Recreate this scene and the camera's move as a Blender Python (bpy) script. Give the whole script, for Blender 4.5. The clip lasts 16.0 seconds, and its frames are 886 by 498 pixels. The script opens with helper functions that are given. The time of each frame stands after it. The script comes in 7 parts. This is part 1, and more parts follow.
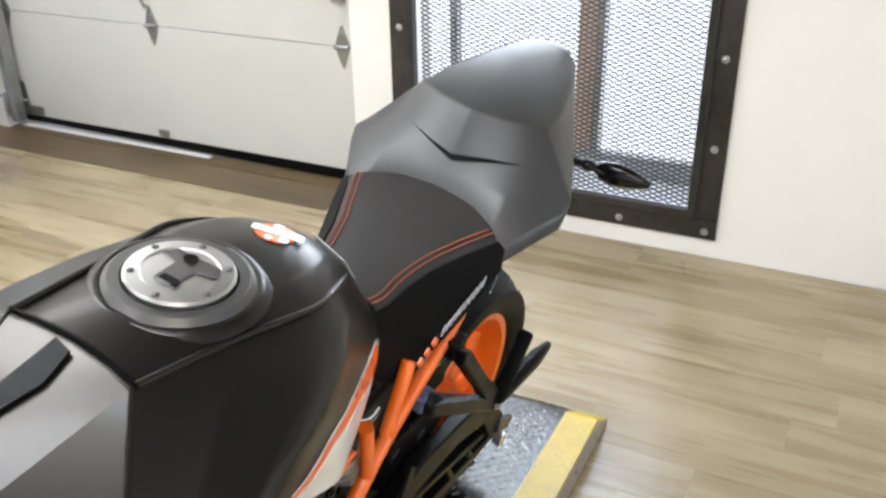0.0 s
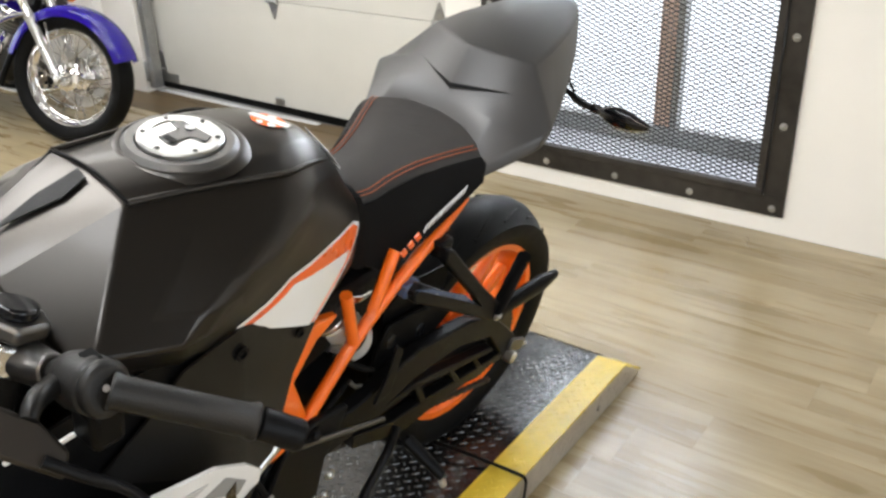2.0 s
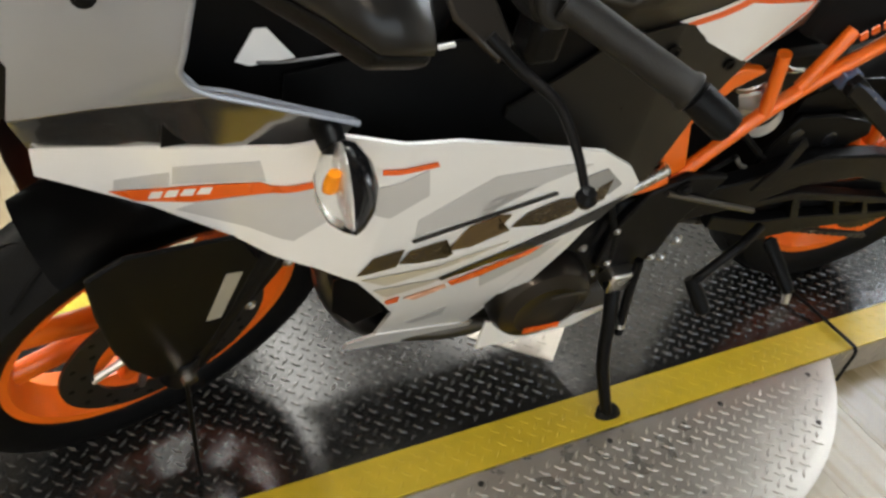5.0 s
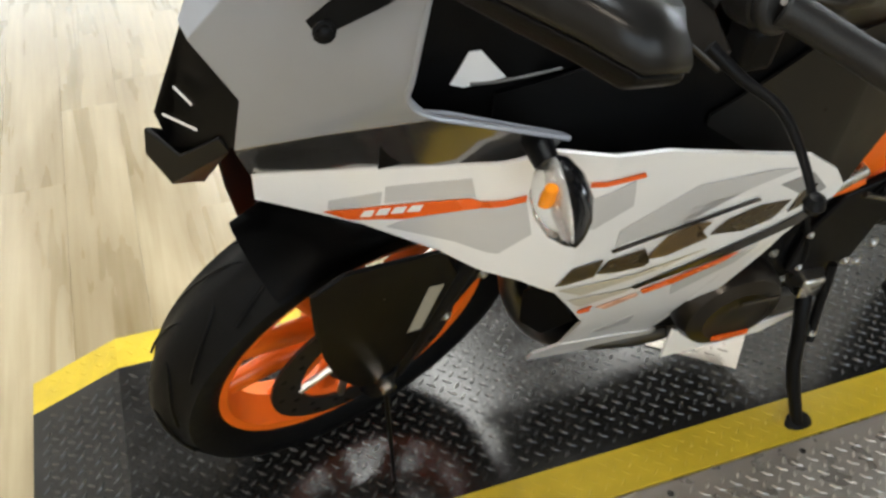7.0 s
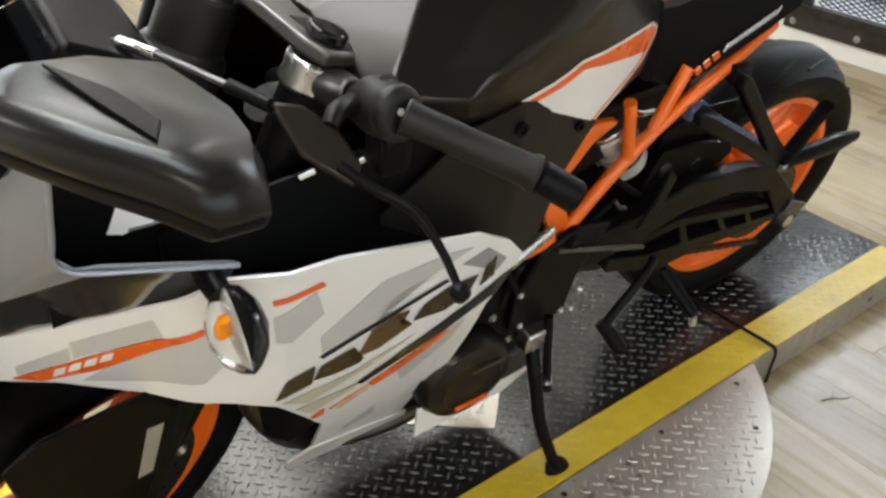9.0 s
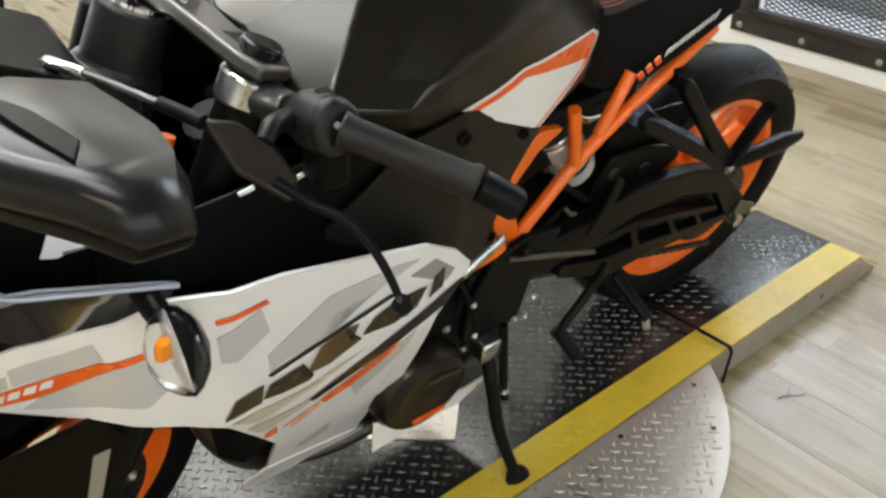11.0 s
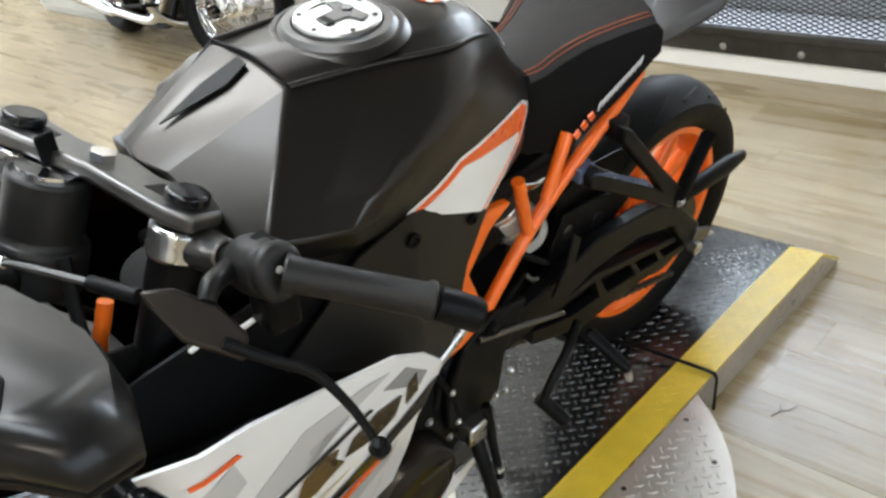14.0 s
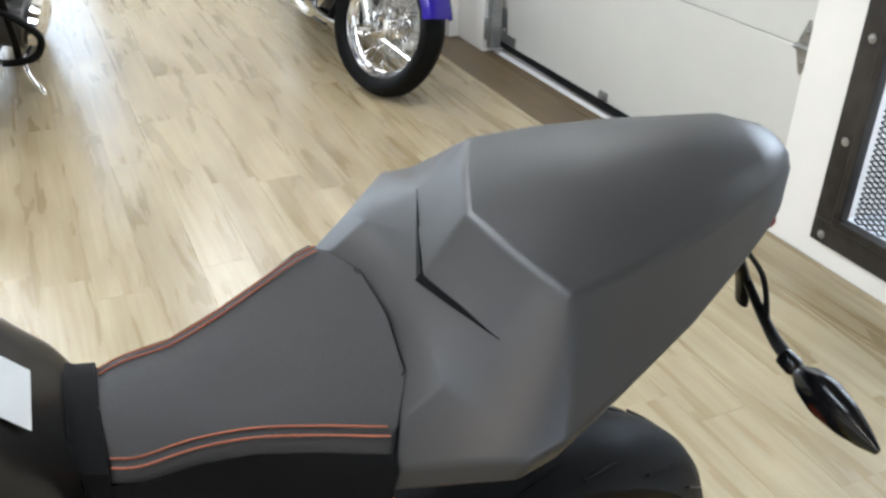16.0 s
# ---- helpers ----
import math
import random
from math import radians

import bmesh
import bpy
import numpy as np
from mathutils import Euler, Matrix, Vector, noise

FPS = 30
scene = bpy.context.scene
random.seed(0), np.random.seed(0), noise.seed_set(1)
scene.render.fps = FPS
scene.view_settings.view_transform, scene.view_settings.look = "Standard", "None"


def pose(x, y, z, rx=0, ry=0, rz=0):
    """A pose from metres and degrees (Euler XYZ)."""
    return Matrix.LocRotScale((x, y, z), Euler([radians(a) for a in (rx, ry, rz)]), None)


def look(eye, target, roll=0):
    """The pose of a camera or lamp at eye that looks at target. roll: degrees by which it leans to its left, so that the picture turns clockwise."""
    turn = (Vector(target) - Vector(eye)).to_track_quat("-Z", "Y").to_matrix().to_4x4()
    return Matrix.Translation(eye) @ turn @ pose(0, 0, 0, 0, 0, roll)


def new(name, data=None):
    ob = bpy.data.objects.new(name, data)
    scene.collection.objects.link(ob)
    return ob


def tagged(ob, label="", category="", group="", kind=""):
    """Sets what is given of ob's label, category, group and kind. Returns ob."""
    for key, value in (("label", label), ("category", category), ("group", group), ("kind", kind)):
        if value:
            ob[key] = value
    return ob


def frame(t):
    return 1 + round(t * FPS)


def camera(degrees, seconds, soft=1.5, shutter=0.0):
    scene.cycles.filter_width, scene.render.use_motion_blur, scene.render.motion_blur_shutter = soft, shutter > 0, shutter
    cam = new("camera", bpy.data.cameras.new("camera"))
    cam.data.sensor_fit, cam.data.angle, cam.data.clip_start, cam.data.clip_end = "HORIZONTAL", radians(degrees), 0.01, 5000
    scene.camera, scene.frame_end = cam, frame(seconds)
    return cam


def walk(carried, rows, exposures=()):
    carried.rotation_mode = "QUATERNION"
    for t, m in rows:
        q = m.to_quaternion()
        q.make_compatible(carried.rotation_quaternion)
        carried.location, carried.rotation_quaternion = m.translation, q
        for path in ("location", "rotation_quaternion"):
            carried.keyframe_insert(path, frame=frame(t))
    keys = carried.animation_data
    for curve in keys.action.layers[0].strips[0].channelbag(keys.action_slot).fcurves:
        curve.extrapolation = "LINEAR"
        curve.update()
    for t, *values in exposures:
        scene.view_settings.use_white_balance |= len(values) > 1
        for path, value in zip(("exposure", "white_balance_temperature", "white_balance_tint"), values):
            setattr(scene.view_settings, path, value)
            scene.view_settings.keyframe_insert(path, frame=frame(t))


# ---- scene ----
# camera and walk
cam = camera(52.5, 16.0, soft=2.7)
PATH = [
    (0.0, -0.870, -0.463, 1.437, 63.50, 0.81, -63.82),
    (0.5, -0.829, -0.529, 1.449, 68.64, 0.86, -61.34),
    (1.0, -0.881, -0.587, 1.438, 67.40, 3.84, -60.85),
    (1.5, -0.990, -0.715, 1.420, 65.05, 2.18, -59.32),
    (2.0, -0.972, -0.777, 1.401, 63.61, 1.55, -54.64),
    (2.5, -0.890, -0.848, 1.360, 61.90, -3.24, -49.97),
    (3.0, -0.869, -0.859, 1.301, 59.57, -1.32, -49.14),
    (3.5, -0.904, -0.851, 1.275, 57.93, -3.70, -47.10),
    (4.0, -0.951, -0.815, 1.255, 55.70, -5.19, -40.76),
    (4.5, -0.999, -0.772, 1.239, 53.77, -6.82, -33.45),
    (5.0, -1.059, -0.741, 1.230, 51.95, -6.62, -25.85),
    (5.2, -1.087, -0.731, 1.223, 51.51, -6.76, -23.53),
    (7.3, -1.135, -0.725, 1.244, 52.18, 0.02, -19.83),
    (7.5, -1.120, -0.733, 1.245, 52.34, -0.85, -21.91),
    (8.0, -1.068, -0.758, 1.269, 54.00, 0.43, -30.06),
    (8.5, -1.049, -0.770, 1.278, 55.30, 0.86, -33.14),
    (9.0, -1.024, -0.776, 1.288, 56.70, 1.38, -36.36),
    (9.2, -1.021, -0.776, 1.291, 57.38, 1.15, -37.54),
    (11.3, -1.001, -0.787, 1.284, 57.46, 1.77, -39.43),
    (11.5, -1.000, -0.788, 1.287, 57.95, 1.78, -39.38),
    (12.0, -1.003, -0.785, 1.292, 58.48, 1.88, -39.19),
    (12.5, -1.006, -0.788, 1.295, 58.58, 1.77, -39.04),
    (13.0, -1.000, -0.795, 1.292, 59.03, 2.35, -39.51),
    (13.5, -0.988, -0.765, 1.303, 57.72, 4.86, -41.95),
    (14.0, -0.950, -0.741, 1.329, 59.09, 9.30, -46.68),
    (14.5, -0.729, -0.747, 1.325, 59.86, 3.91, -35.54),
    (15.0, -0.477, -0.647, 1.312, 58.64, 4.66, -34.76),
    (15.5, -0.271, -0.506, 1.357, 60.80, 0.71, -35.33),
    (16.0, -0.040, -0.521, 1.375, 60.34, -1.35, -24.77),
]
EXPOSURES = [(0.0, 0.02, 5950, 9), (0.5, 0.07, 6000, 9), (1.0, 0.03, 6050, 9), (2.0, -0.02, 6250, 9), (3.5, -0.05, 6350, 9), (4.5, -0.17, 6350, 8), (5.0, -0.20, 6350, 7), (7.5, -0.15, 6150, 6), (9.0, -0.24, 6250, 6), (11.5, -0.18, 6200, 6), (12.5, -0.14, 6100, 7), (14.5, -0.08, 5900, 6), (15.0, -0.20, 5900, 6), (15.5, -0.08, 5600, 7), (16.0, -0.14, 5700, 7)]
walk(cam, [(t, pose(*p)) for t, *p in PATH], EXPOSURES)

# world, window light, and added unseen ceiling lights and side windows
world = bpy.data.worlds.new("world")
scene.world = world
world.use_nodes = True
wn = world.node_tree.nodes
sky = wn.new("ShaderNodeTexSky")
sky.sky_type, sky.sun_disc = "NISHITA", False
sky.sun_elevation, sky.sun_rotation = radians(40), radians(150)
wn["Background"].inputs["Strength"].default_value = 0.12
world.node_tree.links.new(sky.outputs["Color"], wn["Background"].inputs["Color"])


def area_lamp(name, eye, target, w, h, power, color):
    data = bpy.data.lights.new(name, "AREA")
    data.shape, data.size, data.size_y, data.energy, data.color = "RECTANGLE", w, h, power, color
    ob = new(name, data)
    ob.matrix_world = look(eye, target)
    return ob


CEILING = 3.0
WARM, COOL = (1.0, 0.97, 0.93), (0.90, 0.95, 1.0)
# Unseen strip lights, added where reflections and brightness want them.
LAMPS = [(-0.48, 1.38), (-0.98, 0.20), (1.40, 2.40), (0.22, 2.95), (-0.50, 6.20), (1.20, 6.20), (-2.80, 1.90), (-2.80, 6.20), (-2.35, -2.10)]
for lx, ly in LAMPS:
    # The warm south-west lamp is added to tint the tank's front facet.
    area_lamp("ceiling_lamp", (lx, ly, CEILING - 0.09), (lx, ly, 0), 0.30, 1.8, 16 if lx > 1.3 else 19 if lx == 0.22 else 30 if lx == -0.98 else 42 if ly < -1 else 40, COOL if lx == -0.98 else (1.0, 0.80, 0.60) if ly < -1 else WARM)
area_lamp("window_daylight", (2.33, 0.565, 1.70), (0, 0.55, 1.20), 1.08, 0.84, 50, COOL)
# South window light is added out of view to brighten the bike's left.
area_lamp("added_south_daylight", (-1.0, -4.12, 1.45), (-1.0, 0, 1.35), 4.4, 2.1, 72, COOL)
# North window light is added out of view to brighten the far floor.
area_lamp("added_north_daylight", (-1.2, 8.12, 1.55), (-1.2, 4, 1.2), 3.6, 1.9, 110, COOL)


# ---------------------------------------------------------------- materials
def material(name, base, rough=0.5, metal=0.0, var=0.12, scale=30.0, fine=0.0, fine_scale=400.0, coat=0.0, stretch=(1, 1, 1), spread=0.0, rough_var=0.08, spec=0.5):
    """Plain surface with colour and gloss that vary at two scales, and a fine relief."""
    m = bpy.data.materials.new(name)
    m.use_nodes = True
    nt = m.node_tree
    n, l = nt.nodes, nt.links
    bsdf = n["Principled BSDF"]
    bsdf.inputs["Metallic"].default_value = metal
    bsdf.inputs["Coat Weight"].default_value = coat
    bsdf.inputs["Specular IOR Level"].default_value = spec
    bsdf.inputs["Coat Roughness"].default_value = 0.08
    tc = n.new("ShaderNodeTexCoord")
    mp = n.new("ShaderNodeMapping")
    mp.inputs["Scale"].default_value = stretch
    l.new(tc.outputs["Object"], mp.inputs["Vector"])
    big = n.new("ShaderNodeTexNoise")
    big.inputs["Scale"].default_value, big.inputs["Detail"].default_value = scale * 0.15, 4
    small = n.new("ShaderNodeTexNoise")
    small.inputs["Scale"].default_value, small.inputs["Detail"].default_value = scale, 6
    for t in (big, small):
        l.new(mp.outputs["Vector"], t.inputs["Vector"])
    mix = n.new("ShaderNodeMath")
    mix.operation = "ADD"
    l.new(big.outputs["Fac"], mix.inputs[0])
    l.new(small.outputs["Fac"], mix.inputs[1])
    ramp = n.new("ShaderNodeMapRange")
    ramp.inputs["From Min"].default_value, ramp.inputs["From Max"].default_value = 0.6, 1.4
    ramp.inputs["To Min"].default_value, ramp.inputs["To Max"].default_value = 1 - var, 1 + var
    l.new(mix.outputs[0], ramp.inputs["Value"])
    value = ramp.outputs[0]
    if spread:
        info = n.new("ShaderNodeObjectInfo")
        sp = n.new("ShaderNodeMapRange")
        sp.inputs["To Min"].default_value, sp.inputs["To Max"].default_value = 1 - spread, 1 + spread
        l.new(info.outputs["Random"], sp.inputs["Value"])
        mul = n.new("ShaderNodeMath")
        mul.operation = "MULTIPLY"
        l.new(value, mul.inputs[0])
        l.new(sp.outputs[0], mul.inputs[1])
        value = mul.outputs[0]
    tint = n.new("ShaderNodeVectorMath")
    tint.operation = "SCALE"
    tint.inputs[0].default_value = base[:3]
    l.new(value, tint.inputs["Scale"])
    l.new(tint.outputs[0], bsdf.inputs["Base Color"])
    rr = n.new("ShaderNodeMapRange")
    rr.inputs["From Min"].default_value, rr.inputs["From Max"].default_value = 0.6, 1.4
    rr.inputs["To Min"].default_value, rr.inputs["To Max"].default_value = max(rough - rough_var, 0.02), rough + rough_var
    l.new(mix.outputs[0], rr.inputs["Value"])
    l.new(rr.outputs[0], bsdf.inputs["Roughness"])
    if fine:
        grain = n.new("ShaderNodeTexNoise")
        grain.inputs["Scale"].default_value, grain.inputs["Detail"].default_value = fine_scale, 3
        l.new(mp.outputs["Vector"], grain.inputs["Vector"])
        bump = n.new("ShaderNodeBump")
        bump.inputs["Strength"].default_value, bump.inputs["Distance"].default_value = fine, 0.002
        l.new(grain.outputs["Fac"], bump.inputs["Height"])
        l.new(bump.outputs["Normal"], bsdf.inputs["Normal"])
    return m


def wood_floor(name, dark, light, rough, spread=0.10):
    """Printed oak vinyl: long streaks along the plank, cloudy stains, sawn grain."""
    m = bpy.data.materials.new(name)
    m.use_nodes = True
    nt = m.node_tree
    n, l = nt.nodes, nt.links
    bsdf = n["Principled BSDF"]
    tc, info = n.new("ShaderNodeTexCoord"), n.new("ShaderNodeObjectInfo")
    shift = n.new("ShaderNodeVectorMath")
    shift.operation = "MULTIPLY_ADD"
    l.new(info.outputs["Random"], shift.inputs[0])
    shift.inputs[1].default_value = (7.0, 31.0, 5.0)
    l.new(tc.outputs["Object"], shift.inputs[2])

    def noise_tex(scale, stretch, detail, dist=0.0):
        mp = n.new("ShaderNodeMapping")
        mp.inputs["Scale"].default_value = stretch
        l.new(shift.outputs[0], mp.inputs["Vector"])
        t = n.new("ShaderNodeTexNoise")
        t.inputs["Scale"].default_value, t.inputs["Detail"].default_value, t.inputs["Distortion"].default_value = scale, detail, dist
        l.new(mp.outputs["Vector"], t.inputs["Vector"])
        return t.outputs["Fac"]

    bsdf.inputs["Specular IOR Level"].default_value = 0.46
    streak = noise_tex(7.0, (2.6, 0.22, 1), 5, 0.5)
    cloud = noise_tex(2.6, (1.4, 0.45, 1), 4, 0.6)
    fine = noise_tex(26.0, (3.0, 0.10, 1), 5)
    add = n.new("ShaderNodeMath")
    add.operation = "MULTIPLY_ADD"
    l.new(cloud, add.inputs[0])
    add.inputs[1].default_value = 1.05
    l.new(streak, add.inputs[2])
    add2 = n.new("ShaderNodeMath")
    add2.operation = "MULTIPLY_ADD"
    l.new(fine, add2.inputs[0])
    add2.inputs[1].default_value = 0.55
    l.new(add.outputs[0], add2.inputs[2])
    ramp = n.new("ShaderNodeValToRGB")
    ramp.color_ramp.elements[0].position, ramp.color_ramp.elements[0].color = 0.33, (*dark, 1)
    ramp.color_ramp.elements[1].position, ramp.color_ramp.elements[1].color = 0.69, (*light, 1)
    half = n.new("ShaderNodeMath")
    half.operation = "MULTIPLY"
    half.inputs[1].default_value = 0.391
    l.new(add2.outputs[0], half.inputs[0])
    l.new(half.outputs[0], ramp.inputs["Fac"])
    sp = n.new("ShaderNodeMapRange")
    sp.inputs["To Min"].default_value, sp.inputs["To Max"].default_value = 1 - spread, 1 + spread
    l.new(info.outputs["Random"], sp.inputs["Value"])
    tint = n.new("ShaderNodeVectorMath")
    tint.operation = "SCALE"
    l.new(ramp.outputs["Color"], tint.inputs[0])
    l.new(sp.outputs[0], tint.inputs["Scale"])
    l.new(tint.outputs[0], bsdf.inputs["Base Color"])
    rr = n.new("ShaderNodeMapRange")
    rr.inputs["To Min"].default_value, rr.inputs["To Max"].default_value = rough - 0.05, rough + 0.05
    l.new(streak, rr.inputs["Value"])
    l.new(rr.outputs[0], bsdf.inputs["Roughness"])
    bump = n.new("ShaderNodeBump")
    bump.inputs["Strength"].default_value, bump.inputs["Distance"].default_value = 0.05, 0.002
    l.new(fine, bump.inputs["Height"])
    l.new(bump.outputs["Normal"], bsdf.inputs["Normal"])
    return m


def glass(name, color, rough=0.02, ior=1.45):
    m = bpy.data.materials.new(name)
    m.use_nodes = True
    b = m.node_tree.nodes["Principled BSDF"]
    b.inputs["Base Color"].default_value = (*color, 1)
    b.inputs["Roughness"].default_value, b.inputs["Transmission Weight"].default_value, b.inputs["IOR"].default_value = rough, 1.0, ior
    return m


def glow(name, color, strength):
    m = bpy.data.materials.new(name)
    m.use_nodes = True
    b = m.node_tree.nodes["Principled BSDF"]
    b.inputs["Base Color"].default_value = (*color, 1)
    b.inputs["Emission Color"].default_value, b.inputs["Emission Strength"].default_value = (*color, 1), strength
    return m


WALL = material("wall_paint", (0.86, 0.835, 0.785), 0.55, var=0.02, scale=8, fine=0.10, fine_scale=180)
CEIL = material("ceiling_timber", (0.15, 0.125, 0.095), 0.6, var=0.12, scale=6, fine=0.1, stretch=(1, 0.1, 1))
DOOR_WHITE = material("door_enamel", (0.62, 0.615, 0.575), 0.38, var=0.04, scale=5, fine=0.05, fine_scale=120)
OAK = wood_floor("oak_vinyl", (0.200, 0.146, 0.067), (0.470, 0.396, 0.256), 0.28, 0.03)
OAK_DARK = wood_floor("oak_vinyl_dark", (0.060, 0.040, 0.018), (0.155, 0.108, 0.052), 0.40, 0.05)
SUBFLOOR = material("joint_dark", (0.32, 0.265, 0.17), 0.5)
# Lighter copy of the deck paint: the tread bars' highlights as colour.
DECK_HIGHLIGHT = material("highlight_tread_paint", (0.105, 0.103, 0.099), 0.23, metal=0.75, var=0.45, scale=14, fine=0.3, fine_scale=90, rough_var=0.12)
DECK = material("deck_black_paint", (0.048, 0.047, 0.046), 0.19, metal=0.7, var=0.35, scale=22, fine=0.12, fine_scale=90, rough_var=0.08)
YELLOW = material("yellow_paint", (0.62, 0.455, 0.025), 0.38, var=0.16, scale=26, fine=0.25, fine_scale=150)
TREAD = material("tread_aluminium", (0.52, 0.485, 0.43), 0.32, metal=0.65, var=0.10, scale=24, fine=0.2, rough_var=0.1)
STEEL = material("raw_steel", (0.055, 0.050, 0.045), 0.48, metal=0.7, var=0.5, scale=18, fine=0.25, rough_var=0.15)
MESH_STEEL = material("mesh_steel", (0.05, 0.048, 0.047), 0.5, metal=0.5, var=0.3, scale=40)
GALV = material("galvanised", (0.40, 0.405, 0.40), 0.35, metal=0.9, var=0.2, scale=40)
CHROME = material("chrome", (0.80, 0.80, 0.80), 0.09, metal=1.0, var=0.03, rough_var=0.04)
ALU = material("aluminium", (0.62, 0.62, 0.61), 0.30, metal=1.0, var=0.08)
ALU_GREY = material("anodised_grey", (0.15, 0.147, 0.143), 0.36, metal=0.95, var=0.08, fine=0.1)
BRONZE = material("satin_bronze_black", (0.042, 0.038, 0.034), 0.32, metal=0.9, var=0.012, scale=3, rough_var=0.004, coat=0.10)
GREY = material("satin_grey", (0.069, 0.067, 0.066), 0.42, metal=0.55, var=0.04, scale=16, rough_var=0.03)
SILVER = material("satin_silver", (0.33, 0.355, 0.41), 0.30, metal=0.5, var=0.03, scale=16, rough_var=0.03)
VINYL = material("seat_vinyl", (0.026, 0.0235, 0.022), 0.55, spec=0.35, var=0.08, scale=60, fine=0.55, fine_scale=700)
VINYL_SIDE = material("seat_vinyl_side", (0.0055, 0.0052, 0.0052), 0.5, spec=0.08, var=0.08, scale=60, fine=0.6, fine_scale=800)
ORANGE = material("orange_powder_coat", (0.86, 0.155, 0.008), 0.34, var=0.06, scale=40, coat=0.2)
ORANGE_PRINT = material("orange_print", (0.82, 0.13, 0.015), 0.28, var=0.05)
STITCH = material("orange_thread", (0.27, 0.075, 0.030), 0.7, var=0.2, scale=200)
WHITE = material("white_plastic", (0.86, 0.86, 0.855), 0.20, var=0.03, scale=12, coat=0.5, rough_var=0.04)
PALE = material("pale_grey_print", (0.57, 0.57, 0.57), 0.22, var=0.03, coat=0.4)
MIDGREY = material("grey_print", (0.30, 0.30, 0.30), 0.24, var=0.04, coat=0.4)
LIP = material("polished_dark_lip", (0.30, 0.29, 0.28), 0.12, metal=0.9, var=0.04, scale=6, rough_var=0.02)
MIRROR_SHELL = material("satin_mirror_shell", (0.010, 0.0097, 0.0094), 0.28, spec=0.28, metal=0.08, var=0.012, scale=4, rough_var=0.005)
REFLECTOR = material("reflector_foil", (0.72, 0.72, 0.72), 0.22, metal=0.7, var=0.10, scale=120, fine=0.5, fine_scale=260)
CALIPER_PRINT = material("faded_label", (0.33, 0.31, 0.25), 0.4, var=0.08)
CREAM = material("cream_print", (0.60, 0.56, 0.46), 0.25, var=0.04, coat=0.4)
PEACH = material("peach_print", (0.75, 0.42, 0.28), 0.28, var=0.05)
# Copy of the dark foil with its golden glare painted into the colour.
FOIL_GLARE = material("glare_foil_print", (0.34, 0.23, 0.10), 0.16, metal=0.9, var=0.25, scale=60, fine=0.35, fine_scale=120)
FOIL = material("dark_foil_print", (0.075, 0.055, 0.032), 0.25, metal=0.6, var=0.25, scale=60, fine=0.2)
BLACK = material("black_plastic", (0.0032, 0.0032, 0.0034), 0.34, spec=0.09, var=0.15, scale=40, fine=0.2, fine_scale=600)
BLACK_GLOSS = material("black_gloss", (0.006, 0.006, 0.007), 0.14, var=0.1)
BLACK_METAL = material("black_cast_metal", (0.0042, 0.0042, 0.0046), 0.36, spec=0.11, var=0.2, scale=50, fine=0.3, fine_scale=350)
SATIN_DARK = material("dark_satin_plastic", (0.007, 0.0066, 0.006), 0.32, spec=0.26, var=0.06, scale=30, fine=0.15, fine_scale=700)
RUBBER = material("rubber", (0.0050, 0.0050, 0.0050), 0.5, spec=0.10, var=0.2, scale=50, fine=0.25, fine_scale=300)
GRIP = material("grip_rubber", (0.012, 0.0115, 0.011), 0.42, spec=0.32, var=0.1, scale=60, fine=0.3, fine_scale=500)
DISC = material("dark_disc", (0.055, 0.05, 0.042), 0.4, metal=0.8)
BLUE_BLACK = material("blue_black_plastic", (0.05, 0.075, 0.14), 0.25, var=0.1)
PURPLE = material("violet_enamel", (0.030, 0.010, 0.42), 0.12, var=0.05, coat=0.8)
AMBER = material("amber_bulb", (0.85, 0.28, 0.01), 0.15, var=0.03)
CLEAR = glass("clear_lens", (0.97, 0.97, 0.97), ior=1.2)
SMOKE = glass("windscreen_plastic", (0.80, 0.82, 0.83), 0.03)
MUD = material("brown_mullion", (0.66, 0.45, 0.34), 0.55, var=0.1)
SILL = material("sill_paint", (0.66, 0.68, 0.72), 0.5, var=0.06, scale=10)
PAPER = material("label_paper", (0.72, 0.72, 0.70), 0.6, var=0.04)
LAMP = glow("lamp_diffuser", (1.0, 0.96, 0.9), 6.0)
OUTSIDE = glow("bright_outdoors", (0.93, 0.96, 1.0), 2.1)
OUTSIDE.node_tree.nodes["Principled BSDF"].inputs["Base Color"].default_value = (0.02, 0.02, 0.02, 1)


# ---------------------------------------------------------------- mesh helpers
def part(name, bm, mat, parent=None, label="", smooth=38, bevel=0.0, seg=2, kind=""):
    bmesh.ops.recalc_face_normals(bm, faces=bm.faces[:])
    me = bpy.data.meshes.new(name)
    bm.to_mesh(me)
    bm.free()
    me.materials.append(mat)
    if smooth:
        me.shade_smooth()
        me.set_sharp_from_angle(angle=radians(smooth))
    ob = new(name, me)
    ob.parent = parent
    if bevel:
        b = ob.modifiers.new("edge", "BEVEL")
        b.width, b.segments, b.limit_method, b.angle_limit = bevel, seg, "ANGLE", radians(28)
        b.harden_normals = False
    return tagged(ob, label, kind=kind)


def thing(name, m, label, category, group="", kind=""):
    ob = new(name)
    ob.matrix_world = m
    ob.empty_display_size = 0.1
    return tagged(ob, label, category, group, kind)


def box(c, size, bm=None, turn=None):
    bm = bm or bmesh.new()
    m = Matrix.Translation(c) @ (turn.to_4x4() if turn else Matrix()) @ Matrix.Diagonal((*size, 1))
    bmesh.ops.create_cube(bm, size=1, matrix=m)
    return bm


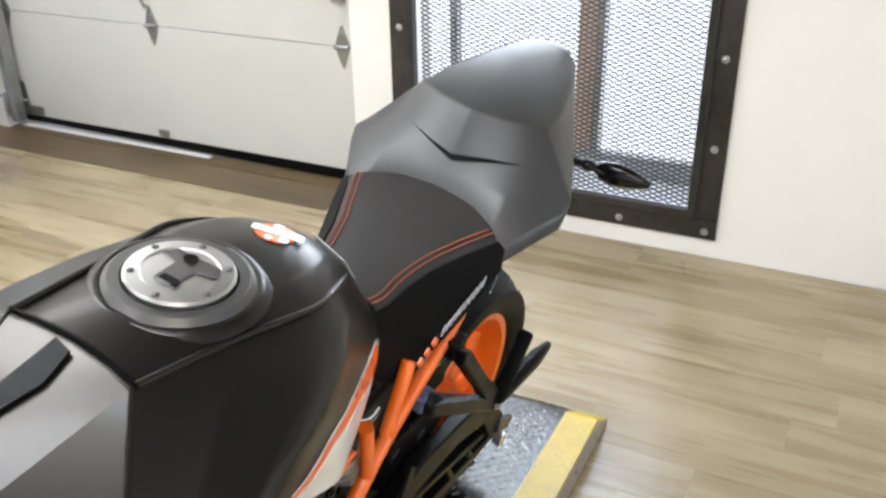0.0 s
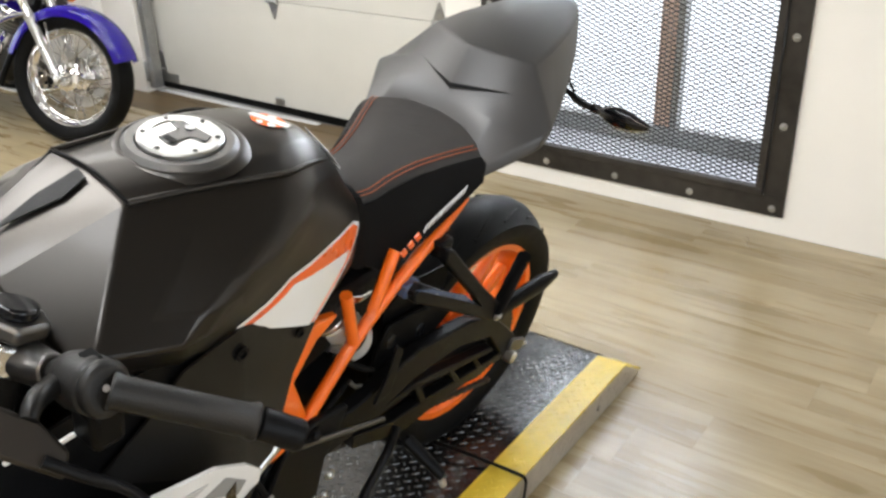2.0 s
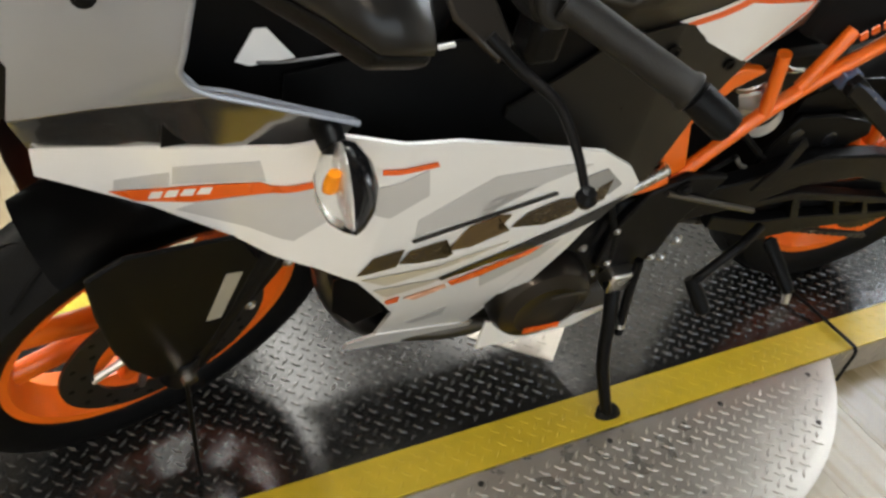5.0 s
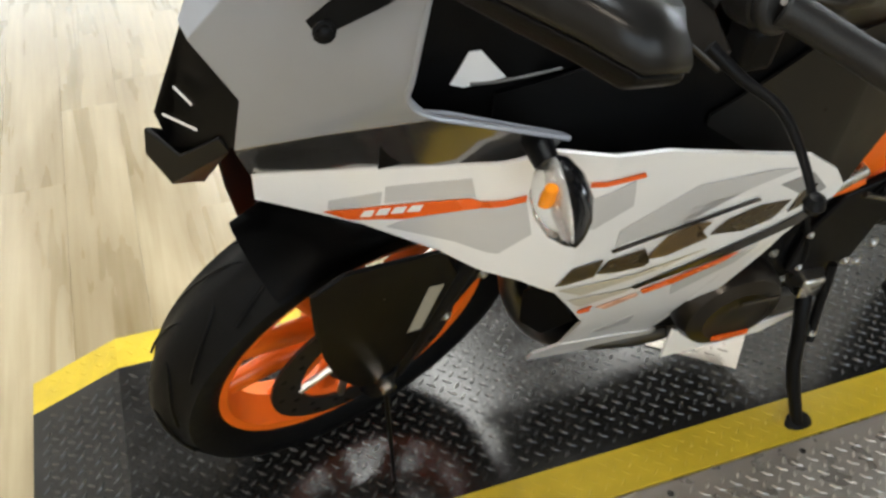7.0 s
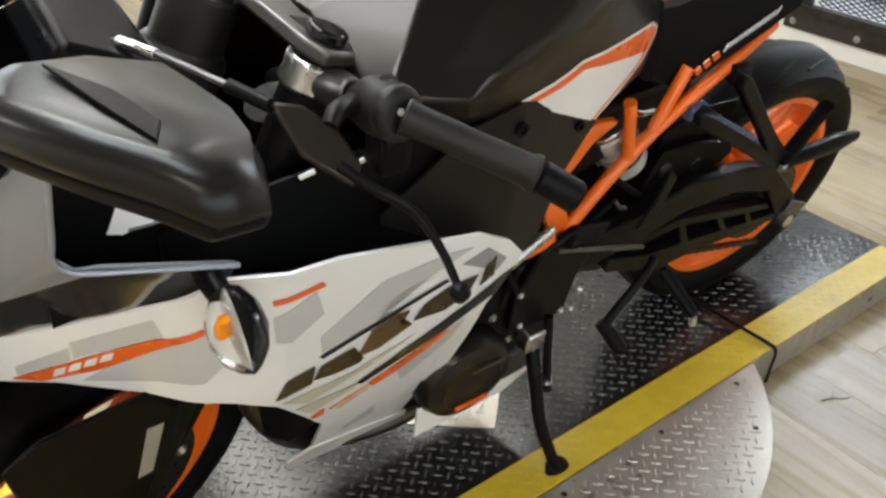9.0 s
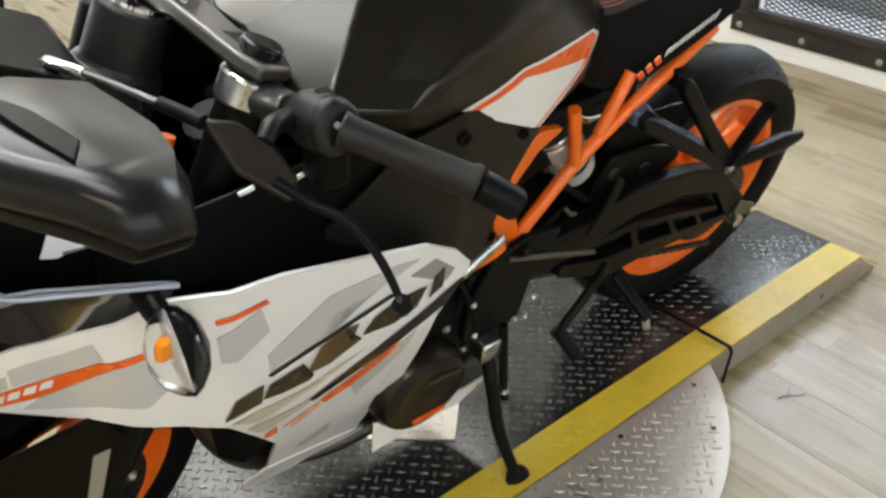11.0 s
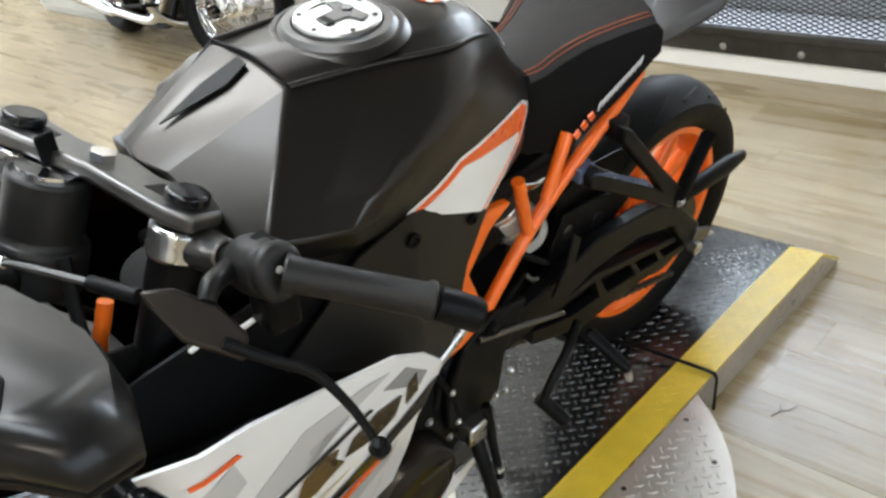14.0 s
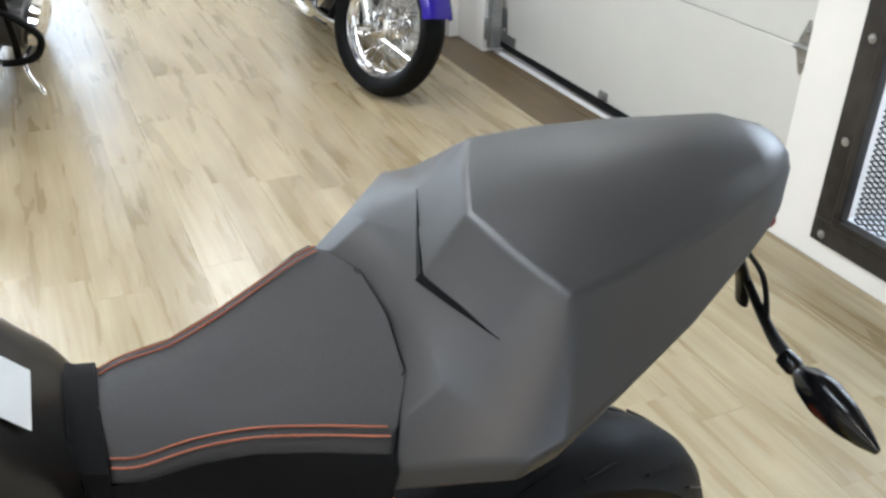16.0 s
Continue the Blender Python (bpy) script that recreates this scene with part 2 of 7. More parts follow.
def slab(x0, x1, y0, y1, z0, z1, bm=None):
    return box(((x0 + x1) / 2, (y0 + y1) / 2, (z0 + z1) / 2), (x1 - x0, y1 - y0, z1 - z0), bm)


def loft(rings, bm=None, closed=True, caps=True):
    """Skin over rings of equal length."""
    bm = bm or bmesh.new()
    rows = [[bm.verts.new(p) for p in r] for r in rings]
    n = len(rows[0])
    for a, b in zip(rows, rows[1:]):
        for i in range(n if closed else n - 1):
            j = (i + 1) % n
            bm.faces.new((a[i], a[j], b[j], b[i]))
    if caps and closed:
        for r in (rows[0], rows[-1][::-1]):
            if len(r) > 2:
                bm.faces.new(r)
    return bm


def ring(c, u, v, ru, rv=None, n=16, power=1.0):
    rv = ru if rv is None else rv
    out = []
    for i in range(n):
        a = 2 * math.pi * i / n
        ca, sa = math.cos(a), math.sin(a)
        ca, sa = math.copysign(abs(ca) ** power, ca), math.copysign(abs(sa) ** power, sa)
        out.append(Vector(c) + Vector(u) * (ca * ru) + Vector(v) * (sa * rv))
    return out


def side_axes(d):
    d = Vector(d).normalized()
    u = d.cross(Vector((0, 0, 1)) if abs(d.z) < 0.9 else Vector((0, 1, 0))).normalized()
    return u, d.cross(u)


def rod(p0, p1, r0, r1=None, n=16, bm=None):
    r1 = r0 if r1 is None else r1
    u, v = side_axes(Vector(p1) - Vector(p0))
    return loft([ring(p0, u, v, r0, n=n), ring(p1, u, v, r1, n=n)], bm)


def curve_points(pts, steps=6):
    """A smooth line through the points."""
    p = [Vector(q) for q in pts]
    if len(p) < 3:
        return p
    out = []
    for i in range(len(p) - 1):
        a, b, c, d = p[max(i - 1, 0)], p[i], p[i + 1], p[min(i + 2, len(p) - 1)]
        for k in range(steps):
            t = k / steps
            out.append(0.5 * (2 * b + (c - a) * t + (2 * a - 5 * b + 4 * c - d) * t * t + (3 * b - a - 3 * c + d) * t ** 3))
    return out + [p[-1]]


def tube(pts, r, n=10, steps=6, bm=None, flat=1.0, up=None):
    """A pipe along a smooth line; r is one radius or one for each end."""
    p = curve_points(pts, steps)
    rings, last = [], None
    for i, q in enumerate(p):
        d = (p[min(i + 1, len(p) - 1)] - p[max(i - 1, 0)]).normalized()
        if last is None:
            u, v = side_axes(d)
            if up:
                v = (Vector(up) - d * d.dot(Vector(up))).normalized()
                u = d.cross(v)
        else:
            u = (last - d * d.dot(last)).normalized()
            v = d.cross(u)
        last = u
        rr = r if not isinstance(r, (tuple, list)) else r[0] + (r[1] - r[0]) * i / (len(p) - 1)
        rings.append(ring(q, u, v, rr, rr * flat, n=n))
    return loft(rings, bm)


def lathe(profile, c=(0, 0, 0), axis="y", n=48, bm=None, closed=False):
    """Turned body: rows of (radius, place along the axis)."""
    bm = bm or bmesh.new()
    k = "xyz".index(axis)
    rows = []
    for r, h in profile:
        row = []
        for i in range(n):
            a = 2 * math.pi * i / n
            p = [0, 0, 0]
            p[k], p[(k + 1) % 3], p[(k + 2) % 3] = h, r * math.cos(a), r * math.sin(a)
            row.append(bm.verts.new(Vector(p) + Vector(c)))
        rows.append(row)
    pairs = list(zip(rows, rows[1:])) + ([(rows[-1], rows[0])] if closed else [])
    for a, b in pairs:
        for i in range(n):
            j = (i + 1) % n
            bm.faces.new((a[i], a[j], b[j], b[i]))
    if not closed:
        for r, row in ((profile[0][0], rows[0]), (profile[-1][0], rows[-1])):
            if r > 1e-6:
                bm.faces.new(row)
    return bm


def prism(poly, vec, bm=None):
    """A flat outline pushed along vec."""
    bm = bm or bmesh.new()
    a = [bm.verts.new(p) for p in poly]
    b = [bm.verts.new(Vector(p) + Vector(vec)) for p in poly]
    bm.faces.new(a)
    bm.faces.new(b[::-1])
    n = len(poly)
    for i in range(n):
        j = (i + 1) % n
        bm.faces.new((a[i], b[i], b[j], a[j]))
    return bm


def plate(poly, y0, y1, bm=None):
    """An outline of (x, z) between two places across."""
    return prism([(x, y0, z) for x, z in poly], (0, y1 - y0, 0), bm)


def between(pts, x):
    return float(np.interp(x, [p[0] for p in pts], [p[1] for p in pts]))


def sheet(top, bottom, depth, nx=24, nz=8, thick=0.003, lift=0.0, side=-1):
    """A thin shell between two lines of (x, z), bent by depth(x, z); side -1 is the bike's left."""
    xs = sorted({*np.linspace(max(top[0][0], bottom[0][0]), min(top[-1][0], bottom[-1][0]), nx).tolist(), *[p[0] for p in top], *[p[0] for p in bottom]})
    lo, hi = max(top[0][0], bottom[0][0]), min(top[-1][0], bottom[-1][0])
    xs = [x for x in xs if lo - 1e-6 <= x <= hi + 1e-6]
    bm = bmesh.new()
    grids = []
    for inner in (0.0, thick):
        g = []
        for x in xs:
            zt, zb = between(top, x), between(bottom, x)
            g.append([bm.verts.new((x, side * (depth(x, zb + (zt - zb) * k / nz) + lift - inner), zb + (zt - zb) * k / nz)) for k in range(nz + 1)])
        grids.append(g)
    a, b = grids
    m = len(xs)
    for i in range(m - 1):
        for k in range(nz):
            bm.faces.new((a[i][k], a[i + 1][k], a[i + 1][k + 1], a[i][k + 1]))
            bm.faces.new((b[i][k], b[i][k + 1], b[i + 1][k + 1], b[i + 1][k]))
        bm.faces.new((a[i][0], b[i][0], b[i + 1][0], a[i + 1][0]))
        bm.faces.new((a[i][nz], a[i + 1][nz], b[i + 1][nz], b[i][nz]))
    for i in (0, m - 1):
        for k in range(nz):
            bm.faces.new((a[i][k], a[i][k + 1], b[i][k + 1], b[i][k]))
    bmesh.ops.remove_doubles(bm, verts=bm.verts[:], dist=1e-5)
    return bm


def mirrored(pts):
    """A half outline, from the middle of the top outwards to the bottom, closed over to the other side."""
    left = [(x, -y, z) for x, y, z in pts if abs(y) > 1e-6]
    mid = [p for p in pts if abs(p[1]) <= 1e-6]
    return mid[:1] + [p for p in pts if abs(p[1]) > 1e-6] + (mid[1:2] if len(mid) > 1 else []) + left[::-1]


# ---------------------------------------------------------------- the room
WX, WT = 2.035, 0.20            # inner face and thickness of the window wall
WIN = (0.0, 1.13, 0.13, 2.15)   # window opening: y, y, z, z
GAR = (1.37, 3.42, 2.14)        # garage opening: y, y, height
WIN2 = (3.98, 5.10, 0.45, 2.15)


def build_room():
    bm = bmesh.new()
    for y0, y1, z0, z1 in ((-4.2, WIN[0], 0, CEILING), (WIN[0], WIN[1], 0, WIN[2]), (WIN[0], WIN[1], WIN[3], CEILING), (WIN[1], GAR[0], 0, CEILING),
                           (GAR[0], GAR[1], GAR[2], CEILING), (GAR[1], WIN2[0], 0, CEILING), (WIN2[0], WIN2[1], 0, WIN2[2]), (WIN2[0], WIN2[1], WIN2[3], CEILING),
                           (WIN2[1], 8.2, 0, CEILING)):
        slab(WX, WX + WT, y0, y1, z0, z1, bm)
    bmesh.ops.remove_doubles(bm, verts=bm.verts[:], dist=1e-4)
    tagged(part("wall_east", bm, WALL, smooth=0), "cream-white painted drywall with window and door openings", "wall", kind="structure")
    tagged(part("pilaster", slab(WX - 0.06, WX - 0.002, 3.70, 3.93, 0, CEILING - 0.01), WALL, bevel=0.004), "white painted wall pilaster beside the garage door", "wall", kind="structure")
    for name, (x0, x1, y0, y1) in (("wall_west", (-4.7, -4.5, -4.2, 8.2)),):
        tagged(part(name, slab(x0, x1, y0, y1, 0, CEILING), WALL, smooth=0), "cream-white painted drywall", "wall", kind="structure")
    bm = bmesh.new()
    for x0, x1, z0, z1 in ((-4.5, -3.2, 0, CEILING), (1.2, WX, 0, CEILING), (-3.2, 1.2, 0, 0.40), (-3.2, 1.2, 2.50, CEILING)):
        slab(x0, x1, -4.2, -4.0, z0, z1, bm)
    bmesh.ops.remove_doubles(bm, verts=bm.verts[:], dist=1e-4)
    tagged(part("wall_south", bm, WALL, smooth=0), "cream-white painted drywall round an added south window", "wall", kind="structure")
    bm = bmesh.new()
    for x0, x1, z0, z1 in ((-4.5, -3.0, 0, CEILING), (0.6, WX, 0, CEILING), (-3.0, 0.6, 0, 0.60), (-3.0, 0.6, 2.50, CEILING)):
        slab(x0, x1, 8.0, 8.2, z0, z1, bm)
    bmesh.ops.remove_doubles(bm, verts=bm.verts[:], dist=1e-4)
    tagged(part("wall_north", bm, WALL, smooth=0), "cream-white painted drywall round an added north window", "wall", kind="structure")
    # North window nobody sees, added round that lamp.
    north = thing("window_4", pose(-1.2, 8.05, 0.60), "unseen north window with dark steel mullions, added for its light", "window", kind="structure")
    for x in (-1.775, -0.6, 0.6, 1.775):
        part("mullion", slab(x - 0.025, x + 0.025, -0.05, 0.0, 0.003, 1.897), STEEL, north)
    # Unseen south window, added to hold the fill light.
    shop = thing("window_3", pose(-1.0, -4.06, 0.40), "unseen south window with dark steel mullions, added for its light", "window", kind="structure")
    for x in (-2.175, -0.73, 0.73, 2.175):
        part("mullion", slab(x - 0.025, x + 0.025, 0.0, 0.05, 0.003, 2.097), STEEL, shop)
    tagged(part("ceiling", slab(-4.7, WX + WT, -4.2, 8.2, CEILING, CEILING + 0.15), CEIL, smooth=0), "brown timber-board ceiling", "ceiling", kind="structure")
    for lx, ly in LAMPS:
        lamp = thing("ceiling_light", pose(lx, ly, CEILING), "white strip light added out of view under the ceiling", "light", "ceiling lights")
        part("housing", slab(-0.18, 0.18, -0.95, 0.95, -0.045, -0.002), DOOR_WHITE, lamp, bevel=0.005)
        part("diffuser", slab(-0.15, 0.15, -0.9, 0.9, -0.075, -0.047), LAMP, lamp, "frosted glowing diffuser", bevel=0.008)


def build_floor():
    base = part("floor", slab(-4.7, WX + WT, -4.2, 8.2, -0.12, -0.006), SUBFLOOR, smooth=0)
    tagged(base, "oak-look vinyl plank floor with pale worn streaks", "floor", kind="structure")
    w, length, gap = 0.152, 1.22, 0.00015
    meshes = {}

    def plank_mesh(mat, ln, wd):
        key = (mat.name, round(ln, 3), round(wd, 3))
        if key not in meshes:
            bm = bmesh.new()
            slab(-wd / 2 + gap, wd / 2 - gap, gap, ln - gap, -0.006, 0.0, bm)
            bmesh.ops.bevel(bm, geom=[e for e in bm.edges if all(v.co.z > -0.001 for v in e.verts)], offset=0.00025, segments=1, affect="EDGES")
            me = bpy.data.meshes.new("plank")
            bm.to_mesh(me)
            bm.free()
            me.materials.append(mat)
            meshes[key] = me
        return meshes[key]

    rng = random.Random(4)
    rest = bmesh.new()
    near = []
    x = 1.815 - w / 2
    while x > -4.4:
        y = -4.0 - rng.random() * length
        while y < 8.0:
            y0, y1 = max(y, -3.998), min(y + length, 7.998)
            if y1 - y0 < 0.01:
                y += length
                continue
            if x > -2.3 and -1.7 < y < 6.0 and len(near) < 290:
                near.append((x, y))
            else:
                slab(x - w / 2 + gap, x + w / 2 - gap, y0 + gap, y1 - gap, -0.006, 0.0, rest)
            y += length
        x -= w
    for x, y in near:
        ob = new("plank", plank_mesh(OAK, length, w))
        ob.location, ob.parent = (x, y, 0), base
    part("outer_planks", rest, OAK, base, "oak-look vinyl planks", smooth=0, kind="stuff")
    ob = new("plank", plank_mesh(OAK, 0.51, 0.215))
    ob.location, ob.parent = (1.815 + 0.1085, -3.99, 0.0), base
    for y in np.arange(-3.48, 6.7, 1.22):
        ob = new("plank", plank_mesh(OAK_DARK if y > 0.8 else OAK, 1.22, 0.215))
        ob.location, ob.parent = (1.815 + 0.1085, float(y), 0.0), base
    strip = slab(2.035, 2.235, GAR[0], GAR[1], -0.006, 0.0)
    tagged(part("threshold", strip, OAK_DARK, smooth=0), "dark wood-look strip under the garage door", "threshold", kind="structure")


def bolt_head(c, axis, r, h, parent, mat=GALV, name="bolt"):
    """A domed bolt head on a washer."""
    prof = [(r * 1.5, 0), (r * 1.5, h * 0.25), (r, h * 0.3), (r * 0.95, h * 0.7), (r * 0.6, h), (0.0005, h * 1.02)]
    bm = lathe(prof, n=12)
    q = Vector((0, 1, 0)).rotation_difference(Vector(axis).normalized()).to_matrix().to_4x4()
    bmesh.ops.transform(bm, matrix=Matrix.Translation(c) @ q, verts=bm.verts[:])
    return part(name, bm, mat, parent)


def mesh_grille(y0, y1, z0, z1, x):
    """Expanded metal: zigzag strands that meet at their corners."""
    cw, ch, t, wd = 0.0375, 0.0168, 0.0027, 0.0032
    bm = bmesh.new()
    rows, cols = int((z1 - z0) / ch), int((y1 - y0) / (cw / 2))
    for r in range(rows):
        z = z0 + r * ch
        for flip in (0, 1):
            sq = []
            for c in range(cols + 1):
                zz = z + (ch / 2 if c % 2 else (0 if flip == 0 else ch))
                yy = y0 + c * cw / 2
                sq.append([bm.verts.new((x - wd / 2, yy, zz - t / 2)), bm.verts.new((x + wd / 2, yy, zz + 0.002 - t / 2)),
                           bm.verts.new((x + wd / 2, yy, zz + 0.002 + t / 2)), bm.verts.new((x - wd / 2, yy, zz + t / 2))])
            for a, b in zip(sq, sq[1:]):
                for k in range(4):
                    bm.faces.new((a[k], b[k], b[(k + 1) % 4], a[(k + 1) % 4]))
    return bm


def build_window(name, y0, y1, z0, z1, label, latch=False, full=True):
    win = thing(name, pose(WX, 0, 0), label, "window grille", kind="structure")
    f = 0.075
    for nm, a in (("frame_rail", (y0 - f + 0.015, y1 + f - 0.015, z0 - f + 0.015, z0 + 0.015)), ("frame_rail", (y0 - f + 0.015, y1 + f - 0.015, z1 - 0.015, z1 + f - 0.015)),
                  ("frame_stile", (y0 - f + 0.015, y0 + 0.015, z0 + 0.016, z1 - 0.016)), ("frame_stile", (y1 - 0.015, y1 + f - 0.015, z0 + 0.016, z1 - 0.016))):
        part(nm, slab(-0.012, -0.003, *a), STEEL, win, "dark mill-scale steel angle", bevel=0.0015)
    g = 0.042
    for nm, a in (("mesh_rail", (y0 + 0.016, y1 - 0.016, z0 + 0.016, z0 + g)), ("mesh_rail", (y0 + 0.016, y1 - 0.016, z1 - g, z1 - 0.016)),
                  ("mesh_stile", (y0 + 0.016, y0 + g, z0 + g + 0.001, z1 - g - 0.001)), ("mesh_stile", (y1 - g, y1 - 0.016, z0 + g + 0.001, z1 - g - 0.001))):
        part(nm, slab(-0.028, 0.010, *a), STEEL, win, bevel=0.002)
    part("mesh", mesh_grille(y0 + g, y1 - g, z0 + g, z1 - g if full else z0 + 1.0, 0.014), MESH_STEEL, win, "black expanded metal mesh", smooth=0)
    for k in range(7):
        for y in (y0 - 0.02, y1 + 0.02):
            if z0 - 0.03 + 0.3 * k < z1:
                bolt_head((-0.012, y, z0 - 0.032 + 0.3 * k), (-1, 0, 0), 0.009, 0.007, win)
    k = 1
    while -0.02 + 0.3 * k < y1 - y0:
        bolt_head((-0.012, y0 - 0.02 + 0.3 * k, z0 - 0.032), (-1, 0, 0), 0.009, 0.007, win)
        k += 1
    # the outer window behind the mesh
    xo = 0.262
    part("sill", slab(0.045, xo + 0.07, y0 + 0.001, y1 - 0.001, z0 + 0.001, z0 + 0.018), SILL, win, "pale grey painted sill", bevel=0.003)
    part("outer_rail", slab(xo, xo + 0.05, y0 + 0.002, y1 - 0.002, z0 + 0.020, z0 + 0.095), GALV, win, "grey aluminium window rail", bevel=0.004)
    part("mullion", slab(xo, xo + 0.06, y0 + 0.49, y0 + 0.555, z0 + 0.097, z1 - 0.03), MUD, win, "reddish-brown window mullion", bevel=0.004)
    part("outer_stile", slab(xo, xo + 0.05, y0 + 0.455, y0 + 0.487, z0 + 0.097, z1 - 0.03), GALV, win, bevel=0.003)
    part("outer_stile", slab(xo, xo + 0.05, y1 - 0.085, y1 - 0.052, z0 + 0.097, z1 - 0.03), GALV, win, bevel=0.003)
    pane = part("pane", slab(xo + 0.02, xo + 0.024, y0 + 0.004, y1 - 0.004, z0 + 0.096, z1 - 0.02), CLEAR, win, "clear window glass", smooth=0)
    pane.visible_shadow = False
    if latch:
        part("latch_plate", slab(-0.004, 0.002, y1 - 0.115, y1 - 0.044, z0 + 0.885, z0 + 1.10), STEEL, win, "dark steel latch plate", bevel=0.002)
        lk = part("latch", box((-0.035, y1 - 0.005, z0 + 0.96), (0.03, 0.055, 0.035)), GALV, win, "zinc slide bolt", bevel=0.004)
        part("latch_bolt", tube([(-0.035, y1 + 0.085, z0 + 0.935), (-0.035, y1 + 0.04, z0 + 0.95), (-0.035, y1 - 0.05, z0 + 0.955), (-0.035, y1 - 0.055, z0 + 0.90)], 0.006), GALV, lk)
    return win


def hinge(parent, y, z, edge=False):
    """A pointed garage-door hinge: two leaves and a knuckle."""
    h = part("hinge", prism([(0, y - 0.032, z - 0.012), (0, y - 0.004, z - 0.085), (0, y + 0.004, z - 0.085), (0, y + 0.032, z - 0.012),
                             (0, y + 0.032, z + 0.012), (0, y + 0.004, z + 0.085), (0, y - 0.004, z + 0.085), (0, y - 0.032, z + 0.012)], (-0.004, 0, 0)), GALV, parent, "galvanised pointed hinge", bevel=0.001)
    part("knuckle", rod((-0.010, y - 0.034, z), (-0.010, y + 0.034, z), 0.009, n=12), GALV, h)
    for dz in (-0.05, 0.05):
        bolt_head((-0.004, y, z + dz), (-1, 0, 0), 0.005, 0.006, h)
    return h


def build_garage_door():
    y0, y1, zt = GAR
    door = thing("door_1", pose(2.13, 0, 0), "white sectional garage door, closed, daylight under its black seal", "garage door", kind="structure")
    zs = [0.035, 0.570, 0.972, 1.375, 1.78, zt]
    for a, b in zip(zs, zs[1:]):
        part("door_panel", slab(0.0, 0.045, y0 + 0.012, y1 - 0.012, a + 0.0015, b - 0.0015), DOOR_WHITE, door, bevel=0.0025)
    for z in zs[1:-1]:
        for y in (y0 + 0.098, 2.455, y1 - 0.045):
            hinge(door, y, z)
    part("bottom_seal", prism([(0.02, y0 + 0.012, 0.001), (0.02, y1 - 0.012, 0.016), (0.02, y1 - 0.012, 0.034), (0.02, y0 + 0.012, 0.034)], (0.014, 0, 0)), RUBBER, door, "black rubber bottom seal", bevel=0.006)
    part("retainer", prism([(-0.008, y0 + 0.012, 0.004), (-0.008, y1 - 0.012, 0.018), (-0.008, y1 - 0.012, 0.048), (-0.008, y0 + 0.012, 0.048)], (0.011, 0, 0)), BLACK, door, "dark aluminium seal retainer", bevel=0.002)
    # White strip paints in the line of daylight under the door.
    part("daylight_strip", prism([(-0.040, 2.20, 0.0005), (-0.012, 2.20, 0.0005), (-0.012, y1 - 0.02, 0.0005), (-0.044, y1 - 0.02, 0.0005)], (0, 0, 0.004)), WHITE, door, "white strip standing in for daylight under the door")
    br = part("lift_bracket", box((-0.012, 2.47, 0.075), (0.012, 0.055, 0.035)), GALV, door, "small galvanised bracket", bevel=0.003)
    bolt_head((-0.018, 2.47, 0.075), (-1, 0, 0), 0.005, 0.005, br)
    part("pull_handle", tube([(-0.006, 2.455, 0.82), (-0.05, 2.455, 0.80), (-0.055, 2.455, 0.73), (-0.03, 2.455, 0.665), (-0.006, 2.455, 0.655)], 0.008), GALV, door, "curved galvanised pull handle")
    lock = part("slide_lock", box((-0.018, y0 + 0.095, 0.80), (0.032, 0.05, 0.105)), GALV, door, "galvanised slide lock", bevel=0.004)
    part("lock_bar", rod((-0.025, y0 + 0.07, 0.80), (-0.025, y0 + 0.205, 0.79), 0.010, n=10), GALV, lock)
    cb = part("corner_bracket", prism([(-0.004, y1 - 0.17, 0.05), (-0.004, y1 - 0.02, 0.05), (-0.004, y1 - 0.02, 0.22), (-0.004, y1 - 0.07, 0.22), (-0.004, y1 - 0.08, 0.10), (-0.004, y1 - 0.17, 0.10)], (-0.004, 0, 0)), GALV, door, "galvanised bottom corner bracket", bevel=0.001)
    part("roller_stem", rod((-0.03, y1 - 0.10, 0.13), (-0.03, y1 + 0.05, 0.13), 0.007, n=10), GALV, cb)
    track = thing("door_track", pose(2.072, y1 - 0.045, 0), "galvanised vertical garage door track on the jamb", "door track", kind="structure")
    part("track_rail", prism([(-0.028, -0.02, 0.03), (0.028, -0.02, 0.03), (0.028, 0.02, 0.03), (0.022, 0.02, 0.03), (0.022, -0.014, 0.03), (-0.022, -0.014, 0.03), (-0.022, 0.02, 0.03), (-0.028, 0.02, 0.03)], (0, 0, 2.05)), GALV, track, smooth=0)
    for z in (0.12, 0.75, 1.4):
        b = part("track_bracket", box((-0.012, 0.030, z), (0.05, 0.028, 0.11)), GALV, track, bevel=0.003)
        bolt_head((-0.037, 0.030, z + 0.03), (-1, 0, 0), 0.007, 0.007, b)
        bolt_head((-0.037, 0.030, z - 0.03), (-1, 0, 0), 0.007, 0.007, b)


build_room()
build_floor()
build_window("window_1", *WIN, "steel-framed window behind black expanded metal mesh, daylight outside", latch=True)
build_window("window_2", *WIN2, "steel-framed mesh window beyond the garage door", full=False)
build_garage_door()
tagged(part("ground", slab(2.26, 40, -30, 30, -0.30, -0.10), material("outdoor_concrete", (0.55, 0.55, 0.56), 0.8), smooth=0), "pale sunlit concrete outside the window", "ground", kind="structure")
tagged(part("backdrop", slab(3.0, 3.05, -6, 9, -0.09, 5), OUTSIDE, smooth=0), "overexposed bright daylight outdoors", "backdrop", kind="structure")


# ---------------------------------------------------------------- turntable display stand
DH, DW = 0.077, 0.63            # height and width of the deck
X0, XA, XB, X1 = -1.45, -1.29, 0.885, 0.985
STRIPE = 0.081


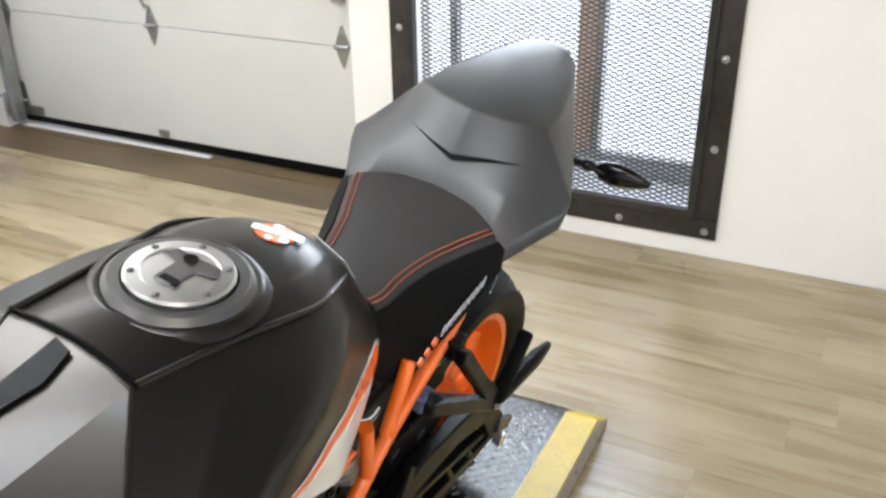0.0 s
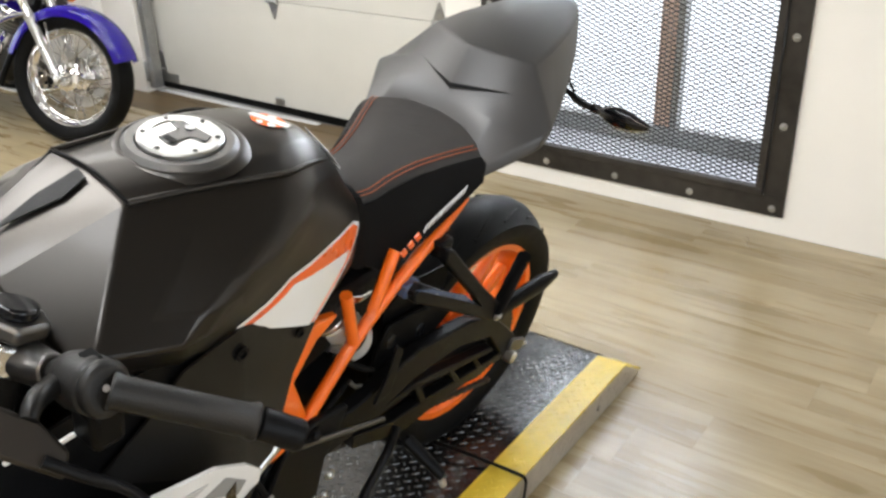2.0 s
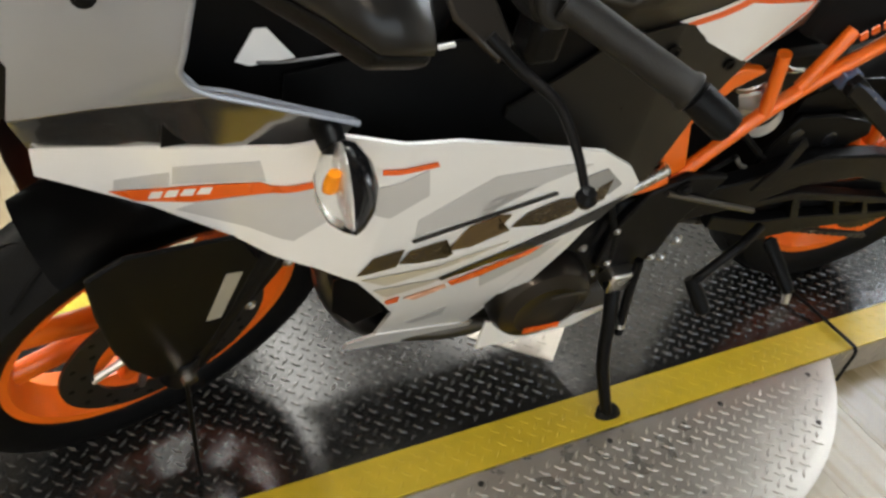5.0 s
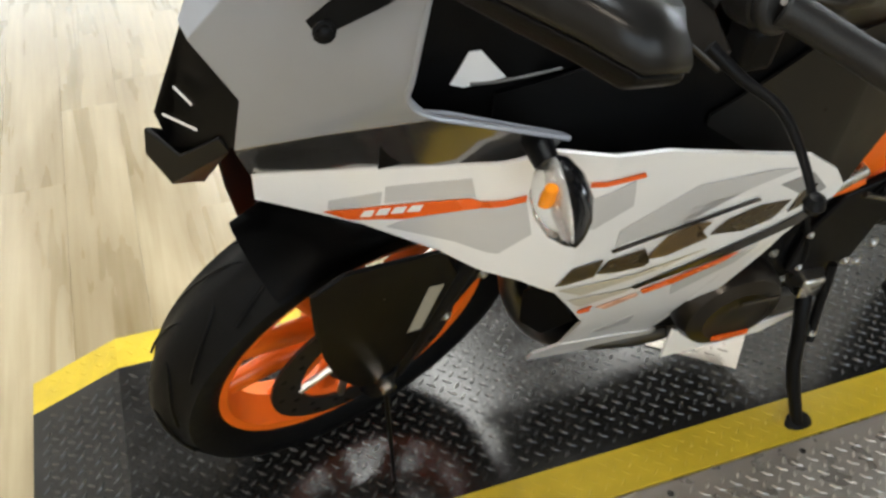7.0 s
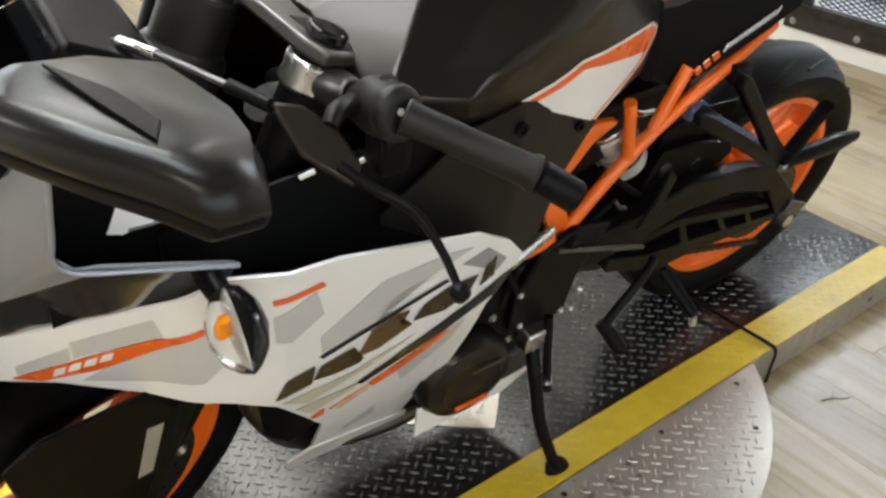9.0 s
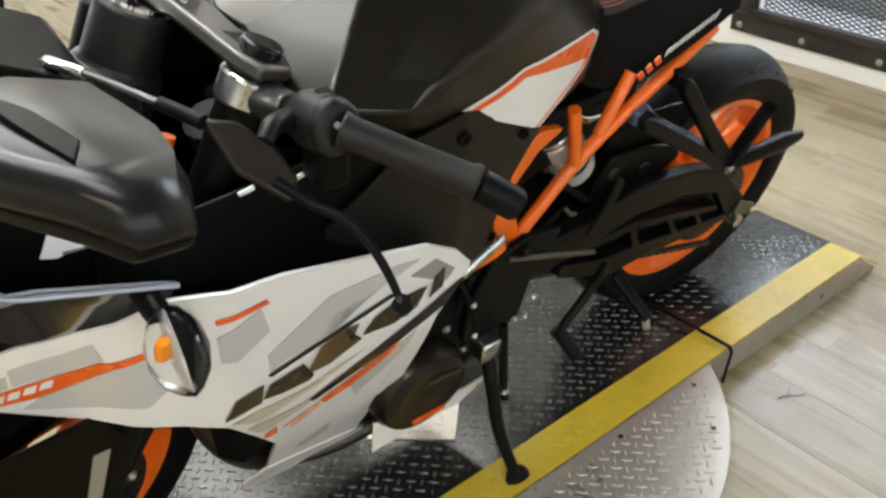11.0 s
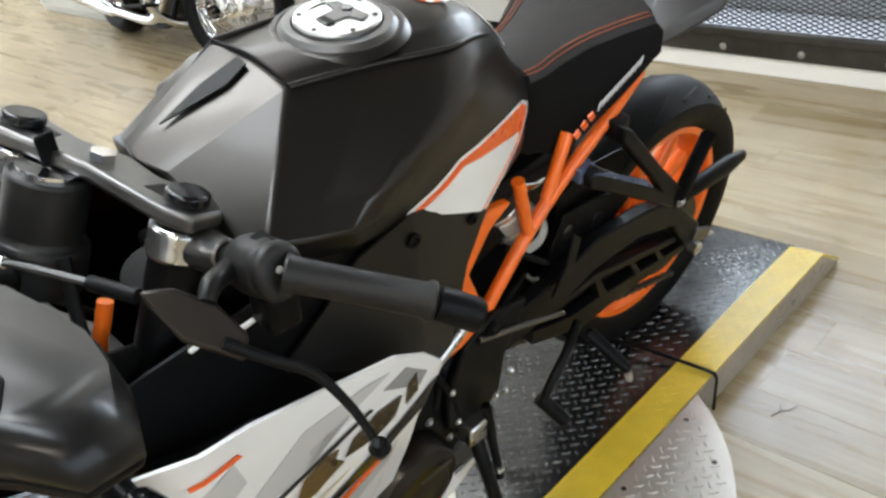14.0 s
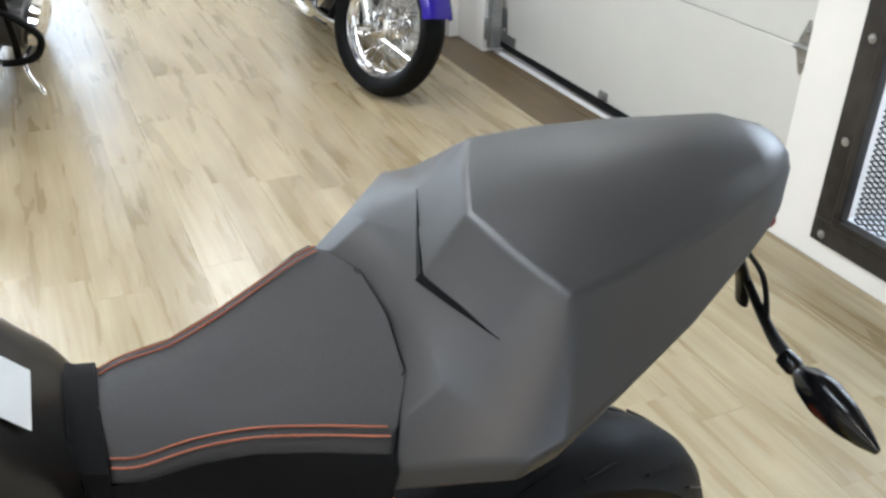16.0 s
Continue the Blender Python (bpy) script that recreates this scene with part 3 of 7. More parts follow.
def lozenges(inside, z_of, x0, x1, y0, y1, pitch=0.0205, h=0.0022):
    """Raised tread bars, turned by turns one way and the other."""
    bm = bmesh.new()
    verts, faces = [], []
    d1, d2 = Vector((0.7071, 0.7071, 0)), Vector((-0.7071, 0.7071, 0))
    n = int((x1 - x0 + y1 - y0) / pitch) + 2
    for a in range(-n, n):
        for b in range(-n, n):
            p = Vector((x0, y0, 0)) + d1 * (a * pitch) + d2 * (b * pitch)
            x, y = p.x, p.y
            if not (x0 + 0.008 < x < x1 - 0.008 and y0 + 0.008 < y < y1 - 0.008 and inside(x, y)):
                continue
            d, w = (d1, d2) if (a + b) % 2 else (d2, d1)
            ln, wd = 0.0125, 0.0036
            base = len(verts)
            for du, dv, up in ((-ln, 0, 0), (0, -wd, 0), (ln, 0, 0), (0, wd, 0), (-ln * 0.55, 0, h), (0, -wd * 0.45, h), (ln * 0.55, 0, h), (0, wd * 0.45, h)):
                p = Vector((x, y, 0)) + d * du + w * dv
                verts.append((p.x, p.y, z_of(p.x) + up - (0.0008 if up == 0 else 0)))
            faces += [(base, base + 1, base + 5, base + 4), (base + 1, base + 2, base + 6, base + 5), (base + 2, base + 3, base + 7, base + 6),
                      (base + 3, base, base + 4, base + 7), (base + 4, base + 5, base + 6, base + 7)]
    me = bpy.data.meshes.new("tread")
    me.from_pydata(verts, [], faces)
    bm.from_mesh(me)
    bpy.data.meshes.remove(me)
    return bm


def deck_top(x):
    return float(np.interp(x, [X0, XA, XB, X1], [0.012, DH, DH, 0.012]))


def strip_mesh(y0, y1, drop=0.0, inset=0.0):
    rings = []
    for x in (X0 + inset, XA, XB, X1 - inset):
        z = deck_top(x) - drop
        rings.append([(x, y0, z), (x, y1, z), (x, y1, z - 0.0045), (x, y0, z - 0.0045)])
    return loft(rings)


def build_stand():
    st = thing("motorcycle_stand", pose(0, 0, 0), "low black tread-plate motorcycle stand with yellow edges and ramps", "display stand")
    part("deck", strip_mesh(STRIPE, DW - STRIPE), DECK, st, "black painted tread plate", smooth=0)
    part("deck_tread", lozenges(lambda x, y: True, deck_top, X0 + 0.01, X1 - 0.005, STRIPE + 0.005, DW - STRIPE - 0.008), DECK_HIGHLIGHT, st, smooth=0, kind="stuff")
    for y0, y1 in ((0.0, STRIPE), (DW - STRIPE, DW)):
        s = part("edge_stripe", strip_mesh(y0, y1), YELLOW, st, "worn yellow painted edge", smooth=0)
        part("stripe_tread", lozenges(lambda x, y: True, deck_top, X0 + 0.01, X1 - 0.008, y0 + 0.004, y1 - 0.001, 0.0205, 0.0008), YELLOW, s, smooth=0, kind="stuff")
    for y0, y1, yo in ((0.001, 0.006, -1), (DW - 0.006, DW - 0.001, 1)):
        side = part("side_plate", prism([(X0 + 0.02, y0, 0.001), (X1 - 0.012, y0, 0.001), (X1 - 0.012, y0, 0.008), (XB, y0, DH - 0.005), (XA, y0, DH - 0.005), (X0 + 0.02, y0, 0.008)], (0, y1 - y0, 0)), TREAD, st, "bare aluminium tread plate side", smooth=0)
        bars = []
        bm = bmesh.new()
        yy = y0 if yo < 0 else y1
        k = 0
        x = X0 + 0.06
        while x < X1 - 0.05:
            for z in (0.018, 0.041, 0.063):
                if z < deck_top(x) - 0.012:
                    s = 1 if k % 2 else -1
                    d, w = Vector((0.7071, 0, 0.7071 * s)), Vector((-0.7071 * s, 0, 0.7071))
                    o = Vector((x + (0.012 if z == 0.041 else 0), yy, z))
                    pts = [o + d * 0.012, o + w * 0.0033, o - d * 0.012, o - w * 0.0033]
                    prism(pts, (0, 0.0018 * yo, 0), bm)
                k += 1
            x += 0.024
        part("side_tread", bm, TREAD, side, smooth=0, kind="stuff")
    # round plate on both sides of the deck, its top level with the deck
    cx, cy, r = -0.203, 0.315, 0.590

    def wing(sign):
        edge = 0.0 - 0.004 if sign < 0 else DW + 0.004
        half = math.sqrt(r * r - (edge - cy) ** 2)
        a0 = math.atan2(edge - cy, half)
        a1 = math.atan2(edge - cy, -half)
        if sign < 0:
            a1 += 2 * math.pi if a1 < a0 - math.pi else 0
            ang = np.linspace(a0, a1 if a1 < a0 else a1 - 2 * math.pi, 48)
        else:
            ang = np.linspace(a0, a1, 48)
        poly = [(cx + r * math.cos(a), cy + r * math.sin(a), DH - 0.008) for a in ang]
        w = part("round_wing", prism(poly, (0, 0, 0.0055)), TREAD, st, "bare aluminium round tread plate", smooth=0)
        part("wing_tread", lozenges(lambda x, y: (x - cx) ** 2 + (y - cy) ** 2 < (r - 0.02) ** 2 and ((y < edge - 0.016) if sign < 0 else (y > edge + 0.016)),
                                    lambda x: DH - 0.0025, cx - r, cx + r, min(edge, cy + sign * r), max(edge, cy + sign * r), 0.0205, 0.0026), TREAD, w, smooth=0, kind="stuff")
        for bx in (-0.495, -0.246, -0.002, 0.215):
            bolt_head((bx, edge + sign * 0.02, DH - 0.0025), (0, 0, 1), 0.0038, 0.002, w, STEEL)
        bolt_head((cx + (r - 0.03) * math.cos(-0.9) , cy + sign * (r - 0.03) * math.sin(0.9), DH - 0.0025), (0, 0, 1), 0.0038, 0.002, w, STEEL)
        part("wing_support", loft([ring((cx, cy + sign * 0.40, z), (1, 0, 0), (0, 1, 0), 0.16, 0.09, n=24) for z in (0.002, DH - 0.009)]), BLACK_METAL, w)
    wing(-1)
    wing(1)
    # pale tread square on the deck, turned by a corner
    c, u, v = Vector((-0.244, 0.170, DH)), Vector((0.7071, 0.7071, 0)), Vector((-0.745, 0.667, 0))
    q = [c, c + u * 0.30, c + u * 0.30 + v * 0.165, c + v * 0.165]
    pl = part("pale_square", prism([p + Vector((0, 0, 0.0012)) for p in q], (0, 0, 0.0018)), TREAD, st, "pale tread square set corner-on", smooth=0)
    part("plate_tread", lozenges(lambda x, y: 0.012 < (Vector((x, y, 0)) - c.xy.to_3d()).dot(u) < 0.288 and 0.012 < (Vector((x, y, 0)) - c.xy.to_3d()).dot(v) < 0.150, lambda x: DH + 0.003, -0.50, 0.02, 0.16, 0.56), TREAD, pl, smooth=0, kind="stuff")
    hub = thing("turntable_base", pose(cx, cy, 0), "black steel turntable base under the stand", "turntable")
    part("base_ring", lathe([(0.30, 0.001), (0.30, 0.02), (0.12, 0.022), (0.12, 0.069)], axis="z"), BLACK_METAL, hub)
    # strap over the edge to the floor
    cord = thing("tie_down_strap", pose(0, 0, 0), "thin black strap pulled over the yellow edge to the floor", "strap")
    part("webbing", tube([(0.262, 0.36, 0.17), (0.315, 0.24, 0.115), (0.345, 0.12, DH + 0.017), (0.358, 0.010, DH + 0.007), (0.3585, -0.006, DH + 0.003), (0.358, -0.011, DH - 0.008), (0.350, -0.012, 0.040), (0.338, -0.014, 0.005)], 0.0052, n=8, steps=4, flat=0.55), BLACK, cord)


build_stand()


# ---------------------------------------------------------------- sport motorcycle
BIKE = pose(0, 0.2855, 0.077, 0, 0, -3.1) @ pose(0, 0, 0, 12.8, 0, 0)
REAR_AXLE = Vector((0.4205, 0.022, 0.2985))


def shell(rows, bm=None):
    """A closed body over mirrored half outlines, from the front to the back."""
    return loft([mirrored(r) for r in rows], bm)


def polymesh(verts, faces, thick=0.0, mirror=False):
    bm = bmesh.new()
    for s in ((1, -1) if mirror else (1,)):
        vs = [bm.verts.new((x, y * s, z)) for x, y, z in verts]
        for f in faces:
            bm.faces.new([vs[i] for i in (f if s == 1 else f[::-1])])
    if mirror:
        bmesh.ops.remove_doubles(bm, verts=bm.verts[:], dist=1e-4)
    bmesh.ops.recalc_face_normals(bm, faces=bm.faces[:])
    if thick:
        bmesh.ops.solidify(bm, geom=bm.faces[:], thickness=thick)
    return bm


def tyre(R, half, rim_r, n=72):
    crown = [(rim_r, -half * 0.62), (rim_r + 0.012, -half * 0.80), (rim_r + (R - rim_r) * 0.42, -half * 0.99), (rim_r + (R - rim_r) * 0.66, -half * 0.96),
             (R - 0.026, -half * 0.76), (R - 0.010, -half * 0.46), (R - 0.0015, -half * 0.16)]
    prof = crown + [(r, -h) for r, h in crown[::-1]]
    return lathe(prof, n=n, closed=True)


def tread_marks(R, half, n=18):
    """Slanted dark strips laid over the crown, painting in the shade of grooves."""
    bm = bmesh.new()
    for i in range(n):
        for s in (-1, 1):
            pts = []
            for k in range(7):
                u = k / 6
                y = s * half * (0.12 + 0.66 * u)
                a = 2 * math.pi * (i + (0.5 if s > 0 else 0)) / n + 0.30 * u * u + 0.10 * u
                r = R - 0.0012 - 0.030 * max(0, abs(y) / half - 0.10) ** 1.75
                pts.append((r * math.cos(a), y, r * math.sin(a)))
            tube(pts, 0.0024, n=6, steps=2, bm=bm, flat=0.7)
    return bm


def rim(rim_r, half, hub_r, spokes, bm=None):
    prof = [(rim_r + 0.016, -half), (rim_r + 0.018, -half + 0.006), (rim_r - 0.002, -half + 0.012), (rim_r - 0.012, -half + 0.03), (rim_r - 0.022, 0), (rim_r - 0.012, half - 0.03),
            (rim_r - 0.002, half - 0.012), (rim_r + 0.018, half - 0.006), (rim_r + 0.016, half), (rim_r - 0.010, half - 0.004), (rim_r - 0.022, half - 0.03), (rim_r - 0.032, 0),
            (rim_r - 0.022, -half + 0.03), (rim_r - 0.010, -half + 0.004)]
    bm = lathe(prof, n=64, closed=True)
    return bm


def spoke(a, hub_r, rim_r, lean, w0=0.016, w1=0.020, t=0.014):
    d = Vector((math.cos(a), 0, math.sin(a)))
    d1 = Vector((math.cos(a + lean), 0, math.sin(a + lean)))
    p0, p1 = d * hub_r, d1 * (rim_r - 0.020)
    ax = (p1 - p0).normalized()
    u = Vector((-ax.z, 0, ax.x))
    return loft([ring(p0 + (p1 - p0) * k, u, (0, 1, 0), w0 + (w1 - w0) * k, t * (1.25 - 0.4 * k), n=10, power=0.7) for k in (0, 0.25, 0.5, 0.75, 1.0)])


def build_wheel(parent, name, m, R, half, label, rim_r=0.214, rim_half=0.055):
    w = new(name)
    w.parent, w.matrix_local = parent, m
    tagged(w, label)
    part("tyre", tyre(R, half, rim_r - 0.004), RUBBER, w, "black road tyre with slanted grooves", smooth=60)
    part("rim", rim(rim_r, rim_half, 0.05, 5), ORANGE, w, "orange painted alloy rim", smooth=50)
    for i in range(5):
        for s in (-1, 1):
            part("spoke", spoke(2 * math.pi * i / 5 + 0.22 * s, 0.045, rim_r, 0.16 * s), ORANGE, w, smooth=50)
    part("hub", lathe([(0.015, -0.075), (0.036, -0.074), (0.042, -0.055), (0.056, -0.03), (0.06, 0), (0.056, 0.03), (0.042, 0.055), (0.036, 0.074), (0.015, 0.075)], n=32), ORANGE, w)
    part("axle", rod((0, -0.115, 0), (0, 0.115, 0), 0.010, n=16), ALU, w, "steel axle")
    return w


def brake_disc(parent, y, r0, r1, mat, name="brake_disc", holes=30):
    d = part(name, lathe([(r0, y - 0.0025), (r1, y - 0.0025), (r1, y + 0.0025), (r0, y + 0.0025)], n=64, closed=True), mat, parent, "steel brake disc")
    if holes:
        bm = bmesh.new()
        for i in range(holes):
            a = 2 * math.pi * i / holes
            rr = r0 + (r1 - r0) * (0.3 if i % 2 else 0.7)
            lathe([(0.0045, y - 0.0032), (0.0045, y + 0.0032)], (rr * math.cos(a), 0, rr * math.sin(a)), n=8, bm=bm)
        part("vent_pattern", bm, BLACK, parent, kind="stuff")
    return d


def fairing_depth(x, z):
    b = np.interp(z, [0.10, 0.18, 0.345, 0.52, 0.72, 0.80], [0.072, 0.097, 0.157, 0.206, 0.242, 0.248])
    g = np.interp(x, [-1.06, -1.034, -0.93, -0.80, -0.70], [0.16, 0.21, 0.52, 0.88, 1.0])
    return float(b * g)


def decal(name, poly, mat, parent, lift=0.0016, depth=fairing_depth, side=-1, label=""):
    """A thin printed film of any outline of (x, z), laid on a body panel."""
    bm = bmesh.new()
    bm.faces.new([bm.verts.new((x, 0, z)) for x, z in poly])
    bmesh.ops.triangulate(bm, faces=bm.faces[:])
    bmesh.ops.subdivide_edges(bm, edges=bm.edges[:], cuts=3, use_grid_fill=True)
    back = {}
    for v in bm.verts[:]:
        v.co.y = side * (depth(v.co.x, v.co.z) + lift)
        back[v] = bm.verts.new((v.co.x, v.co.y - side * 0.001, v.co.z))
    rim_edges = [e for e in bm.edges if e.is_boundary]
    for f in bm.faces[:]:
        bm.faces.new([back[v] for v in f.verts][::-1])
    for e in rim_edges:
        a, b = e.verts
        bm.faces.new((a, b, back[b], back[a]))
    return part(name, bm, mat, parent, label)


def tank_rows():
    """Half outlines of the tank cover: middle, shoulder, crease, widest, lower edge, inside."""
    return [
        [(-0.588, 0, 0.934), (-0.583, 0.022, 0.9342), (-0.578, 0.041, 0.9335), (-0.566, 0.150, 0.893), (-0.560, 0.140, 0.865), (-0.560, 0.080, 0.82), (-0.560, 0, 0.82)],
        [(-0.433, 0, 0.993), (-0.435, 0.042, 0.991), (-0.438, 0.070, 0.9875), (-0.553, 0.174, 0.900), (-0.545, 0.162, 0.866), (-0.53, 0.10, 0.80), (-0.53, 0, 0.80)],
        [(-0.330, 0, 0.991), (-0.330, 0.060, 0.987), (-0.330, 0.083, 0.977), (-0.507, 0.187, 0.890), (-0.495, 0.174, 0.856), (-0.47, 0.12, 0.78), (-0.47, 0, 0.78)],
        [(-0.240, 0, 0.990), (-0.240, 0.070, 0.982), (-0.235, 0.100, 0.967), (-0.461, 0.197, 0.881), (-0.448, 0.183, 0.848), (-0.42, 0.12, 0.76), (-0.42, 0, 0.76)],
        [(-0.200, 0, 0.987), (-0.200, 0.064, 0.979), (-0.195, 0.093, 0.961), (-0.360, 0.176, 0.868), (-0.355, 0.160, 0.822), (-0.33, 0.12, 0.74), (-0.33, 0, 0.74)],
        [(-0.165, 0, 0.980), (-0.165, 0.054, 0.972), (-0.160, 0.082, 0.951), (-0.245, 0.154, 0.850), (-0.235, 0.152, 0.775), (-0.23, 0.11, 0.72), (-0.23, 0, 0.72)],
        [(-0.118, 0, 0.955), (-0.118, 0.035, 0.949), (-0.112, 0.062, 0.928), (-0.120, 0.108, 0.848), (-0.150, 0.126, 0.760), (-0.15, 0.09, 0.71), (-0.15, 0, 0.71)],
        [(-0.082, 0, 0.905), (-0.082, 0.030, 0.900), (-0.078, 0.050, 0.885), (-0.068, 0.084, 0.842), (-0.098, 0.107, 0.765), (-0.11, 0.07, 0.71), (-0.11, 0, 0.71)],
        [(-0.058, 0, 0.858), (-0.058, 0.028, 0.856), (-0.055, 0.045, 0.848), (-0.052, 0.070, 0.825), (-0.074, 0.090, 0.765), (-0.08, 0.06, 0.71), (-0.08, 0, 0.71)],
    ]


def spline(pts, steps):
    """Points along a smooth line through pts, steps[i] of them on span i, and the last."""
    v = [np.array(p, float) for p in pts]
    n = len(v)
    h = [max(1e-6, float(np.linalg.norm(v[i + 1] - v[i]))) for i in range(n - 1)]
    slope = [(v[i + 1] - v[i]) / h[i] for i in range(n - 1)]
    tan = [slope[0]] + [(slope[i - 1] * h[i] + slope[i] * h[i - 1]) / (h[i - 1] + h[i]) for i in range(1, n - 1)] + [slope[-1]]
    out = []
    for i in range(n - 1):
        for k in range(steps[i]):
            u = k / steps[i]
            a, b = 2 * u ** 3 - 3 * u ** 2 + 1, u ** 3 - 2 * u ** 2 + u
            out.append(v[i] * a + tan[i] * h[i] * b + v[i + 1] * (1 - a) + tan[i + 1] * h[i] * (u ** 3 - u ** 2))
    return out + [v[-1]]


TANK_STEPS = (2, 3, 5, 3, 1, 1)


def tank_skin():
    """The tank's outlines made finer: creased in front, rounded towards the seat."""
    fine = []
    for i, row in enumerate(tank_rows()):
        k = (0.0, 0.0, 0.0, 0.45, 1.0)[min(i, 4)]
        flat = [np.array(a) + (np.array(b) - np.array(a)) * (j / m) for a, b, m in zip(row, row[1:], TANK_STEPS) for j in range(m)] + [np.array(row[-1])]
        bent = spline(row[:5], TANK_STEPS[:4]) + [np.array(p) for p in row[5:]]
        fine.append([f * (1 - k) + b * k for f, b in zip(flat, bent)])
    along = (1, 1, 1, 3, 3, 3, 3, 3)
    cols = []
    for j in range(len(fine[0])):
        line = [r[j] for r in fine]
        k = float(np.interp(j, [8, 13], [1, 0]))
        straight = [a + (b - a) * (i / m) for a, b, m in zip(line, line[1:], along) for i in range(m)] + [line[-1]]
        cols.append([p * k + q * (1 - k) for p, q in zip(spline(line, along), straight)])
    return [[tuple(float(x) for x in c[i]) for c in cols] for i in range(len(cols[0]))]


def build_tank(bike):
    body = shell(tank_skin())
    for v in body.verts:
        if v.co.y > 0.1 and v.co.x < -0.48:
            v.co.y, v.co.z = v.co.y * 0.66, v.co.z - 0.030
    tank = part("tank_cover", body, BRONZE, bike, "satin dark bronze-black fuel tank cover with sharp creases", smooth=13, bevel=0.004, seg=3)
    tank.modifiers["edge"].angle_limit = radians(14)
    # bowl and cap
    part("filler_bowl", lathe([(0.066, -0.006), (0.070, 0.001), (0.072, 0.0020), (0.076, 0.0012), (0.080, -0.0018), (0.085, -0.007)], (-0.312, 0, 0.990), axis="z", n=64), BRONZE, tank, "raised rim round the filler", smooth=60)
    cx, cz = -0.312, 0.990
    cap = part("cap_ring", lathe([(0.070, -0.012), (0.070, 0.001), (0.064, 0.007), (0.054, 0.007), (0.052, 0.002), (0.052, -0.010)], (cx, 0, cz), axis="z", n=64), ALU_GREY, tank, "grey anodised filler ring")
    part("filler_lid", lathe([(0.0515, 0.000), (0.0515, 0.010), (0.049, 0.0125), (0.037, 0.013), (0.035, 0.0112), (0.0005, 0.0118)], (cx, 0, cz), axis="z", n=64), ALU, cap, "brushed aluminium filler cap")
    part("lid_flap", prism([(cx - 0.024, -0.010, cz + 0.0115), (cx + 0.006, -0.013, cz + 0.0115), (cx + 0.012, -0.032, cz + 0.0115), (cx + 0.026, -0.026, cz + 0.0115), (cx + 0.024, 0.026, cz + 0.0115), (cx + 0.010, 0.032, cz + 0.0115),
                            (cx + 0.006, 0.012, cz + 0.0115), (cx - 0.024, 0.010, cz + 0.0115)], (0, 0, 0.0022)), ALU_GREY, cap, bevel=0.0008)
    part("lid_slot", box((cx - 0.018, -0.004, cz + 0.0138), (0.008, 0.019, 0.0016)), BLACK, cap)
    part("keyhole", lathe([(0.007, 0.0), (0.007, 0.0018)], (cx + 0.018, 0.004, cz + 0.0135), axis="z", n=16), BLACK_GLOSS, cap)
    for i in range(6):
        a = 2 * math.pi * (i + 0.25) / 6
        bolt_head((cx + 0.0435 * math.cos(a), 0.0435 * math.sin(a), cz + 0.0128), (0, 0, 1), 0.0024, 0.002, cap, ALU_GREY, "cap_bolt")
    for side in (-1, 1):
        # Raised bead added along the shoulder crease to catch a highlight.
        part("highlight_bead", tube([(-0.436, side * 0.0715, 0.9885), (-0.330, side * 0.0835, 0.9785), (-0.236, side * 0.1000, 0.9685), (-0.196, side * 0.0935, 0.9625), (-0.162, side * 0.0825, 0.9525), (-0.118, side * 0.062, 0.9300)], (0.0040, 0.0030), n=10, steps=6), BRONZE, tank, smooth=80)
    # round sticker behind the cap
    badge = part("badge", lathe([(0.023, 0), (0.023, 0.0008), (0.0005, 0.0012)], (0, 0, 0), axis="z", n=32), ORANGE_PRINT, tank, "round orange and white sticker")
    badge.matrix_local = pose(-0.176, -0.004, 0.9825, 0, 12, 0) @ pose(0, 0, 0, 0, 0, 112)
    part("badge_bar", box((-0.002, 0.0, 0.0020), (0.056, 0.0125, 0.0012)), WHITE, badge)
    for x, y, r in ((0.001, -0.0145, 0.0062), (-0.012, 0.0150, 0.0056), (0.004, 0.0185, 0.0042)):
        part("badge_dot", lathe([(r, 0.0006), (r, 0.0022), (0.0005, 0.0024)], (x, y, 0), axis="z", n=20), WHITE, badge)
    # front ridge line and the black air scoops in the front facet
    part("front_gap", tube([(-0.435, -0.072, 0.9885), (-0.433, -0.03, 0.9940), (-0.432, 0, 0.9955), (-0.433, 0.03, 0.9940), (-0.435, 0.072, 0.9885)], 0.0026, n=6), BLACK, tank)
    part("scoop", polymesh([(-0.440, 0.012, 0.9935), (-0.444, -0.008, 0.9925), (-0.474, -0.012, 0.9805), (-0.546, 0.012, 0.9535), (-0.490, 0.018, 0.9745)], [(0, 1, 2, 3, 4)], 0.002), BLACK, tank, "black wedge-shaped scoop")
    for s in (-1, 1):
        if s > 0:
            part("edge_gap", tube([(-0.436, s * 0.073, 0.9880), (-0.500, s * 0.056, 0.9600), (-0.574, s * 0.044, 0.9290)], 0.0022, n=6), BLACK, tank)
    return tank


def tank_side(x, z):
    """Half width of the tank cover's rear flank."""
    rows = tank_skin()[2:]
    xs, ys = [], []
    for r in rows:
        pts = sorted([(p[2], p[1], p[0]) for p in r[5:14]])
        ys.append(float(np.interp(z, [p[0] for p in pts], [p[1] for p in pts])))
        xs.append(float(np.interp(z, [p[0] for p in pts], [p[2] for p in pts])))
    return float(np.interp(x, xs, ys))


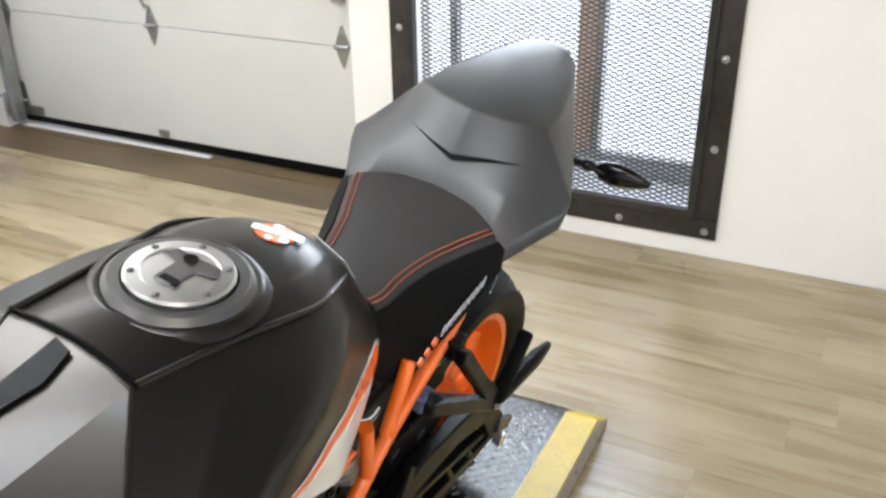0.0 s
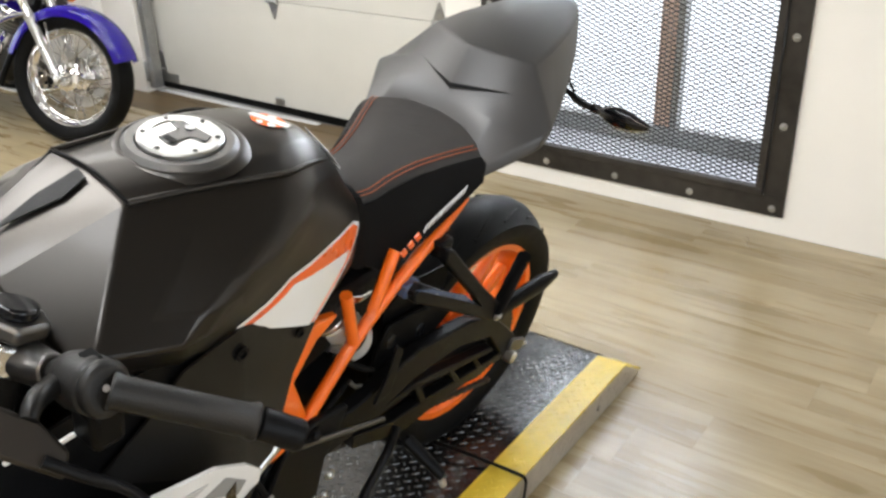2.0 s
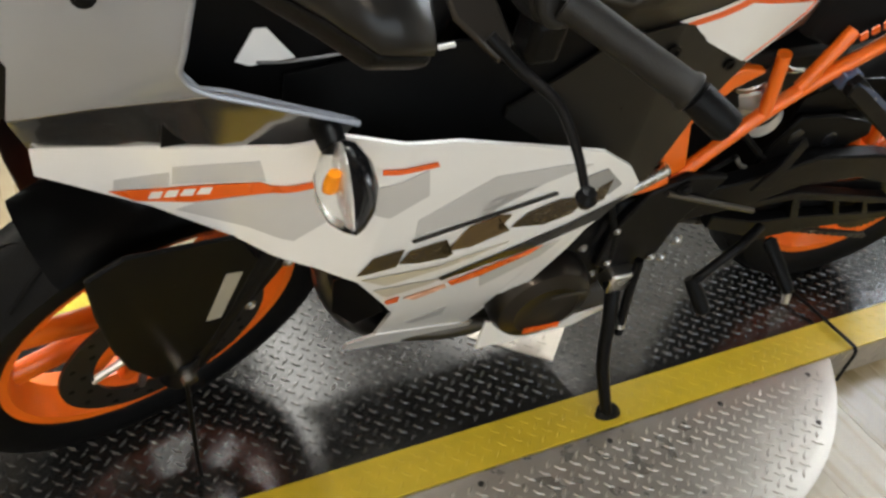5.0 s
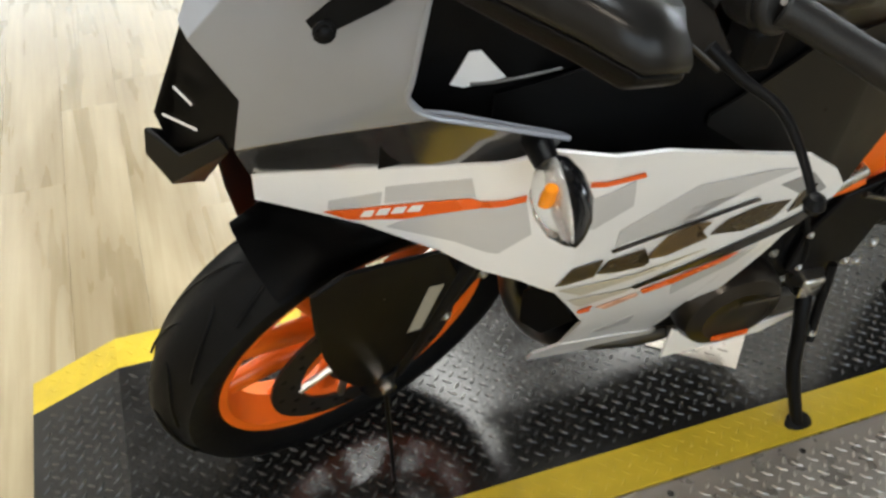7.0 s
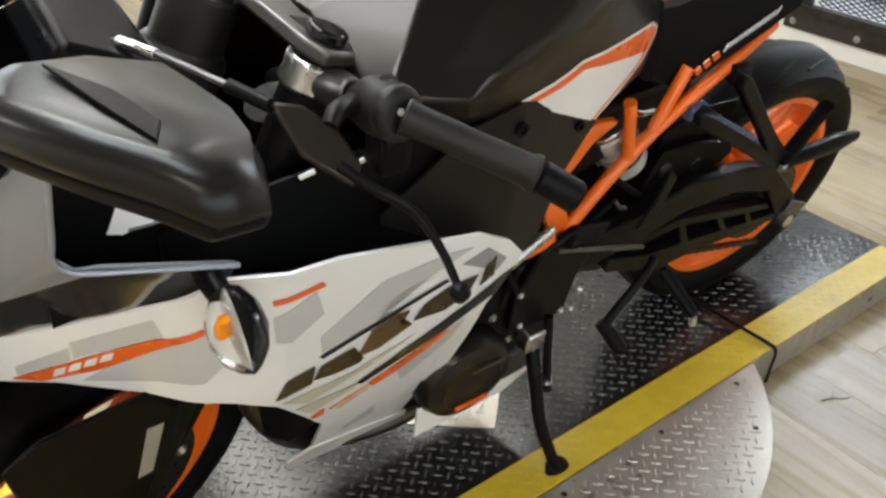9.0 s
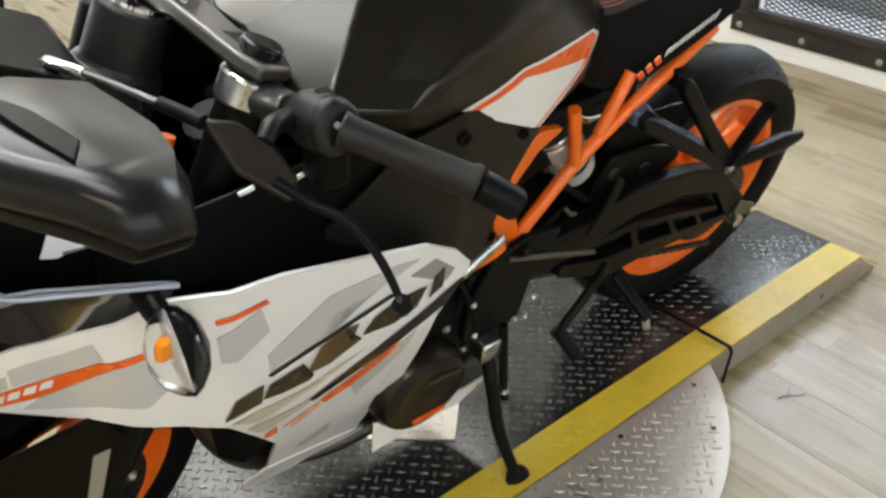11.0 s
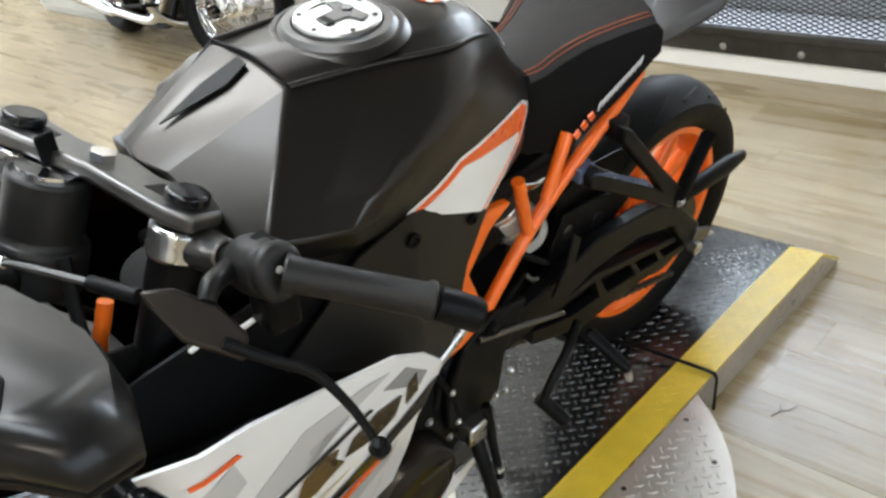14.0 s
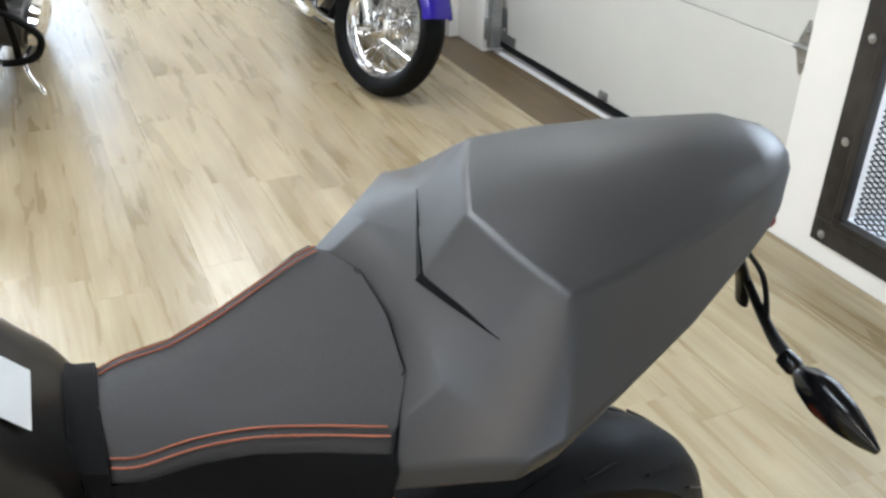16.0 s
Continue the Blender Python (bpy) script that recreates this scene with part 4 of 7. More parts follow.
GRAPHIC = (("graphic_edge", [(-0.366, 0.836), (-0.274, 0.863), (-0.094, 0.841), (-0.076, 0.829), (-0.110, 0.789), (-0.209, 0.747)], WHITE, 0.0022),
           ("graphic_band", [(-0.357, 0.831), (-0.273, 0.859), (-0.097, 0.8385), (-0.085, 0.828), (-0.118, 0.793), (-0.215, 0.752)], ORANGE_PRINT, 0.0034),
           ("graphic_field", [(-0.350, 0.822), (-0.268, 0.850), (-0.116, 0.809), (-0.129, 0.797), (-0.226, 0.756)], WHITE, 0.0046))


def build_tank_graphics(tank):
    for side in (-1, 1):
        for nm, poly, mat, lift in GRAPHIC:
            decal(nm, poly, mat, tank, lift, tank_side, side, "white and orange side graphic" if nm == "graphic_field" else "")


def build_seat(bike):
    rows = []
    for x, zc, w, ze, zb, wb in ((-0.045, 0.842, 0.050, 0.832, 0.735, 0.074), (-0.032, 0.840, 0.056, 0.831, 0.720, 0.080), (-0.010, 0.842, 0.063, 0.834, 0.708, 0.088), (0.030, 0.848, 0.064, 0.842, 0.716, 0.100), (0.075, 0.860, 0.076, 0.855, 0.754, 0.116),
                                (0.122, 0.870, 0.096, 0.866, 0.792, 0.128), (0.155, 0.878, 0.111, 0.872, 0.818, 0.134), (0.168, 0.884, 0.117, 0.873, 0.826, 0.136)):
        back = (0.040, 0.036, 0.016, 0.004) if x > 0.16 else (0.036, 0.030, 0.010, 0.0) if x > 0.15 else (0, 0, 0, 0)
        rows.append([(x + back[0], 0, zc + 0.006), (x + back[1], w * 0.55, zc + 0.001), (x + back[2], w - 0.012, ze + 0.004), (x + back[3], w, ze), (x, w + (wb - w) * 0.45 + 0.004, (ze + zb) / 2 + 0.01), (x, wb, zb), (x, wb - 0.03, zb - 0.012), (x, 0, zb - 0.012)])
    seat = part("rider_seat", shell(rows), VINYL, bike, "black vinyl rider seat with orange double stitching", smooth=50, bevel=0.004, seg=2)
    for s in (-1, 1):
        side = [(r[3], r[5]) for r in rows]
        quads, vs = [], []
        for a, b in side:
            vs += [(a[0], s * (a[1] + 0.0065), a[2] - 0.006), (a[0], s * ((a[1] + b[1]) / 2 + 0.0085), (a[2] + b[2]) / 2 + 0.01), (b[0], s * (b[1] + 0.0030), b[2] + 0.002)]
        for i in range(len(side) - 1):
            quads += [(3 * i, 3 * i + 1, 3 * i + 4, 3 * i + 3), (3 * i + 1, 3 * i + 2, 3 * i + 5, 3 * i + 4)]
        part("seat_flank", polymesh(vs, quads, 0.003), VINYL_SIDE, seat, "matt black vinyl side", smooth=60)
        for off in (0.004, 0.012):
            part("stitching", tube([(r[3][0], s * (r[3][1] - off), r[3][2] + 0.0028 + off * 0.22) for r in rows[1:]], 0.0010, n=6, steps=5), STITCH, seat)
        # small maker's marks as plain bars
        for k in range(10):
            f = k / 9
            p = (0.058 + 0.070 * f, s * (0.1190 + 0.0135 * f), 0.775 + 0.050 * f)
            if s < 0:
                part("mark", prism([(p[0] + a, p[1] + b, p[2] + c) for a, b, c in ((-0.0056, -0.0006, -0.0066), (0.0018, 0.0006, -0.0014), (0.0044, 0.0008, 0.0076), (-0.0030, -0.0004, 0.0024))], (0, -0.0014, 0)), PALE, seat)
        for k in range(3):
            f = k / 2
            if s < 0:
                part("mark", box((0.018 + 0.026 * f, -0.1135 - 0.003 * f, 0.742 + 0.020 * f), (0.011, 0.003, 0.013), turn=Euler((0, -0.62, 0)).to_matrix()), ORANGE_PRINT, seat)
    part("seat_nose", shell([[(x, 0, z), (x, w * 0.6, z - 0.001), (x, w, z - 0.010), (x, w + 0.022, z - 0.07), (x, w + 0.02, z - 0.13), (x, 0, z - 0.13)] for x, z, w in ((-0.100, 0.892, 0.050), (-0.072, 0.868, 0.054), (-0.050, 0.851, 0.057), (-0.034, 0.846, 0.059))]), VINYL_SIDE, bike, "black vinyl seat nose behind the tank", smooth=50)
    part("tank_tail_label", polymesh([(-0.106, -0.050, 0.936), (-0.106, -0.004, 0.952), (-0.074, -0.004, 0.909), (-0.077, -0.050, 0.897)], [(0, 1, 2, 3)], 0.001), PAPER, bike, "pale warning label with faint print")
    return seat


def build_tail(bike):
    R = [
        [(0.209, 0, 0.887), (0.204, 0.058, 0.885), (0.184, 0.100, 0.878), (0.166, 0.127, 0.853), (0.164, 0.133, 0.831), (0.176, 0.09, 0.822), (0.176, 0, 0.822)],
        [(0.224, 0, 0.907), (0.221, 0.055, 0.909), (0.215, 0.100, 0.909), (0.214, 0.153, 0.878), (0.207, 0.155, 0.852), (0.212, 0.10, 0.83), (0.212, 0, 0.83)],
        [(0.231, 0, 0.9237), (0.244, 0.050, 0.9297), (0.257, 0.092, 0.9377), (0.257, 0.180, 0.901), (0.249, 0.180, 0.877), (0.249, 0.11, 0.84), (0.249, 0, 0.84)],
        [(0.2656, 0, 0.990), (0.2856, 0.055, 0.988), (0.3100, 0.105, 0.986), (0.290, 0.1745, 0.903), (0.283, 0.1725, 0.881), (0.288, 0.12, 0.85), (0.288, 0, 0.85)],
        [(0.355, 0, 1.012), (0.360, 0.0555, 1.007), (0.370, 0.0985, 0.995), (0.355, 0.148, 0.912), (0.345, 0.142, 0.890), (0.355, 0.10, 0.865), (0.355, 0, 0.865)],
        [(0.446, 0, 1.025), (0.446, 0.0485, 1.020), (0.446, 0.081, 1.005), (0.436, 0.111, 0.928), (0.426, 0.105, 0.908), (0.426, 0.08, 0.885), (0.426, 0, 0.885)],
        [(0.522, 0, 1.034), (0.522, 0.033, 1.030), (0.517, 0.056, 1.015), (0.509, 0.072, 0.949), (0.502, 0.066, 0.931), (0.497, 0.05, 0.91), (0.497, 0, 0.91)],
        [(0.555, 0, 1.027), (0.555, 0.022, 1.023), (0.553, 0.034, 1.011), (0.549, 0.048, 0.960), (0.543, 0.042, 0.944), (0.538, 0.03, 0.93), (0.538, 0, 0.93)],
        [(0.575, 0, 1.011), (0.574, 0.012, 1.008), (0.572, 0.022, 1.000), (0.567, 0.034, 0.964), (0.561, 0.030, 0.950), (0.557, 0.02, 0.942), (0.557, 0, 0.942)],
    ]
    cowl = part("tail_cowl", shell(R), GREY, bike, "satin grey seat cowl with a V-shaped notch", smooth=42, bevel=0.005, seg=3)
    for s in (-1, 1):
        part("notch", polymesh([(0.229, 0, 0.9235), (0.244, s * 0.045, 0.9320), (0.262, s * 0.096, 0.9420), (0.2475 - (0.002 if s > 0 else 0), s * 0.045, 0.9365 - (0.002 if s > 0 else 0)), (0.233, 0, 0.9305)], [(0, 1, 2, 3, 4)], 0.002), BLACK, cowl, "black notch line")
    part("under_tail", shell([[(x, 0, z), (x, w, z), (x, w * 0.8, z - h), (x, 0, z - h)] for x, w, z, h in ((0.17, 0.09, 0.823, 0.03), (0.29, 0.11, 0.845, 0.045), (0.43, 0.075, 0.88, 0.05), (0.56, 0.03, 0.92, 0.035))]), BLACK, bike, "black plastic under-tail", bevel=0.004)
    part("tail_lamp", box((0.568, 0, 0.934), (0.03, 0.05, 0.018), turn=Euler((0, -0.4, 0)).to_matrix()), material("red_lens", (0.35, 0.01, 0.01), 0.15), bike, "red tail lamp", bevel=0.006)
    br = part("plate_bracket", tube([(0.50, 0, 0.905), (0.56, 0, 0.890), (0.595, 0, 0.845), (0.612, 0, 0.800)], (0.014, 0.010), n=10, flat=0.5), BLACK, bike, "black number plate bracket")
    part("bracket_wire", tube([(0.55, -0.012, 0.915), (0.60, -0.02, 0.86), (0.598, -0.05, 0.826)], 0.003, n=6), RUBBER, br)
    for s in (-1, 1):
        ind = part("rear_indicator", tube([(0.598, s * 0.004, 0.842), (0.598, s * 0.040, 0.826), (0.592, s * 0.075, 0.822), (0.584, s * 0.110, 0.828)], (0.0045, 0.0075), n=10), BLACK, bike, "black rear turn signal on a flexible stalk")
        d = Vector((0.008, s * 0.105, 0.003)).normalized()
        u, v = side_axes(d)
        c0 = Vector((0.583, s * 0.112, 0.828))
        part("lamp_housing", loft([ring(c0 + d * t, u, v, a, b, n=20) for t, a, b in ((-0.014, 0.0095, 0.0095), (0.0, 0.010, 0.010), (0.006, 0.0075, 0.0075), (0.020, 0.014, 0.017), (0.042, 0.0165, 0.0215), (0.070, 0.0135, 0.018), (0.092, 0.008, 0.011), (0.108, 0.0025, 0.004))]), BLACK_GLOSS, ind)
        part("lens", loft([ring(c0 + d * t + v * 0.006 - u * 0.004, u, v, a, b, n=20) for t, a, b in ((0.022, 0.010, 0.013), (0.045, 0.0165, 0.0195), (0.070, 0.0135, 0.016), (0.092, 0.008, 0.009), (0.106, 0.0025, 0.003))]), REFLECTOR, ind, "pale silvery lens")
    return cowl


def build_frame(bike):
    r = 0.0108
    for s in (-1, 1):
        y = s * 0.108
        fr = part("subframe_tube", tube([(0.182, s * 0.098, 0.775), (0.10, y, 0.735), (-0.02, s * 0.112, 0.662), (-0.105, s * 0.118, 0.600), (-0.190, s * 0.120, 0.505)], r, n=12), ORANGE, bike, "orange steel trellis tube")
        part("brace_tube", tube([(0.012, s * 0.100, 0.742), (-0.012, s * 0.106, 0.705), (-0.040, s * 0.112, 0.655)], r * 0.95, n=12), ORANGE, bike, "orange steel trellis tube")
        part("brace_tube", tube([(-0.115, s * 0.118, 0.728), (-0.101, s * 0.119, 0.675), (-0.086, s * 0.118, 0.622)], r * 0.92, n=12), ORANGE, bike, "orange steel trellis tube")
        part("frame_gusset", plate([(-0.190, 0.702), (-0.172, 0.711), (-0.130, 0.702), (-0.152, 0.688), (-0.172, 0.676), (-0.213, 0.618), (-0.172, 0.512), (-0.184, 0.488), (-0.212, 0.490), (-0.226, 0.528), (-0.240, 0.600), (-0.230, 0.628)], s * 0.106, s * 0.122), ORANGE, bike, "orange welded frame plate", bevel=0.003)
        part("frame_rail", tube([(-0.565, s * 0.090, 0.735), (-0.520, s * 0.115, 0.700), (-0.410, s * 0.135, 0.575), (-0.300, s * 0.132, 0.520), (-0.215, s * 0.122, 0.515)], 0.014, n=12), ORANGE, bike, "orange steel trellis tube")
        part("silver_strut", rod((-0.305, s * 0.140, 0.512), (-0.222, s * 0.128, 0.540), 0.011), ALU, bike, "polished strut")
        part("footrest_plate", plate([(-0.275, 0.425), (-0.240, 0.505), (-0.180, 0.530), (-0.105, 0.515), (-0.150, 0.425), (-0.160, 0.350), (-0.215, 0.305), (-0.275, 0.345)], s * 0.128, s * 0.142), BLACK_METAL, bike, "black cast footrest carrier", bevel=0.004)
        for x, z, q in ((-0.184, 0.508, 0.013), (-0.139, 0.382, 0.010), (-0.170, 0.345, 0.007), (-0.148, 0.340, 0.008), (-0.268, 0.430, 0.006), (-0.255, 0.352, 0.006)):
            bolt_head((x, s * 0.143, z), (0, s, 0), q * 0.7, q * 0.8, bike, ALU if q < 0.011 else BLACK_METAL)
    part("headstock", rod((-0.606, 0, 0.80), (-0.585, 0, 0.74), 0.033), BLACK_METAL, bike, "black steering head")


def build_engine(bike):
    e = new("engine")
    e.parent = bike
    tagged(e, "black cast single-cylinder engine")
    part("crankcase", shell([[(x, 0, z1), (x, w * 0.75, z1), (x, w, (z0 + z1) / 2), (x, w * 0.8, z0), (x, 0, z0)] for x, w, z0, z1 in ((-0.56, 0.09, 0.24, 0.40), (-0.50, 0.125, 0.20, 0.46), (-0.36, 0.14, 0.19, 0.50), (-0.24, 0.13, 0.20, 0.50), (-0.13, 0.10, 0.26, 0.47))]), BLACK_METAL, e, bevel=0.012, seg=3)
    part("cylinder", shell([[(x, 0, z1), (x, 0.085, z1), (x - 0.01, 0.085, z0), (x - 0.01, 0, z0)] for x, z0, z1 in ((-0.62, 0.42, 0.60), (-0.50, 0.44, 0.70), (-0.38, 0.46, 0.72), (-0.32, 0.46, 0.66))]), BLACK_METAL, e, bevel=0.01)
    cov = part("generator_cover", lathe([(0.084, 0.0), (0.084, -0.030), (0.076, -0.044), (0.054, -0.052), (0.050, -0.050), (0.020, -0.053), (0.0005, -0.053)], (-0.366, -0.128, 0.308), n=48), BRONZE, e, "dark bronze round engine cover")
    part("cover_stripe", box((-0.362, -0.181, 0.262), (0.062, 0.003, 0.010)), ORANGE_PRINT, cov, "orange mark")
    part("cover_stripe", box((-0.340, -0.1825, 0.345), (0.060, 0.002, 0.007)), ALU_GREY, cov)
    for i in range(6):
        a = i * math.pi / 3
        bolt_head((-0.352 + 0.085 * math.cos(a), -0.135, 0.318 + 0.085 * math.sin(a)), (0, -1, 0), 0.005, 0.006, e)
    sp = part("sprocket_cover", plate([(-0.30, 0.36), (-0.27, 0.47), (-0.17, 0.50), (-0.12, 0.43), (-0.15, 0.33), (-0.24, 0.30)], -0.100, -0.127), BLACK_METAL, e, bevel=0.01, seg=3)
    part("exhaust_pipe", tube([(-0.60, -0.03, 0.46), (-0.68, -0.04, 0.36), (-0.62, -0.06, 0.20), (-0.45, -0.08, 0.155), (-0.25, -0.05, 0.150)], 0.022, n=14), ALU_GREY, e, "steel exhaust header")
    part("silencer_box", shell([[(x, 0, z1), (x, 0.10, z1), (x, 0.115, (z0 + z1) / 2), (x, 0.09, z0), (x, 0, z0)] for x, z0, z1 in ((-0.40, 0.135, 0.20), (-0.34, 0.125, 0.21), (-0.20, 0.135, 0.215), (-0.16, 0.155, 0.21))]), GREY, e, "brushed steel silencer box under the engine", bevel=0.008)
    part("radiator", box((-0.66, 0, 0.50), (0.035, 0.26, 0.26), turn=Euler((0, -0.25, 0)).to_matrix()), BLACK, e, "black radiator", bevel=0.006)
    part("air_box", shell([[(x, 0, z1), (x, w, z1 - 0.03), (x, w, z0), (x, 0, z0)] for x, w, z0, z1 in ((-0.58, 0.08, 0.62, 0.82), (-0.40, 0.125, 0.60, 0.80), (-0.20, 0.095, 0.58, 0.73), (0.06, 0.075, 0.62, 0.72))]), BLACK, e, "black airbox", bevel=0.01)
    # Black block added as the dark interior; it also closes see-through gaps.
    part("dark_filler", box((-0.10, 0.01, 0.515), (0.44, 0.11, 0.36)), BLACK, e, "black block added to fill the dark interior", bevel=0.02)
    for k, (a, b, c) in enumerate((((-0.24, -0.11, 0.55), (-0.15, -0.10, 0.47), (-0.05, -0.09, 0.50)), ((-0.10, -0.085, 0.58), (-0.03, -0.10, 0.52), (0.03, -0.085, 0.47)), ((-0.30, -0.125, 0.50), (-0.26, -0.14, 0.40), (-0.24, -0.13, 0.30)))):
        part("hose", tube([a, b, c], 0.006, n=8), RUBBER, e, "black rubber hose")
    return e


def build_rear(bike):
    w = build_wheel(bike, "rear_wheel", Matrix.Translation(REAR_AXLE), 0.305, 0.0715, "rear wheel with orange rim and black tyre")
    part("tread_pattern", tread_marks(0.2990, 0.0715), BLACK, w, kind="stuff")
    n = 42
    sprk = bmesh.new()
    outline = []
    for i in range(n * 4):
        a = 2 * math.pi * i / (n * 4)
        rr = (0.088, 0.088, 0.094, 0.094)[i % 4]
        outline.append((rr * math.cos(a), -0.098, rr * math.sin(a)))
    part("sprocket", prism(outline, (0, 0.006, 0), sprk), DISC, w, "dark steel rear sprocket", smooth=0)
    brake_disc(w, 0.088, 0.075, 0.115, ALU)
    sa = new("swingarm")
    sa.parent = bike
    tagged(sa, "black cast swingarm with open lattice")
    for s in (-1, 1):
        y0, y1 = s * 0.098, s * 0.126
        part("arm_beam", plate([(-0.165, 0.470), (-0.058, 0.474), (-0.013, 0.484), (0.095, 0.507), (0.240, 0.488), (0.323, 0.463), (0.430, 0.359), (0.455, 0.320), (0.450, 0.295), (0.410, 0.300), (0.336, 0.397), (0.223, 0.436), (0.095, 0.440), (-0.015, 0.410), (-0.165, 0.400)], y0, y1), BLACK_METAL, sa, bevel=0.004)
        for poly in ([(-0.010, 0.416), (0.102, 0.421), (0.359, 0.356), (0.367, 0.340), (0.108, 0.402), (-0.010, 0.400)],
                     [(-0.060, 0.395), (0.047, 0.358), (0.127, 0.352), (0.369, 0.318), (0.420, 0.318), (0.430, 0.295), (0.167, 0.309), (0.083, 0.305), (-0.060, 0.365)],
                     [(0.100, 0.408), (0.118, 0.404), (0.148, 0.346), (0.128, 0.348)], [(0.206, 0.382), (0.222, 0.378), (0.255, 0.332), (0.238, 0.334)], [(0.289, 0.362), (0.304, 0.358), (0.330, 0.322), (0.314, 0.324)]):
            part("arm_web", plate(poly, y0 + s * 0.003, y1 - s * 0.003), BLACK_METAL, sa, bevel=0.002)
        adj = part("chain_adjuster", box((0.447, s * 0.128, 0.318), (0.062, 0.010, 0.028), turn=Euler((0, 0.45, 0)).to_matrix()), ALU_GREY, sa, "dull metal chain adjuster", bevel=0.002)
        part("adjuster_bolt", rod((0.46, s * 0.122, 0.302), (0.505, s * 0.122, 0.285), 0.005, n=8), ALU, adj)
        part("axle_nut", rod((0.424, s * 0.126, 0.300), (0.424, s * 0.143, 0.300), 0.015, n=6), ALU, adj)
    # Dark sheet added behind the lattice for the shade over the rim.
    part("dark_backing", plate([(-0.060, 0.410), (0.100, 0.432), (0.150, 0.402), (0.260, 0.388), (0.340, 0.385), (0.410, 0.300), (0.400, 0.285), (0.120, 0.320)], -0.090, -0.094), BLACK_METAL, sa, bevel=0.001)
    part("cross_tube", rod((-0.165, -0.126, 0.435), (-0.165, 0.126, 0.435), 0.030), BLACK_METAL, sa)
    # chain runs and its guard
    ch = new("chain")
    ch.parent = bike
    tagged(ch, "dark drive chain")
    front, fr, rr = Vector((-0.185, 0, 0.43)), 0.036, 0.092
    link_mesh = part("link", box((0, 0, 0), (0.0115, 0.011, 0.0095)), STEEL, ch, smooth=0, bevel=0.0)
    for k in range(52):
        f = k / 51
        for s in (1, -1):
            p = Vector((front.x + (REAR_AXLE.x - front.x) * f, -0.095, front.z + (REAR_AXLE.z - front.z) * f + s * (fr + (rr - fr) * f)))
            ob = link_mesh if (k == 0 and s == 1) else new("link", link_mesh.data)
            ob.parent, ob.matrix_local = ch, Matrix.Translation(p) @ Euler((0, 0.2 - s * 0.09, 0)).to_matrix().to_4x4() @ Matrix.Diagonal((1, 1.0 if k % 2 else 0.72, 1, 1))
    part("chain_guard", plate([(-0.003, 0.468), (0.005, 0.525), (0.031, 0.575), (0.108, 0.568), (0.202, 0.540), (0.213, 0.513), (0.178, 0.491), (0.124, 0.487)], -0.088, -0.097), BLACK, sa, "black chain guard with two cut-outs", bevel=0.003)
    for x, z in ((0.043, 0.533), (0.122, 0.516)):
        hexh = part("guard_recess", plate([(x + 0.015 * math.cos(a), z + 0.018 * math.sin(a)) for a in [math.pi / 6 + i * math.pi / 3 for i in range(6)]], -0.0965, -0.0985), BLACK_GLOSS, sa, bevel=0.001)
    part("hugger", sheet([(0.03, 0.60), (0.10, 0.63), (0.20, 0.62)], [(0.03, 0.52), (0.10, 0.56), (0.20, 0.57)], lambda x, z: 0.082, nx=6, nz=3), BLACK, sa, "black mudguard panel")
    # shock reservoir and spring
    sh = part("shock_reservoir", rod((-0.096, -0.062, 0.652), (-0.024, -0.062, 0.552), 0.041, n=32), material("grey_canister", (0.62, 0.62, 0.61), 0.26, metal=0.45), bike, "pale grey shock canister", bevel=0.008)
    part("canister_cap", rod((-0.104, -0.062, 0.663), (-0.097, -0.062, 0.6535), 0.043, n=28), ALU, sh, bevel=0.002)
    part("canister_clip", tube([(-0.080, -0.082, 0.684), (-0.058, -0.086, 0.672), (-0.036, -0.084, 0.664), (-0.012, -0.078, 0.658)], (0.008, 0.006), n=10), CHROME, sh, "bright pipe clip over the canister")
    part("drain_fitting", tube([(-0.060, -0.098, 0.508), (-0.050, -0.104, 0.494), (-0.036, -0.104, 0.488)], 0.0045, n=8), ALU_GREY, sh, "small bright fitting")
    part("canister_band", rod((-0.0480, -0.062, 0.5853), (-0.0445, -0.062, 0.5805), 0.0418, n=32), BLACK, sh)
    part("shock_body", rod((-0.06, 0.01, 0.62), (0.01, 0.0, 0.42), 0.026), BLACK_METAL, bike)
    coil = []
    for k in range(80):
        a = k * 0.62
        f = k / 79
        coil.append((-0.055 + 0.06 * f + 0.036 * math.cos(a), 0.012 + 0.036 * math.sin(a), 0.60 - 0.17 * f))
    part("shock_spring", tube(coil, 0.006, n=8, steps=1), WHITE, bike, "white coil spring")
    # passenger footrest hangers
    for s in (-1, 1):
        y0, y1 = s * 0.128, s * 0.148
        hg = part("footrest_hanger", plate([(0.088, 0.735), (0.112, 0.722), (0.220, 0.600), (0.312, 0.505), (0.305, 0.478), (0.283, 0.480), (0.235, 0.515), (0.020, 0.660), (0.015, 0.680), (0.035, 0.690), (0.225, 0.552), (0.205, 0.578), (0.090, 0.708)], y0, y1), BLACK_METAL, bike, "black V-shaped passenger footrest hanger", bevel=0.004)
        part("hanger_lug", box((0.105, s * 0.118, 0.722), (0.035, 0.03, 0.03)), BLACK_METAL, hg, bevel=0.004)
        part("hanger_lug", box((0.030, s * 0.118, 0.674), (0.035, 0.03, 0.026)), BLUE_BLACK, hg, bevel=0.004)
        part("hanger_web", plate([(0.05, 0.669), (0.015, 0.690), (0.06, 0.672), (0.17, 0.602), (0.20, 0.570)], y1, y1 + s * 0.002), BLUE_BLACK, hg, "blue-tinted upper face")
